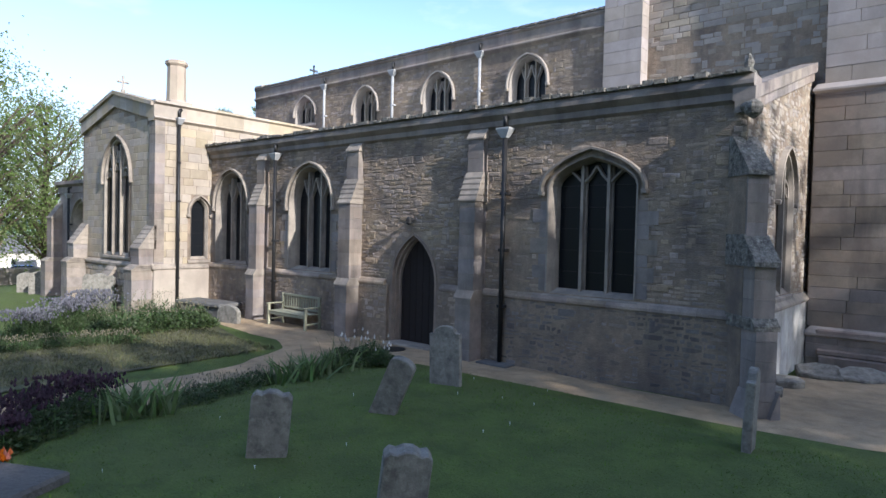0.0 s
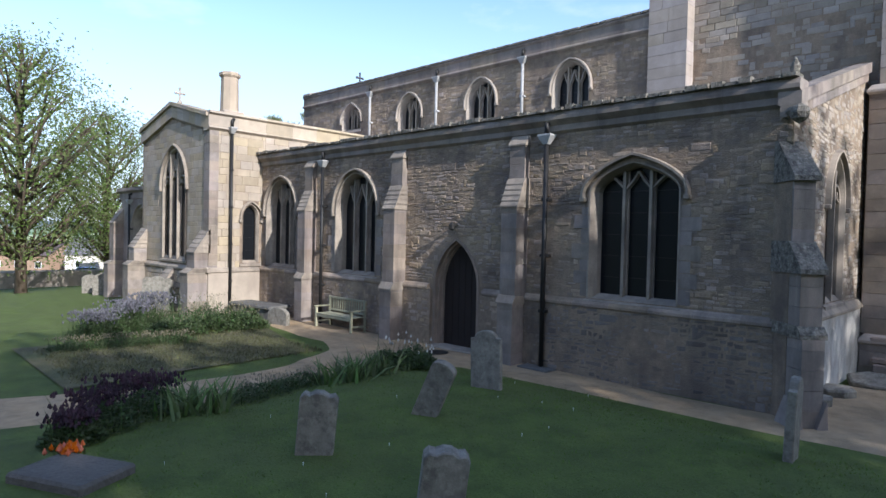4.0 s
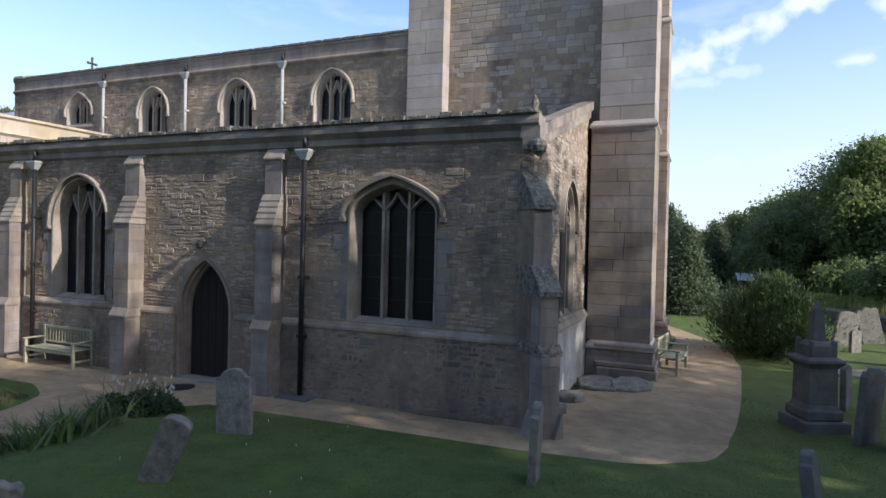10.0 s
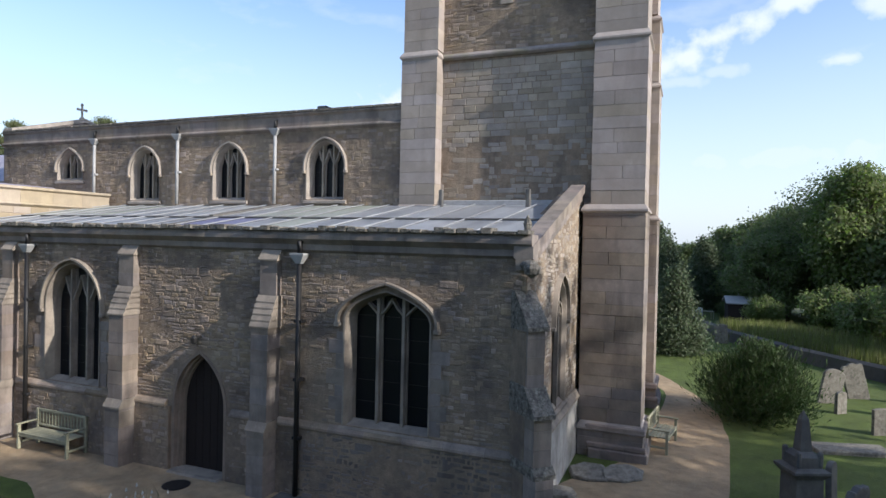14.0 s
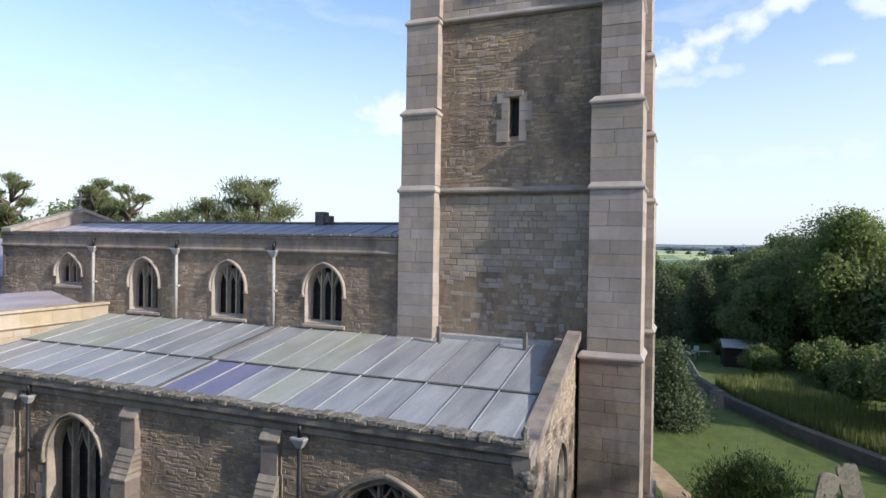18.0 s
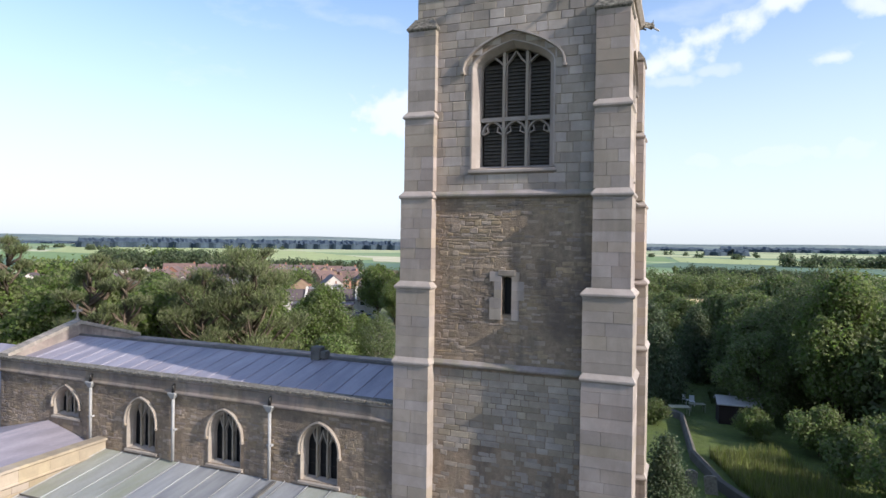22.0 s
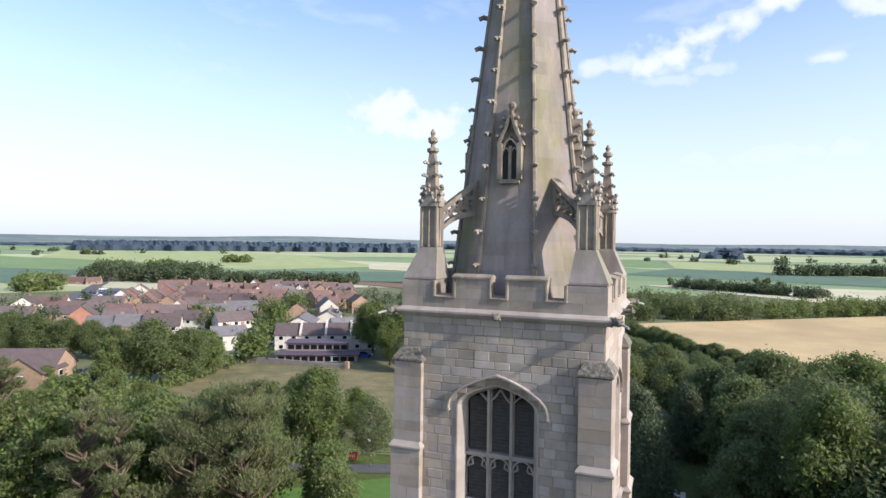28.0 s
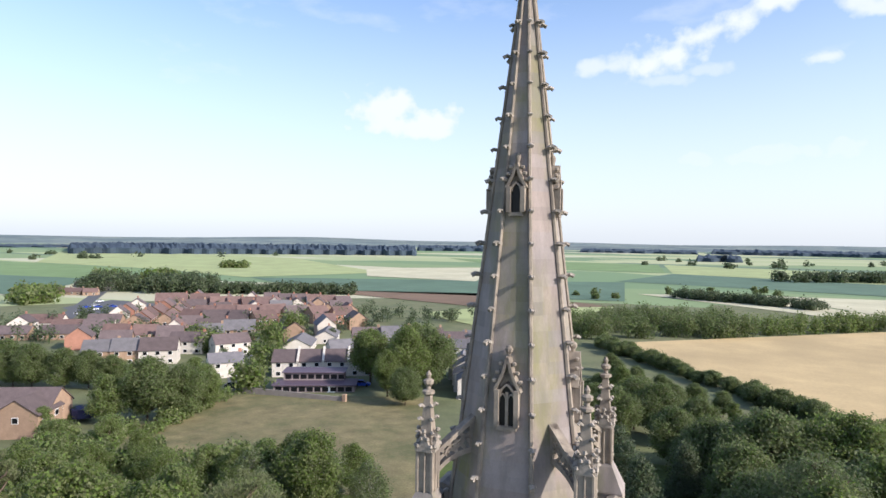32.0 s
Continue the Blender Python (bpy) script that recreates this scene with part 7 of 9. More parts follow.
wood("woodland", [(x_ + rng.uniform(-2.5, 2.5), y_ + rng.uniform(-2.5, 2.5), h_ * rng.uniform(0.85, 1.05), 4.2) for x_, y_, h_ in ((-142, 170, 12), (-151, 195, 12), (-128, 150, 6), (-160, 160, 6), (-104, 118, 7), (-176, 168, 7)) for _ in range(4)], rng, L_BROAD, "tall garden trees in the village", 0.5, 420)
wood("scrub", [(-100 + 38 * t_ + rng.uniform(-4, 4), 66 + 4 * t_ + rng.uniform(-5, 5), rng.uniform(1.5, 4), rng.uniform(1.2, 2.4)) for t_ in [k / 30 for k in range(30)]] + [(-106 + 10 * t_ + rng.uniform(-3, 3), 108 - 30 * t_ + rng.uniform(-4, 4), rng.uniform(1.2, 3), rng.uniform(1, 2)) for t_ in [k / 18 for k in range(18)]], rng, L_LIGHT, "green scrub round the meadow", 0.3, 420)
# far woods under the horizon; blue distance haze is mixed into their colour
M_HAZED_WOOD = mat("far_forest", (0.045, 0.066, 0.09), 0.95, 0.25, 0.02, 0.12, 0)


def canopy(a0, a1, r0, r1, h, seed):
    """A far forest as one bumpy canopy between two bearings and two ranges."""
    n, m = int((a1 - a0) * 5), 5
    a = Acc()
    for i in range(n + 1):
        an = radians(a0 + (a1 - a0) * i / n)
        for j in range(m + 1):
            r_ = r0 + (r1 - r0) * j / m + 40 * noise.noise((i * 0.2, j, seed))
            up = 0 if j in (0, m) or i in (0, n) else h * (0.85 + 0.4 * noise.noise((i * 0.9, j * 1.7, seed)))
            if j == 0 and 0 < i < n:
                up = h * 0.55 + h * 0.3 * noise.noise((i * 0.7, 9, seed))
            a.v.append((-math.sin(an) * r_, math.cos(an) * r_, -7.6 + up))
    a.f = [(i * (m + 1) + j, (i + 1) * (m + 1) + j, (i + 1) * (m + 1) + j + 1, i * (m + 1) + j + 1) for i in range(n) for j in range(m)]
    fr_ = Acc()
    for i in range(n):
        p, q = a.v[i * (m + 1)], a.v[(i + 1) * (m + 1)]
        fr_.add([(p[0], p[1], -7.8), (q[0], q[1], -7.8), q, p], [(0, 1, 2, 3)])
    k = len(a.v)
    a.v += fr_.v
    a.f += [tuple(t + k for t in f) for f in fr_.f]
    return tagged(part("woodland", a, M_HAZED_WOOD, None, fix=False), "distant dark forest along the fen edge", "woodland", kind="stuff")


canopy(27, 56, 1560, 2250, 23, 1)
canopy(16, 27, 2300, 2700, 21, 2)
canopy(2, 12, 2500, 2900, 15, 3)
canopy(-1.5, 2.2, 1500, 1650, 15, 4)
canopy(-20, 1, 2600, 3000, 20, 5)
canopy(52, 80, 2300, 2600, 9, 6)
far = []
for k in range(46):
    an = radians(rng.uniform(-20, 72))
    r_ = rng.uniform(1100, 1700)
    if rng.random() < 0.8:
        an = radians(rng.choice((-12, -6, -2, 62, 57, 66, 3)) + rng.uniform(-2.5, 2.5))
    far.append((-math.sin(an) * r_, math.cos(an) * r_, rng.uniform(4, 7), rng.uniform(5, 10)))
wood("woodland", far, rng, L_FAR, "scattered far copses", 3.0, 50)
# low hills on the horizon
hl = Acc()
m_h = 90
for k in range(m_h + 1):
    an = radians(-40 + 140 * k / m_h)
    for r_, z in ((3300, -7.6), (4000, 10 + 16 * noise.noise((k * 0.13, 2, 0))), (4700, 30 + 22 * noise.noise((k * 0.09, 5, 0)))):
        hl.v.append((-math.sin(an) * r_, math.cos(an) * r_, z))
hl.f = [(k * 3 + j, (k + 1) * 3 + j, (k + 1) * 3 + j + 1, k * 3 + j + 1) for k in range(m_h) for j in range(2)]
# the blue-grey of distant haze is painted into the hill colour
M_HAZED_HILL = mat("far_hills", (0.13, 0.17, 0.17), 1.0, 0.2, 0.002, 0.02, 0, second=(0.30, 0.31, 0.25), second_scale=0.004, second_amt=0.6, stretch=(1, 1, 0))
tagged(part("hills", hl, M_HAZED_HILL, None, fix=False), "low blue-grey hills on the horizon", "hills", kind="structure")

# yew beside the path
yw = thing("yew_bush", "rounded dark green yew beside the gravel path", "yew", (1.15, 22.6, gz(1.15, 22.6)))
rng = random.Random(210)
bl = [(rng.uniform(-1.05, 1.05), rng.uniform(-1.05, 1.05), rng.uniform(0.8, 1.75), rng.uniform(0.85, 1.25)) for _ in range(14)] + [(0, 0, 1.35, 1.6)]
for k in range(26):
    an, rr = k * 2.4, 1.5 * math.sqrt((k + 0.5) / 26)
    top_ = 3.3 - 0.55 * rr * rr + rng.uniform(-0.25, 0.3)
    bl += [(rr * math.cos(an) * f, rr * math.sin(an) * f, top_ * (0.72 + 0.1 * j), 0.34 - 0.08 * j) for j, f in enumerate((0.85, 0.95, 1.05))]
part("crown", crown_acc(rng, [(x_ * 0.7, y_ * 0.7, z_ * 0.8, r_ * 0.72) for x_, y_, z_, r_ in bl], 0.075, 36000, 0, 0.85, True), L_YEW, yw, fix=False)
st_ = Acc()
for k in range(5):
    an = k * 1.26
    st_.tube([(0.1 * math.cos(an), 0.1 * math.sin(an), -0.1), (0.4 * math.cos(an), 0.4 * math.sin(an), 0.6), (0.8 * math.cos(an), 0.8 * math.sin(an), 1.4)], 0.06, 6, 0.02)
part("stem", st_, M_BARK, yw)


# ---- the village ----
M_TILE_RED = mat("red_roof_tiles", (0.155, 0.1, 0.088), 0.85, 0.2, 0.6, 6, 0.4, 0.02, obj_random=0.22)
M_TILE_BROWN = mat("brown_roof_tiles", (0.125, 0.095, 0.093), 0.85, 0.2, 0.6, 6, 0.4, 0.02, obj_random=0.2)
M_TILE_GREY = mat("grey_roof_tiles", (0.16, 0.15, 0.155), 0.8, 0.2, 0.6, 6, 0.4, 0.02, obj_random=0.15)
M_BRICK_RED = mat("red_brick", (0.34, 0.17, 0.12), 0.9, 0.15, 0.8, 12, 0.3, 0.01, obj_random=0.15)
M_BRICK_BUFF = mat("buff_brick", (0.33, 0.225, 0.155), 0.9, 0.15, 0.8, 12, 0.3, 0.01, obj_random=0.15)
M_RENDER = mat("pale_render", (0.56, 0.51, 0.45), 0.9, 0.08, 0.8, 12, 0.2, 0.01, obj_random=0.12)
M_UPVC = mat("white_frame", (0.75, 0.75, 0.74), 0.5, 0.05, 4, 30, 0)
M_PURPLE = mat("purple_cladding", (0.11, 0.08, 0.105), 0.6, 0.12, 1, 10, 0.1, 0.005)
ROOFS = {"r": M_TILE_RED, "b": M_TILE_BROWN, "g": M_TILE_GREY}
WALLS = {"r": M_BRICK_RED, "b": M_BRICK_BUFF, "w": M_RENDER}
LABEL_W = {"r": "red brick", "b": "buff brick", "w": "pale rendered"}
LABEL_R = {"r": "red tiled", "b": "brown tiled", "g": "grey tiled"}


HOMES = []


def house(x, y, w, d, eave, ridge, turn, roof, wall_, chimney=True, group="village houses", name="house", label=None, windows=True):
    """A gabled house, w along its ridge."""
    HOMES.append((x, y))
    z = gz(x, y) - 0.2
    h = thing(name, label or f"{LABEL_W[wall_]} house with a {LABEL_R[roof]} gable roof", "house", (x, y, z), turn, group)
    a = Acc().prism([(-d / 2, 0), (d / 2, 0), (d / 2, eave), (0, ridge - 0.08), (-d / 2, eave)], lambda u, dd, v: (dd, u, v), -w / 2, w / 2)
    part("wall", a, WALLS[wall_], h)
    r_ = Acc()
    for s in (-1, 1):
        e = 0.35
        sl = (ridge - eave) / (d / 2)
        r_.prism([(s * (d / 2 + e), eave - e * sl), (0, ridge), (0, ridge + 0.16), (s * (d / 2 + e), eave - e * sl + 0.16)], lambda u, dd, v: (dd, u, v), -w / 2 - 0.25, w / 2 + 0.25)
    rf = part("roof", r_, ROOFS[roof], h)
    if chimney:
        cx = w / 2 - 0.6
        part("chimney", Acc().box((cx - 0.4, -0.3, ridge - 0.6), (cx + 0.4, 0.3, ridge + 0.9), 0.03).box((cx - 0.45, -0.35, ridge + 0.9), (cx + 0.45, 0.35, ridge + 1.0), 0.02), M_BRICK_RED if wall_ != "b" else M_BRICK_BUFF, rf)
    if windows:
        floors = [1.4] if eave < 3.4 else [1.3, 3.7]
        n = max(1, int(w / 3.2))
        for s in ((-1, 1) if windows is True else (-1,)):
            for f in floors:
                for i in range(n):
                    u = -w / 2 + w * (i + 0.5) / n
                    yy = s * d / 2
                    fr_ = part("window", Acc().box((u - 0.65, min(yy, yy + s * 0.06), f - 0.6), (u + 0.65, max(yy, yy + s * 0.06), f + 0.6), 0.02), M_UPVC, h)
                    part("pane", Acc().box((u - 0.55, min(yy + s * 0.05, yy + s * 0.08), f - 0.5), (u + 0.55, max(yy + s * 0.05, yy + s * 0.08), f + 0.5)), M_GLASS, fr_)
        for s in ((-1, 1) if windows is True else ()):
            f = floors[-1]
            xx = s * w / 2
            fr_ = part("window", Acc().box((min(xx, xx + s * 0.06), -0.6, f - 0.6), (max(xx, xx + s * 0.06), 0.6, f + 0.6), 0.02), M_UPVC, h)
            part("pane", Acc().box((min(xx + s * 0.05, xx + s * 0.08), -0.5, f - 0.5), (max(xx + s * 0.05, xx + s * 0.08), 0.5, f + 0.5)), M_GLASS, fr_)
    return h


rng = random.Random(300)


def street(x0, y0, x1, y1, n, w, d, eave, ridge, turn, roofs, walls, jit=2.5):
    for i in range(n):
        t = i / max(1, n - 1)
        k = rng.randrange(len(roofs))
        house(x0 + (x1 - x0) * t + rng.uniform(-1, 1) * 0.6, y0 + (y1 - y0) * t + rng.uniform(-1, 1) * 0.6, w * rng.uniform(0.9, 1.1), d * rng.uniform(0.92, 1.08), eave, ridge * rng.uniform(0.97, 1.05),
              turn + rng.uniform(-jit, jit), roofs[k], walls[k % len(walls)], rng.random() < 0.6)


VT = 42  # usual bearing of the ridges
street(-246, 146, -232, 155, 2, 14, 8, 2.7, 5.2, 33, "bb", "wb")
street(-264, 170, -243, 166, 2, 13, 8, 3.0, 5.8, 34, "rb", "w")
street(-222, 164, -232, 174, 2, 12, 9, 4.6, 7.6, 35, "bb", "wb")
street(-222, 180, -262, 232, 7, 8, 8.5, 4.8, 8.0, 128, "rrb", "br")
street(-214, 188, -246, 226, 5, 8, 8.5, 4.8, 7.8, 128, "rbr", "b")
street(-203, 157, -180, 161, 3, 9, 8.5, 4.8, 7.8, 40, "rbr", "rrb")
street(-174, 130, -160, 139, 3, 10, 8.5, 4.7, 7.6, VT, "gb", "bw")
street(-282, 252, -268, 262, 2, 15, 10, 4.5, 8.2, VT, "rb", "rb")
street(-256, 250, -226, 264, 5, 9, 8, 4.8, 7.9, VT, "brr", "wbr", 20)
street(-214, 203, -184, 214, 4, 10, 8.5, 4.8, 8.1, VT, "brb", "wb", 30)
street(-222, 218, -196, 232, 4, 10, 8, 4.8, 7.9, VT, "rrb", "wrb", 15)
street(-199, 186, -172, 186, 3, 12, 8.5, 4.6, 7.6, VT, "bgb", "wb")
street(-166, 156, -152, 160, 2, 11, 8, 4.6, 7.4, VT, "gb", "bw", 20)
street(-126, 131, -126, 131, 1, 8.5, 7.5, 4.6, 6.8, VT + 6, "g", "w")
street(-240, 286, -196, 294, 6, 9, 8, 4.8, 7.9, VT, "rbr", "wrb", 25)
street(-222, 268, -200, 276, 3, 9, 8, 4.8, 7.9, 130, "rrb", "rwb", 10)
street(-197, 236, -165, 246, 4, 10, 8.5, 4.8, 8.0, VT, "rbr", "bwr", 30)
street(-190, 254, -172, 262, 3, 9, 8, 4.8, 7.8, 130, "rr", "rb", 10)
street(-136, 178, -140, 200, 2, 17, 9, 2.8, 5.0, 118, "g", "w", 2)
street(-117, 178, -108, 190, 2, 12, 8, 2.8, 5.2, 48, "g", "wb", 3)
street(-120, 196, -100, 206, 3, 11, 8, 4.6, 7.4, VT, "gb", "b", 6)
street(-84, 184, -72, 190, 3, 7.5, 8, 4.8, 7.0, 20, "g", "w", 2)
street(-86, 200, -76, 214, 3, 8, 8, 4.8, 7.2, 20, "gb", "wb", 4)
street(-54, 138, -66, 160, 4, 7, 8, 4.8, 7.0, 112, "g", "w", 2)
street(-421, 298, -408, 304, 2, 12, 9, 3.5, 6.5, 40, "b", "wb")
street(-412, 268, -385, 276, 4, 9, 7, 2.6, 4.8, 40, "br", "wb", 20)

# the close-set middle of the village
def within(x, y, poly):
    odd = False
    for (ax, ay), (bx, by) in zip(poly, poly[1:] + poly[:1]):
        if (ay > y) != (by > y) and x < ax + (y - ay) * (bx - ax) / (by - ay):
            odd = not odd
    return odd


VILLAGE = [(-263, 152), (-272, 196), (-288, 250), (-298, 274), (-250, 294), (-215, 292), (-175, 272), (-140, 222), (-150, 176), (-170, 138)]
for i in range(-14, 14):
    for j in range(-12, 12):
        u, v = i * 14.5 + rng.uniform(-2, 2), j * 14.0 + rng.uniform(-2, 2)
        x, y = -220 + u * 0.743 - v * 0.669, 225 + u * 0.669 + v * 0.743
        if within(x, y, VILLAGE) and all(math.hypot(x - hx, y - hy) > 11.5 for hx, hy in HOMES) and rng.random() < 0.9:
            house(x, y, rng.uniform(8, 11), rng.uniform(7.5, 8.5), 4.8, rng.uniform(7.5, 8.2), VT + rng.choice((0, 90, 90)) + rng.uniform(-6, 6), rng.choice("rbbbg"), rng.choice("wwwbbr"), rng.random() < 0.5, windows="few")

# brown brick house at the meadow's edge
house(-122.5, 74.5, 14, 9, 4.8, 8.0, 30, "b", "b", False, "", "house", "buff brick house with brown roofs beside the meadow")
house(-117.5, 72.5, 8, 8, 4.8, 7.4, 118, "b", "b", False, "", "house", "gabled wing of the buff brick house")
pv = thing("trampoline", "dark blue netted trampoline in a garden", "trampoline", (-117, 83, gz(-117, 83)))
part("net", Acc().lathe([(2.3, 0.8), (2.35, 1.0), (2.35, 2.6), (2.2, 2.65)], 0, 0, 12), mat("navy_net", (0.03, 0.035, 0.10), 0.8, 0.2, 2, 30, 0), pv)
for k in range(6):
    part("leg", Acc().tube([(2.3 * math.cos(k * 1.047), 2.3 * math.sin(k * 1.047), -0.1), (2.3 * math.cos(k * 1.047), 2.3 * math.sin(k * 1.047), 2.7)], 0.05, 6), M_IRON, pv)

# long low school with terrace behind
sc_ = thing("school", "two-storey flat-roofed building with purple window bands", "school", (-92, 127, gz(-92, 127) - 0.3), 28)
sc_.matrix_basis = sc_.matrix_basis @ Matrix.Diagonal((0.76, 0.8, 0.66, 1))
part("wall", Acc().box((-13, -4, 0), (13, 4, 3.2), 0.05).box((-11, 2, 0), (9, 9, 6.4), 0.05), mat("pale_concrete", (0.3, 0.25, 0.24), 0.9, 0.12, 0.8, 12, 0.2, 0.01), sc_)
part("roof", Acc().box((-13.6, -4.8, 3.2), (13.6, 4.4, 3.55), 0.05).box((-11.5, 1.2, 6.4), (9.5, 9.5, 6.75), 0.05), M_PURPLE, sc_, "purple-grey flat roofs")
for fl, yy, x0, n_, z0 in ((0, -4.02, -12.4, 10, 0.9), (1, 1.98, -10.4, 8, 4.0)):
    for i in range(n_):
        w_ = part("window", Acc().box((x0 + i * 2.5, yy - 0.06, z0), (x0 + i * 2.5 + 2.1, yy + 0.02, z0 + 1.8), 0.02), M_PURPLE, sc_)
        part("pane", Acc().box((x0 + i * 2.5 + 0.12, yy - 0.09, z0 + 0.1), (x0 + i * 2.5 + 1.98, yy - 0.05, z0 + 1.7)), M_GLASS, w_)
part("door", Acc().box((4.2, -4.1, 0), (6.8, -4.0, 2.8), 0.02), M_UPVC, sc_, "pale double door")
gw = thing("garden_wall", "pale brick wall in front of the school", "wall", (-92, 117.5, gz(-92, 117.5) - 0.3), 6)
part("wall", Acc().box((-14, -0.15, 0), (14, 0.15, 1.6), 0.03), mat("grey_block", (0.27, 0.235, 0.21), 0.9, 0.15, 0.8, 12, 0.3, 0.01), gw)
part("pier", Acc().box((13.5, -0.4, 0), (14.4, 0.4, 2.3), 0.03), M_BRICK_BUFF, gw)
for k in range(4):
    u = -10.5 + k * 7
    house(-103 + u * math.cos(radians(31)), 146 + u * math.sin(radians(31)), 6.9, 9, 4.6, 7.2, 31, "b", "w", False, "terrace behind the school", "terrace_house", "pale terraced house with a brown tiled roof")
    if k:
        pp = thing("party_wall", "white raised party wall between roofs", "wall", (-103 + (u - 3.5) * math.cos(radians(31)), 146 + (u - 3.5) * math.sin(radians(31)), gz(-108, 143)), 31)
        part("coping", Acc().prism([(-5, 4.2), (0, 7.4), (5, 4.2), (5, 4.8), (0, 7.9), (-5, 4.8)], lambda uu, dd, v: (dd, uu, v), -0.3, 0.3), M_RENDER, pp)


# parked cars
M_TYRE = mat("tyre", (0.02, 0.02, 0.02), 0.9, 0.1, 10, 60, 0)
PAINTS = [mat("paint_white", (0.7, 0.7, 0.7), 0.3, 0.04, 1, 10, 0), mat("paint_dark", (0.03, 0.032, 0.04), 0.3, 0.04, 1, 10, 0), mat("paint_blue", (0.03, 0.07, 0.35), 0.35, 0.04, 1, 10, 0), mat("paint_silver", (0.4, 0.41, 0.43), 0.3, 0.04, 1, 10, 0)]
CARS = ["white", "dark", "blue", "silver"]


def car(x, y, turn, paint):
    c = thing("car", f"parked {CARS[paint]} family car", "car", (x, y, gz(x, y) + 0.1), turn, "parked cars")
    sec = lambda xx, w, z0, z1: [(xx, -w, z0), (xx, w, z0), (xx, w * 0.96, z1), (xx, -w * 0.96, z1)]  # noqa: E731
    part("body", Acc().loft([sec(-2.1, 0.75, 0.35, 0.75), sec(-1.9, 0.86, 0.25, 0.92), sec(0.6, 0.88, 0.22, 0.95), sec(1.8, 0.86, 0.25, 0.82), sec(2.1, 0.72, 0.35, 0.62)]), PAINTS[paint], c)
    part("cabin", Acc().loft([sec(-1.7, 0.8, 0.9, 0.98), sec(-1.2, 0.72, 0.9, 1.42), sec(0.3, 0.72, 0.9, 1.45), sec(1.15, 0.8, 0.9, 0.95)]), M_GLASS, c)
    part("roof", Acc().box((-1.15, -0.66, 1.41), (0.3, 0.66, 1.48), 0.03), PAINTS[paint], c)
    for wx in (-1.3, 1.3):
        for wy in (-0.85, 0.85):
            part("wheel", Acc().tube([(wx, wy - 0.1, 0.32), (wx, wy + 0.1, 0.32)], 0.32, 10), M_TYRE, c)


for cx_, cy_, ct_, cp_ in ((-112, 119.5, 30, 1), (-150, 172, 70, 0), (-148, 169, 70, 3), (-84, 136, 20, 2), (-318, 226, 50, 2), (-314, 230, 50, 2), (-306, 222, 50, 0), (-322, 234, 50, 3), (-310, 236, 50, 2), (-340, 250, 50, 0), (-300, 210, 50, 1), (-296, 206, 40, 3)):
    car(cx_, cy_, ct_, cp_)


def lamp_post(x, y, h):
    p = thing("street_lamp", "slim grey street lamp", "street lamp", (x, y, gz(x, y)))
    part("pole", Acc().tube([(0, 0, -0.2), (0, 0, h), (0.5, 0, h + 0.2)], 0.08, 6, 0.05), M_PALE_LEAD, p)
    part("head", Acc().box((0.4, -0.12, h + 0.1), (1.0, 0.12, h + 0.25), 0.03), M_PALE_LEAD, p)


for lx, ly in ((-118, 132), (-86, 137), (-100, 124), (-140, 160)):
    lamp_post(lx, ly, 6.0)
# red and white road-works barrier on the lane
rb = thing("road_sign", "red and white roadworks board on the lane", "sign", (-40.7, 63.3, gz(-40.7, 63.3)), 33)
M_RED = mat("sign_red", (0.62, 0.035, 0.03), 0.5, 0.05, 4, 20, 0)
part("board", Acc().box((-0.9, -0.03, 0.25), (0.9, 0.03, 1.15), 0.02), M_RED, rb, "red board")
bars = Acc()
for k in range(6):
    bars.box((-0.7 + k * 0.24, -0.045, 0.5 + 0.06 * (k % 2)), (-0.56 + k * 0.24, -0.03, 0.9))
part("lettering", bars, M_UPVC, rb, "plain white bars")
for u in (-0.7, 0.7):
    part("leg", Acc().box((u - 0.03, -0.2, -0.1), (u + 0.03, 0.2, 0.3), 0.01), M_IRON, rb)
fc = thing("fence", "weathered timber rail fence beside the lane", "fence", (-37, 66.8, gz(-37, 66.8)), 20)
for k in range(7):
    part("post", Acc().box((-6 + k * 2 - 0.06, -0.06, -0.3), (-6 + k * 2 + 0.06, 0.06, 1.15), 0.01), M_TEAK, fc)
for z in (0.4, 0.75, 1.05):
    part("rail", Acc().box((-6, -0.1, z - 0.05), (6, -0.06, z + 0.05), 0.01), M_TEAK, fc)


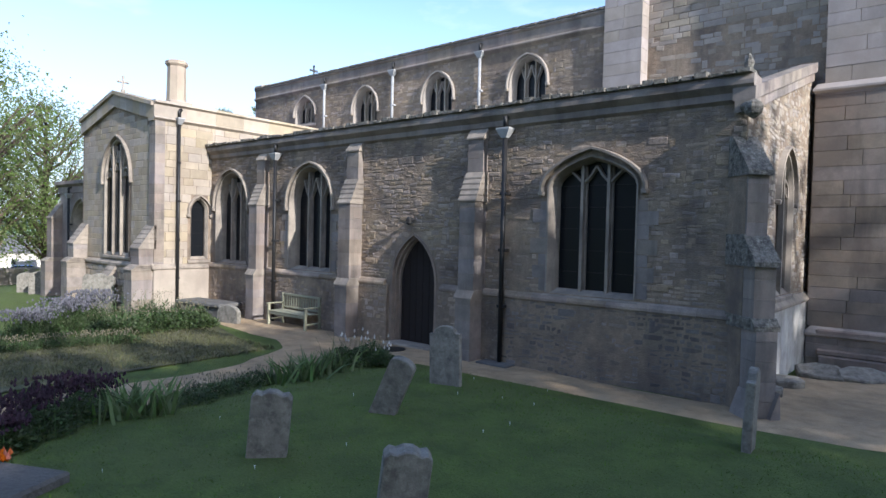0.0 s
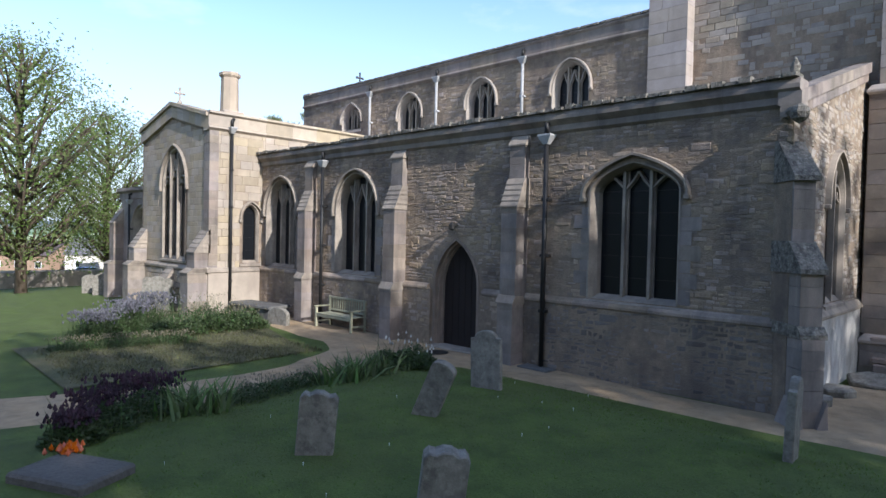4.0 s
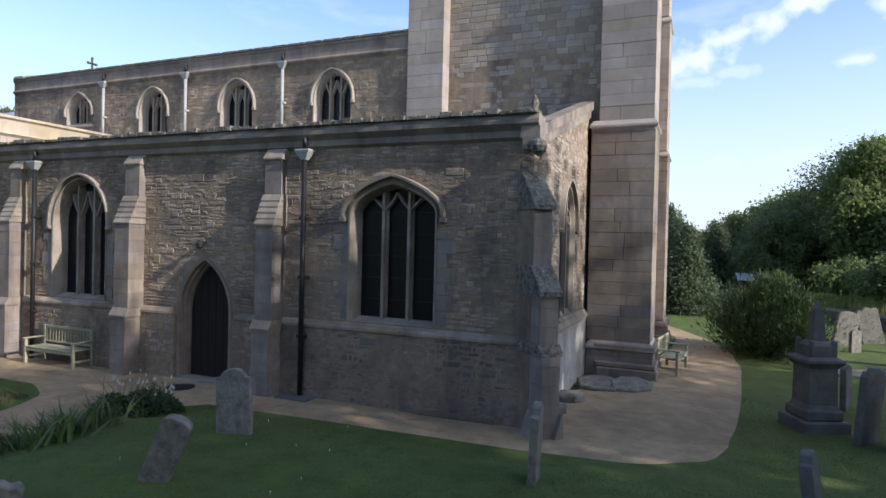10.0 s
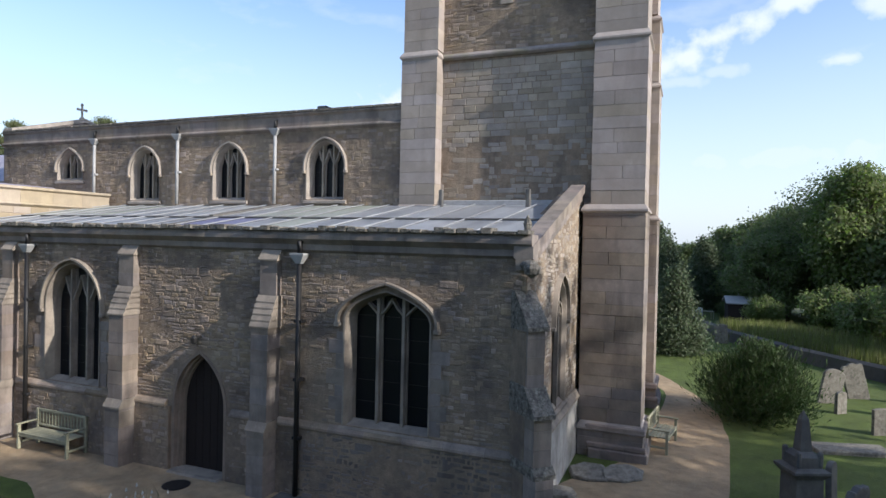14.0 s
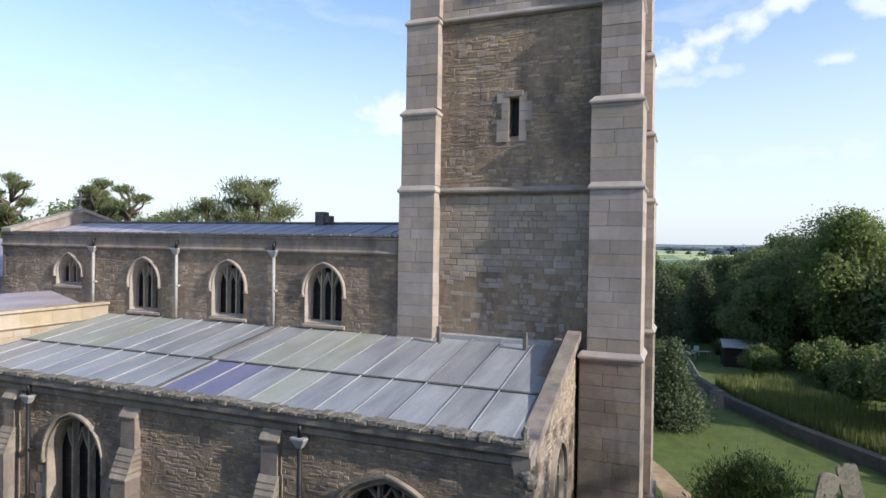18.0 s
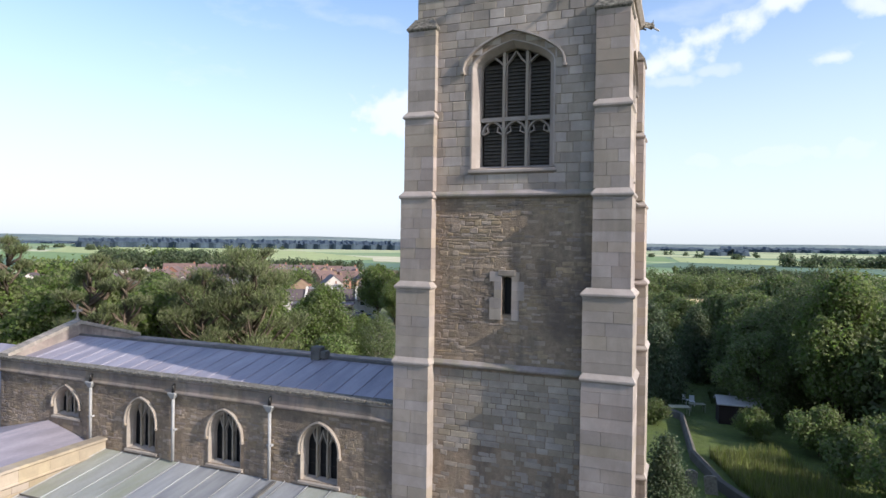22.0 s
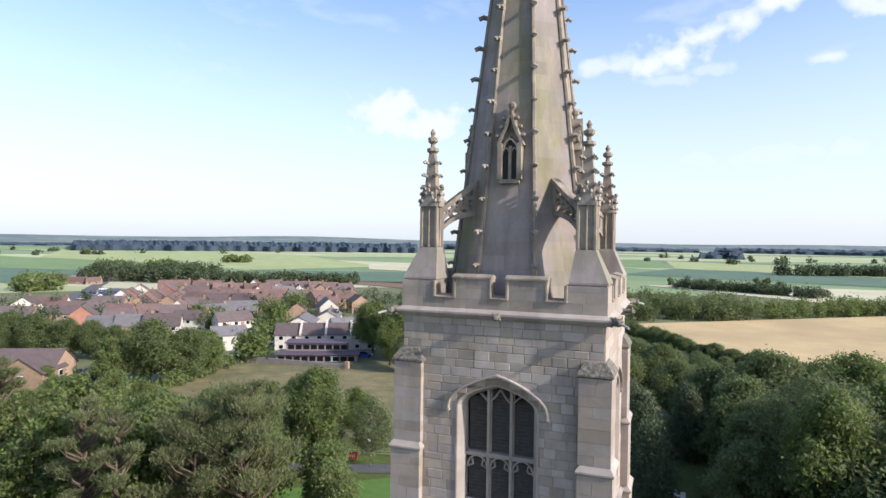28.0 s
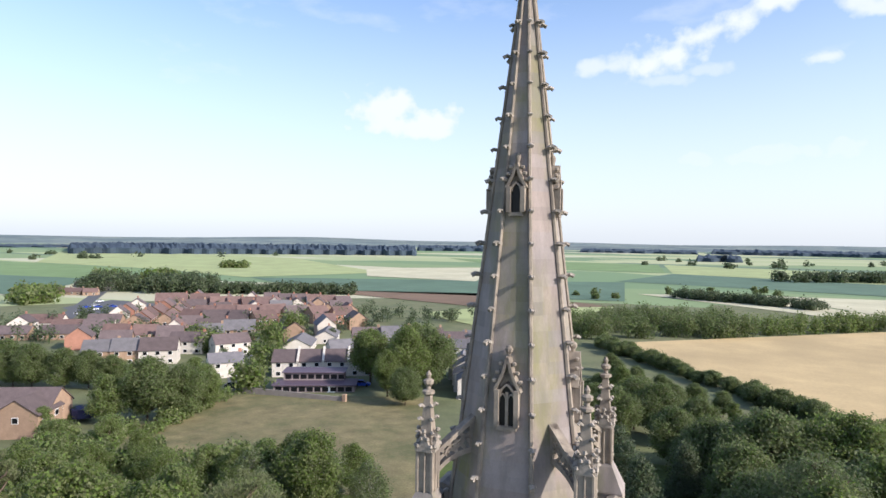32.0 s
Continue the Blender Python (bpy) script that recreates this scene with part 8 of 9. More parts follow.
# ---- churchyard ----
def headstone(x, y, w, h, t, turn, lean=(0, 0), style="round", material=None, label="weathered upright limestone headstone"):
    """A headstone; lean: degrees sideways and backwards."""
    s = new("headstone")
    z = gz(x, y)
    s.matrix_basis = Matrix.Translation((x, y, z)) @ Matrix.Rotation(radians(turn), 4, "Z") @ Matrix.Rotation(radians(lean[0]), 4, "Y") @ Matrix.Rotation(radians(lean[1]), 4, "X")
    tagged(s, label, "gravestone", "gravestones in the churchyard")
    if style == "round":
        top = [(w / 2 * math.cos(a_), h - w * 0.28 + w * 0.28 * math.sin(a_)) for a_ in [math.pi * k / 10 for k in range(11)]]
    elif style == "shoulder":
        top = [(w / 2, h * 0.86), (w * 0.36, h * 0.88), (w * 0.33, h * 0.93)] + [(w * 0.3 * math.cos(a_), h - w * 0.14 + w * 0.14 * math.sin(a_)) for a_ in [math.pi * k / 8 for k in range(9)]] + [(-w * 0.33, h * 0.93), (-w * 0.36, h * 0.88), (-w / 2, h * 0.86)]
    elif style == "wavy":
        top = [(w / 2, h * 0.9), (w * 0.4, h * 0.97), (w * 0.25, h * 0.95), (w * 0.1, h), (-w * 0.1, h), (-w * 0.25, h * 0.95), (-w * 0.4, h * 0.97), (-w / 2, h * 0.9)]
    else:
        top = [(w / 2, h * 0.95), (w * 0.2, h), (-w * 0.2, h), (-w / 2, h * 0.95)]
    poly = [(-w / 2, -0.35), (w / 2, -0.35)] + top
    a = Acc()
    k = len(poly)
    c = 0.015
    shr = lambda f: [(u * f, v if v < 0 else v * (1 - (1 - f) * 0.4)) for u, v in poly]  # noqa: E731
    rows = [(shr(0.96), -t / 2), (poly, -t / 2 + c), (poly, t / 2 - c), (shr(0.96), t / 2)]
    a.loft([[(u, d_, v) for u, v in ps] for ps, d_ in rows])
    part("stone", a, material or M_HEAD, s)
    return s


headstone(-6.5, 7.4, 0.56, 0.98, 0.11, 18, (-3, -3), "shoulder")
headstone(-5.95, 5.55, 0.36, 0.88, 0.14, 30, (24, 8), "round", label="leaning lichened limestone headstone")
headstone(-5.6, 3.55, 0.44, 0.76, 0.14, 52, (5, 6), "wavy", label="mottled grey limestone headstone")
headstone(-3.42, 3.55, 0.42, 0.68, 0.2, 52, (6, 5), "wavy", label="pale headstone with a weathered scrolled top")
headstone(-1.95, 8.0, 0.55, 1.02, 0.11, 101, (0, 2), "shoulder", M_HEAD, "narrow edge-on limestone headstone")
headstone(1.15, 7.7, 0.5, 0.95, 0.12, 78, (6, -8), "shoulder", M_HEAD_DARK, "dark leaning slate headstone")
headstone(2.35, 13.3, 0.72, 1.35, 0.13, 60, (0, 4), "wavy", M_HEAD_DARK, "tall dark slate headstone")
headstone(2.75, 13.1, 0.6, 1.25, 0.12, 60, (2, 5), "round", M_HEAD_DARK, "tall dark slate headstone")
headstone(2.35, 15.8, 0.45, 0.95, 0.12, 70, (3, -2), "round", M_HEAD_DARK, "dark narrow slate headstone")
for x, y, w, h, tn, le, stl in ((3.45, 26.2, 0.75, 1.25, 25, 12, "round"), (3.65, 24.7, 0.4, 0.75, 40, 0, "round"), (4.6, 27.6, 0.75, 1.35, 20, -14, "wavy"), (4.45, 22.6, 0.6, 0.8, 25, 0, "flat"), (5.6, 25.2, 0.7, 1.1, 20, 3, "round"),
                              (-1.5, 39.9, 0.7, 1.0, 5, 4, "round"), (-0.3, 39.1, 0.7, 1.1, 10, -6, "flat"), (6.3, 22.8, 0.65, 0.9, 20, 2, "round"), (7.2, 27.5, 0.7, 1.1, 15, -4, "wavy")):
    headstone(x, y, w, h, 0.13, tn, (le, 0), stl, M_HEAD, "grey leaning headstone in sunlit grass" if abs(le) > 5 else "grey upright headstone in sunlit grass")
headstone(-22.6, 7.0, 1.0, 1.35, 0.18, 55, (3, -3), "wavy", M_HEAD, "broad limestone headstone behind lavender")
headstone(-36.2, 7.9, 0.8, 1.0, 0.15, 70, (0, 0), "round", M_HEAD, "headstone on the sunlit lawn")
headstone(-34.4, 8.0, 0.8, 1.1, 0.15, 70, (2, 0), "round", M_HEAD, "headstone on the sunlit lawn")
headstone(-33.2, 8.4, 0.7, 0.9, 0.15, 70, (-2, 0), "flat", M_HEAD, "headstone on the sunlit lawn")
tb_ = thing("chest_tomb", "low dark chest tomb against the transept", "tomb", (-18.9, 9.2, gz(-18.9, 9.2)), 12)
part("slab", Acc().box((-1.1, -0.45, 0.38), (1.1, 0.45, 0.5), 0.03), M_HEAD_DARK, tb_)
part("body", Acc().box((-0.95, -0.36, -0.1), (0.95, 0.36, 0.38), 0.02), M_HEAD_DARK, tb_)
headstone(-16.9, 8.9, 0.85, 0.55, 0.16, 15, (0, 0), "round", M_HEAD, "low rounded headstone by the path")
ls = thing("ledger_stone", "flat grave slab in the grass", "grave slab", (3.3, 20.3, gz(3.3, 20.3)), 20)
part("slab", Acc().box((-1.0, -0.4, -0.05), (1.0, 0.4, 0.12), 0.03), M_HEAD, ls)
ls = thing("ledger_stone", "flat brown grave slab in the lawn", "grave slab", (-6.5, 1.25, gz(-6.5, 1.25)), 30)
part("slab", Acc().box((-0.5, -0.35, -0.05), (0.5, 0.35, 0.1), 0.03), M_WALLDARK, ls)

# obelisk monument
mo = thing("monument", "dark stone pedestal monument with a small obelisk", "monument", (1.62, 13.95, gz(1.6, 13.9)), 28)
mo.matrix_basis = mo.matrix_basis @ Matrix.Diagonal((0.86, 0.86, 1, 1))
sq = lambda h, z: [(-h, -h, z), (h, -h, z), (h, h, z), (-h, h, z)]  # noqa: E731
mo.matrix_basis = mo.matrix_basis @ Matrix.Diagonal((0.82, 0.82, 0.82, 1))
part("step", Acc().box((-0.62, -0.62, -0.1), (0.62, 0.62, 0.26), 0.03), M_HEAD_DARK, mo)
part("base", Acc().box((-0.5, -0.5, 0.26), (0.5, 0.5, 0.5), 0.04), M_HEAD_DARK, mo)
part("pedestal", Acc().loft([sq(0.42, 0.5), sq(0.38, 0.6), sq(0.37, 1.42), sq(0.44, 1.5)]), M_HEAD_DARK, mo)
part("cornice", Acc().loft([sq(0.44, 1.5), sq(0.5, 1.56), sq(0.5, 1.62), sq(0.36, 1.68)]), M_HEAD_DARK, mo)
cap = Acc().loft([sq(0.34, 1.68), sq(0.34, 1.92), sq(0.2, 2.02)])
for ox in (-1, 1):
    for oy in (-1, 1):
        cap.box((ox * 0.3 - 0.07, oy * 0.3 - 0.07, 1.68), (ox * 0.3 + 0.07, oy * 0.3 + 0.07, 2.06), 0.04)
part("acroterion_block", cap, M_HEAD_DARK, mo)
part("obelisk", Acc().loft([sq(0.17, 2.0), sq(0.1, 2.75), sq(0.01, 2.95)]), M_HEAD_DARK, mo)


def bench(x, y, turn, length, label):
    b = thing("bench", label, "bench", (x, y, gz(x, y) + 0.02), turn, "garden benches")
    L = length / 2
    for sx in (-1, 1):
        part("leg", Acc().box((sx * L - 0.035, -0.28, 0), (sx * L + 0.035, -0.21, 0.62), 0.008), M_TEAK, b)
        part("leg", Acc().box((sx * L - 0.035, 0.22, 0), (sx * L + 0.035, 0.29, 0.92), 0.008), M_TEAK, b)
        part("arm", Acc().box((sx * L - 0.045, -0.32, 0.61), (sx * L + 0.045, 0.24, 0.65), 0.012), M_TEAK, b)
        part("stretcher", Acc().box((sx * L - 0.025, -0.22, 0.14), (sx * L + 0.025, 0.23, 0.19), 0.006), M_TEAK, b)
    for k in range(6):
        y0 = -0.28 + k * 0.088
        part("seat_slat", Acc().box((-L + 0.03, y0, 0.41), (L - 0.03, y0 + 0.07, 0.435), 0.006), M_TEAK, b)
    part("apron", Acc().box((-L + 0.03, -0.27, 0.33), (L - 0.03, -0.245, 0.41), 0.006), M_TEAK, b)
    part("top_rail", Acc().box((-L + 0.03, 0.235, 0.85), (L - 0.03, 0.275, 0.92), 0.008), M_TEAK, b)
    part("lower_rail", Acc().box((-L + 0.03, 0.235, 0.48), (L - 0.03, 0.275, 0.53), 0.008), M_TEAK, b)
    n = int(length / 0.11)
    for k in range(n):
        u = -L + 0.08 + (length - 0.16) * k / (n - 1)
        part("back_slat", Acc().box((u - 0.022, 0.247, 0.53), (u + 0.022, 0.263, 0.85), 0.004), M_TEAK, b)
    return b


bench(-15.05, 9.95, 3.6, 1.75, "weathered teak garden bench against the aisle wall")
bench(-1.35, 18.1, 86, 1.4, "weathered teak bench against the tower")

# loose slabs against the tower foot
rng = random.Random(400)
for x, y, sx, sy, tn, ti in ((-2.62, 14.9, 0.5, 0.36, 20, 18), (-1.95, 15.2, 0.56, 0.36, 40, 20), (-2.95, 13.4, 0.34, 0.26, 5, 6), (-2.95, 12.3, 0.3, 0.22, 50, 4)):
    s = new("stone_slab")
    s.matrix_basis = Matrix.Translation((x, y, gz(x, y) + 0.09)) @ Matrix.Rotation(radians(tn), 4, "Z") @ Matrix.Rotation(radians(ti), 4, "X")
    tagged(s, "loose worn stone slab on the gravel", "stone slab", "loose slabs")
    a = Acc()
    pts = [(sx * math.cos(q) * rng.uniform(0.85, 1.1), sy * math.sin(q) * rng.uniform(0.85, 1.1)) for q in [2 * math.pi * k / 7 for k in range(7)]]
    a.loft([[(u * 0.95, v * 0.95, -0.12) for u, v in pts], [(u, v, -0.04) for u, v in pts], [(u, v, 0.06) for u, v in pts], [(u * 0.92, v * 0.92, 0.09) for u, v in pts]])
    part("slab", a, M_HEAD, s)


# churchyard wall
def low_wall(pts, h, label, t=0.4, stone=None):
    w = thing("churchyard_wall", label, "wall")
    for (x0, y0), (x1, y1) in zip(pts, pts[1:]):
        n = max(1, int(math.hypot(x1 - x0, y1 - y0) / 2.0))
        for i in range(n):
            a_, b_ = (x0 + (x1 - x0) * i / n, y0 + (y1 - y0) * i / n), (x0 + (x1 - x0) * (i + 1) / n, y0 + (y1 - y0) * (i + 1) / n)
            wy = Vector((b_[0] - a_[0], b_[1] - a_[1], 0)).normalized()
            sd = Vector((-wy.y, wy.x, 0)) * t / 2
            rows = []
            for (px, py) in (a_, b_):
                z = gz(px, py)
                rows.append([(px - sd.x, py - sd.y, z - 0.2), (px + sd.x, py + sd.y, z - 0.2), (px + sd.x * 0.9, py + sd.y * 0.9, z + h - 0.12), (px, py, z + h), (px - sd.x * 0.9, py - sd.y * 0.9, z + h - 0.12)])
            part("wall_section", Acc().loft(rows), stone or M_WALLDARK, w)
    return w


low_wall([(-6, 62), (-3.2, 58), (-1.6, 45), (0.2, 40), (3.1, 35.4), (6.2, 31.5), (10, 28), (16, 25), (26, 22)], 0.7, "dark rubble boundary wall of the churchyard")
low_wall([(-150, 30), (-60, 14), (-52, -10)], 1.4, "pale boundary wall at the far end of the yard", 0.4, M_PALE_RUBBLE)
# tall seeding grass beyond the wall
tg = Acc()
rng = random.Random(410)
for _ in range(15000):
    t_ = rng.random()
    k = rng.choice(((-1.0, 46, 0.8, 40.5), (0.8, 40.5, 3.6, 36), (3.6, 36, 6.8, 32.2), (6.8, 32.2, 11, 29), (11, 29, 17, 26)))
    x, y = k[0] + (k[2] - k[0]) * t_, k[1] + (k[3] - k[1]) * t_
    o = rng.random() ** 1.4 * 6
    x, y = x + 0.4 + o * 0.72, y + 0.3 + o * 0.7
    h = rng.uniform(0.5, 1.1)
    z, an = gz(x, y), rng.uniform(0, 6.28)
    dx, dy = 0.035 * math.cos(an), 0.035 * math.sin(an)
    lx, ly = rng.uniform(-0.2, 0.2), rng.uniform(-0.2, 0.2)
    tg.add([(x - dx, y - dy, z), (x + dx, y + dy, z), (x + lx, y + ly, z + h)], [(0, 1, 2)])
tagged(part("tall_grass", tg, leafy("seeding_grass", (0.17, 0.19, 0.055), 0.35), None, fix=False), "tall seeding grass and nettles beyond the wall", "grass", kind="stuff")

# allotment garden beyond
sh = thing("shed", "low garden shed with a pale felt roof", "shed", (1.2, 60, gz(1.2, 60)), 8)
part("wall", Acc().box((-1.6, -1.1, -0.1), (1.6, 1.1, 1.8), 0.02), M_OAK, sh)
part("roof", Acc().prism([(-1.3, 1.75), (0, 2.25), (1.3, 1.75), (1.3, 1.85), (0, 2.37), (-1.3, 1.85)], lambda u, dd, v: (dd, u, v), -1.8, 1.8), M_PALE_LEAD, sh)
for x, y, s in ((-3.6, 60.5, 1.0), (-2.2, 63.0, 0.8)):
    gt = thing("garden_table", "pale garden table with folded cover", "table", (x, y, gz(x, y)), 20)
    part("tabletop", Acc().box((-0.9 * s, -0.5 * s, 0.7), (0.9 * s, 0.5 * s, 0.76), 0.02), M_TEAK, gt)
    for ox in (-0.8, 0.8):
        for oy in (-0.4, 0.4):
            part("leg", Acc().box((ox * s - 0.04, oy * s - 0.04, -0.05), (ox * s + 0.04, oy * s + 0.04, 0.7), 0.01), M_TEAK, gt)
for x, y in ((-3.4, 66.5), (-2.8, 66.0), (-4.2, 67.0)):
    gc_ = thing("garden_chair", "white plastic garden chair outdoors", "chair", (x, y, gz(x, y)), rng.uniform(0, 180), "garden chairs")
    part("seat", Acc().box((-0.25, -0.25, 0.4), (0.25, 0.25, 0.45), 0.02), M_UPVC, gc_)
    part("backrest", Acc().box((-0.25, 0.22, 0.45), (0.25, 0.27, 0.95), 0.02), M_UPVC, gc_)
    for ox in (-0.22, 0.22):
        for oy in (-0.22, 0.22):
            part("leg", Acc().box((ox - 0.02, oy - 0.02, -0.02), (ox + 0.02, oy + 0.02, 0.42)), M_UPVC, gc_)
pk = thing("washing_pole", "tall slim timber garden pole", "pole", (0.6, 68, gz(0.6, 68)))
part("pole", Acc().tube([(0, 0, -0.2), (0, 0, 3.2)], 0.06, 6), M_PALE_LEAD, pk)

# garden beds
M_STEM = leafy("bed_leaves", (0.07, 0.1, 0.04))
M_IRIS = leafy("iris_leaves", (0.115, 0.165, 0.06))
M_LAV = leafy("lavender_spikes", (0.155, 0.15, 0.17), 0.25, 0.02)
M_PURP = leafy("purple_flowers", (0.055, 0.03, 0.045), 0.3, 0.02)
M_SEED = leafy("dry_seed_heads", (0.2, 0.175, 0.12), 0.3, 0.01)


def tuft(a, rng, x, y, r, h, n, w=0.015, lean=0.35, z0=None):
    """Blades fanning from a root."""
    for _ in range(n):
        px, py = x + rng.gauss(0, r * 0.45), y + rng.gauss(0, r * 0.45)
        z = gz(px, py)
        hh = h * rng.uniform(0.55, 1.15)
        an = rng.uniform(0, 6.28)
        dx, dy = w * math.cos(an), w * math.sin(an)
        ox, oy = rng.gauss(0, lean) * hh, rng.gauss(0, lean) * hh
        a.add([(px - dx, py - dy, z), (px + dx, py + dy, z), (px + dx * 0.8 + ox * 0.4, py + dy * 0.8 + oy * 0.4, z + hh * 0.6), (px - dx * 0.8 + ox * 0.4, py - dy * 0.8 + oy * 0.4, z + hh * 0.6), (px + ox, py + oy, z + hh)], [(0, 1, 2, 3), (3, 2, 4)])


def heads(a, rng, x, y, r, h, n, s):
    """Small flower heads standing among the blades."""
    for _ in range(n):
        px, py = x + rng.gauss(0, r * 0.45), y + rng.gauss(0, r * 0.45)
        z = gz(px, py) + h * rng.uniform(0.75, 1.15)
        a.add([(px + s, py, z), (px, py + s, z), (px - s, py, z), (px, py - s, z), (px, py, z + s * 2.2), (px, py, z - s)], [(0, 1, 4), (1, 2, 4), (2, 3, 4), (3, 0, 4), (1, 0, 5), (2, 1, 5), (3, 2, 5), (0, 3, 5)])


def clump(name, label, category, x, y, r, h, n, leaf, flower=None, nf=0, fs=0.02, w=0.015, lean=0.35, group="bed plants"):
    rng_ = random.Random(int(abs(x * 91 + y * 57) * 10))
    p = thing(name, label, category, group=group)
    a = Acc()
    tuft(a, rng_, x, y, r, h, n, w, lean)
    part("leaves", a, leaf, p, fix=False)
    if flower:
        f = Acc()
        heads(f, rng_, x, y, r, h, nf, fs)
        part("flower_head", f, flower, p, fix=False)["kind"] = "stuff"
    return p


def mound(label, x, y, r, h, n, leaf, size=0.05, flower=None, nf=0, fs=0.014, name="perennial", stalks=0):
    """A leafy border plant: small leaves through a dome, a few stalks and flower heads standing above it."""
    rng_ = random.Random(int(abs(x * 83 + y * 61) * 10))
    p = thing(name, label, "plant", group="bed plants")
    acc = Acc()
    for _ in range(n):
        an, rr = rng_.uniform(0, 6.283), r * math.sqrt(rng_.random())
        px, py = x + rr * math.cos(an), y + rr * math.sin(an)
        lift = (1 - (rr / r) ** 2) ** 0.5 * h * (0.75 + 0.5 * noise.noise((px * 3, py * 3, 2.0)))
        c = Vector((px, py, gz(px, py) + lift * rng_.random() ** 0.45))
        out = Vector((math.cos(an) * 0.6 + rng_.gauss(0, 0.5), math.sin(an) * 0.6 + rng_.gauss(0, 0.5), rng_.uniform(-0.1, 0.9))).normalized()
        side = out.cross(Vector((rng_.gauss(0, 0.4), rng_.gauss(0, 0.4), 1))).normalized()
        z_ = size * rng_.uniform(0.6, 1.4)
        acc.add([c, c + out * z_ * 0.5 + side * z_ * 0.3, c + out * z_, c + out * z_ * 0.5 - side * z_ * 0.3], [(0, 1, 2, 3)])
    if stalks:
        tuft(acc, rng_, x, y, r, h * 1.35, stalks, 0.006, 0.3)
    part("leaves", acc, leaf, p, fix=False)
    if flower:
        f = Acc()
        heads(f, rng_, x, y, r * 0.9, h * 1.15, nf, fs)
        part("flower_head", f, flower, p, fix=False)["kind"] = "stuff"
    return p


M_WHITE_PETAL = leafy("white_petals", (0.6, 0.58, 0.52), 0.1, 0.01)
for x, y, r_, h_ in ((-8.2, 1.85, 0.5, 0.42), (-8.65, 2.35, 0.55, 0.5), (-9.25, 2.9, 0.42, 0.4), (-7.75, 1.5, 0.35, 0.3)):
    mound("dark purple flowering border plant", x, y, r_, h_, 1500, M_STEM, 0.055, M_PURP, 260, 0.022, stalks=50)
for x, y in ((-8.2, 2.95), (-8.05, 3.35), (-8.45, 3.2), (-8.9, 5.85), (-9.0, 6.4), (-9.05, 6.95), (-8.75, 6.2)):
    clump("iris", "clump of sword-shaped iris leaves", "plant", x, y, 0.3, 0.48, 44, M_IRIS, w=0.026, lean=0.5)
for x, y, r_, h_ in ((-8.55, 3.95, 0.42, 0.24), (-8.85, 4.5, 0.45, 0.28), (-9.15, 5.1, 0.4, 0.22), (-9.35, 5.6, 0.4, 0.24), (-9.35, 6.6, 0.32, 0.24), (-9.5, 7.3, 0.35, 0.3)):
    mound("low green border plant with dry seed heads", x, y, r_, h_, 900, M_STEM, 0.05, M_SEED, 40, 0.012, stalks=40)
for x, y, r_, h_ in ((-9.75, 7.75, 0.42, 0.5), (-9.3, 8.05, 0.5, 0.55), (-9.65, 8.25, 0.4, 0.42), (-8.9, 7.95, 0.42, 0.38)):
    mound("leafy green bush beside the door path", x, y, r_, h_, 1900, M_STEM, 0.06, M_WHITE_PETAL, 7, 0.028, stalks=16)
clump("marigold", "small bunch of orange flowers by the grave slab", "flowers", -7.05, 1.3, 0.16, 0.14, 60, M_STEM, leafy("orange_petals", (0.55, 0.12, 0.02), 0.2, 0.01), 45, 0.028)
for x, y, r_, h_ in ((-17.3, 3.9, 0.7, 0.55), (-17.6, 4.8, 0.75, 0.7), (-18.5, 5.6, 0.8, 0.8)):
    mound("tall pale lavender bush", x, y, r_, h_, 1300, M_STEM, 0.07, M_LAV, 420, 0.026, "lavender", 260)
for x, y, r_, h_ in ((-16.6, 5.7, 0.8, 0.55), (-17.0, 6.7, 0.9, 0.62), (-16.9, 7.7, 0.8, 0.5), (-18.0, 7.0, 1.0, 0.75), (-18.2, 8.2, 0.7, 0.5)):
    mound("green mounded border shrub", x, y, r_, h_, 2000, M_STEM, 0.08, M_SEED, 50, 0.018, stalks=50)
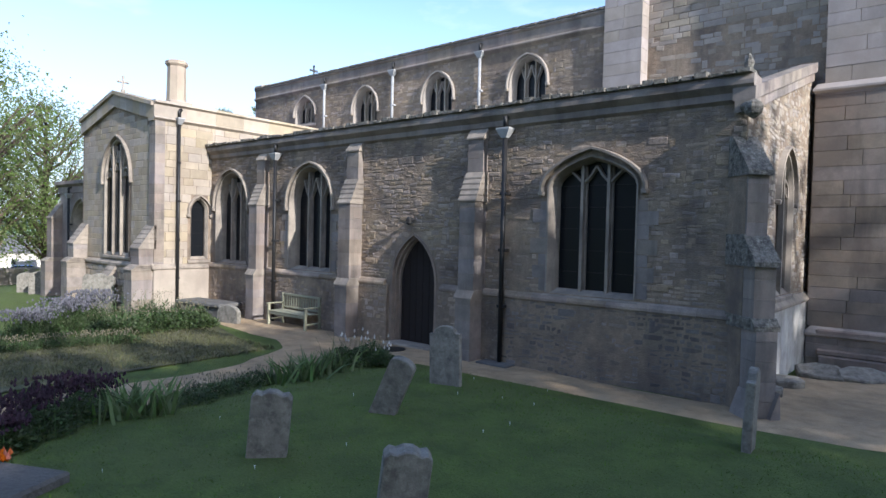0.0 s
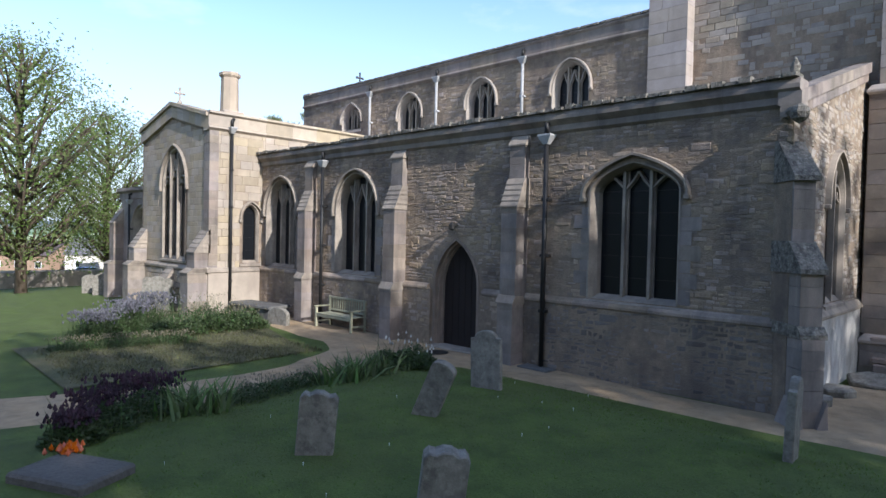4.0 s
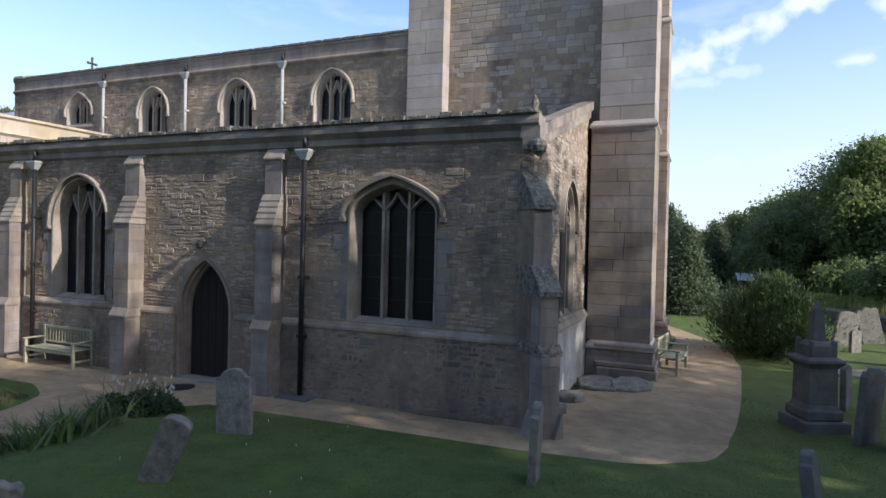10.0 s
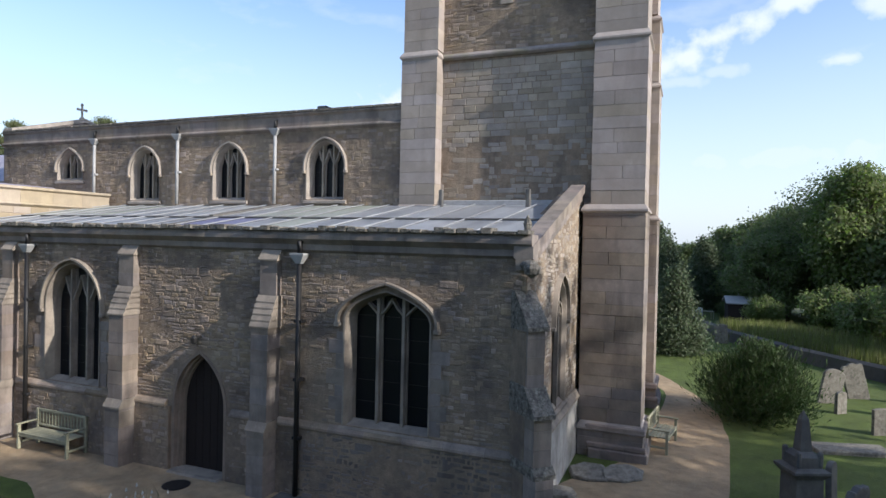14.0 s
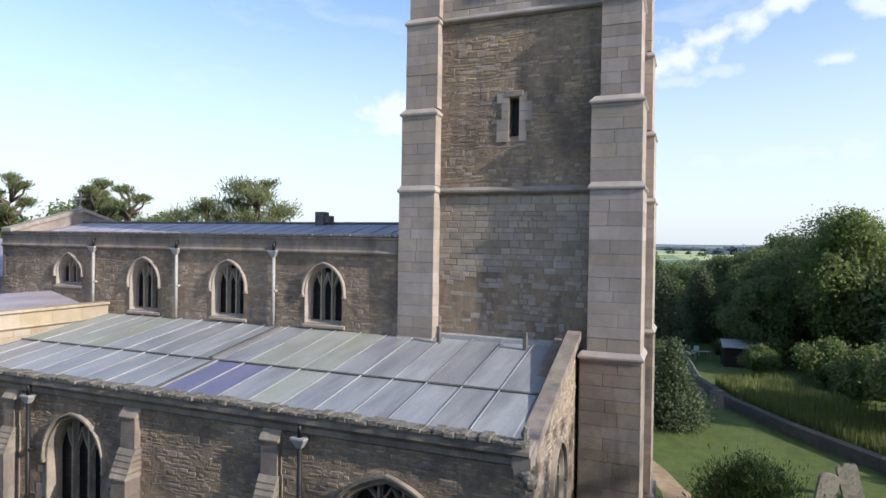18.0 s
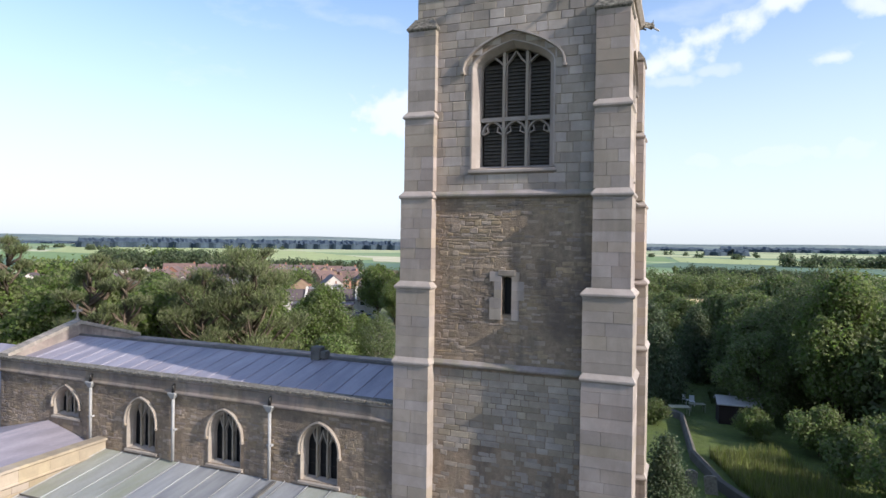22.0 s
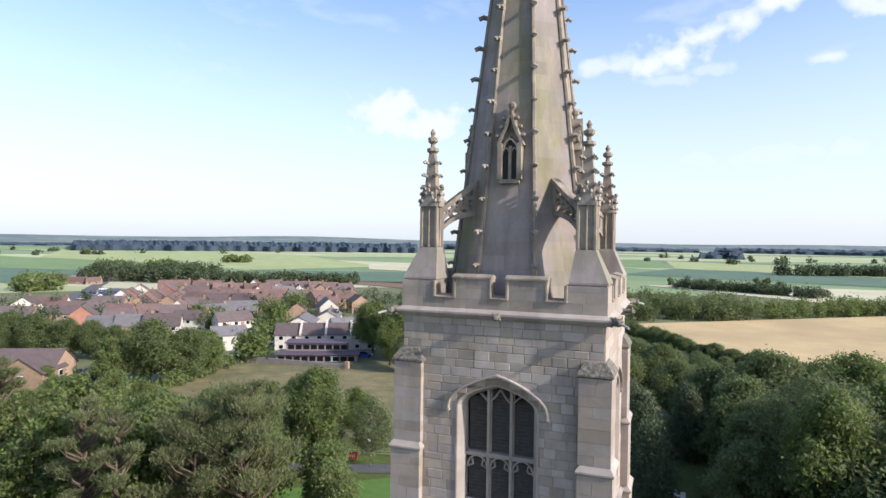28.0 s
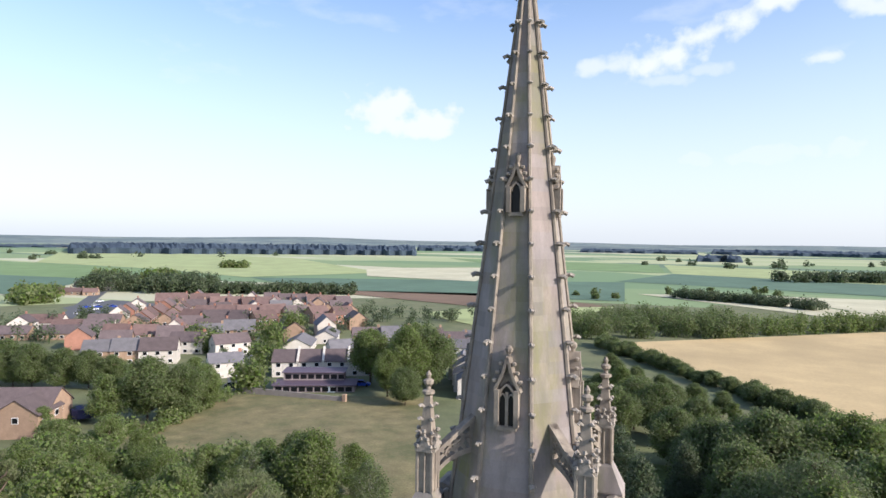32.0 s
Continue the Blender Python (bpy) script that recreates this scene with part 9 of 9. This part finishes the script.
for k in range(7):
    mound("pale seeding lavender edging", -15.9 + 0.1 * k, 2.9 + 0.42 * k, 0.34, 0.26, 420, M_STEM, 0.05, M_SEED, 60, 0.014, "lavender", 70)
field("flower_bed", [(-16.8, 2.0), (-11.9, 2.2), (-12.5, 7.4), (-16.4, 8.3)], mat("rough_bed", (0.105, 0.1, 0.048), 0.95, 0.34, 2, 26, 0.9, 0.04, second=(0.06, 0.078, 0.03), second_scale=0.8, second_amt=0.8, third=(0.17, 0.135, 0.085), third_scale=1.3, third_amt=0.55), "rough dry lawn between the borders", 0.03, category="lawn")
rough = Acc()
rng = random.Random(420)
for _ in range(9000):
    tuft(rough, rng, rng.uniform(-16.4, -12.3), rng.uniform(2.4, 7.8), 0.1, 0.09, 1, 0.009)
tagged(part("seedlings", rough, leafy("weeds", (0.105, 0.105, 0.05), 0.3, 0.02), None, fix=False), "mixed seedlings and weeds in the rough bed", "plants", kind="stuff")
mn = thing("manhole_cover", "dark iron drain cover in the gravel", "drain cover", (-10.6, 9.9, gz(-10.6, 9.9) + 0.02))
part("lid", Acc().lathe([(0.3, -0.03), (0.3, 0.015), (0.26, 0.02)], 0, 0, 14), M_IRON, mn)
car(-66, 14.5, 80, 2)
# pale house and greenery at the far end of the yard
house(-120, 28, 9, 8, 3.2, 5.6, 60, "g", "w", True, "", "house", "pale cottage with a dark roof beyond the yard")
house(-132, 20, 12, 8, 3.2, 5.4, 40, "b", "b", True, "", "house", "long low cottage beyond the yard")

# daisies in the lawn
dz = Acc()
rng = random.Random(430)
for _ in range(45):
    x, y = rng.uniform(-8, 5), rng.uniform(2, 9.4)
    if on_path(x, y):
        continue
    z, r_ = gz(x, y) + 0.05, rng.uniform(0.006, 0.01)
    dz.add([(x + r_ * math.cos(q), y + r_ * math.sin(q), z) for q in (0, 1.05, 2.09, 3.14, 4.19, 5.24)] + [(x, y, z - 0.05)], [(0, 1, 2, 3, 4, 5), (0, 6, 3)])
tagged(part("daisy", dz, M_UPVC, None, fix=False), "small white daisies scattered in the mown lawn", "flowers", kind="stuff")
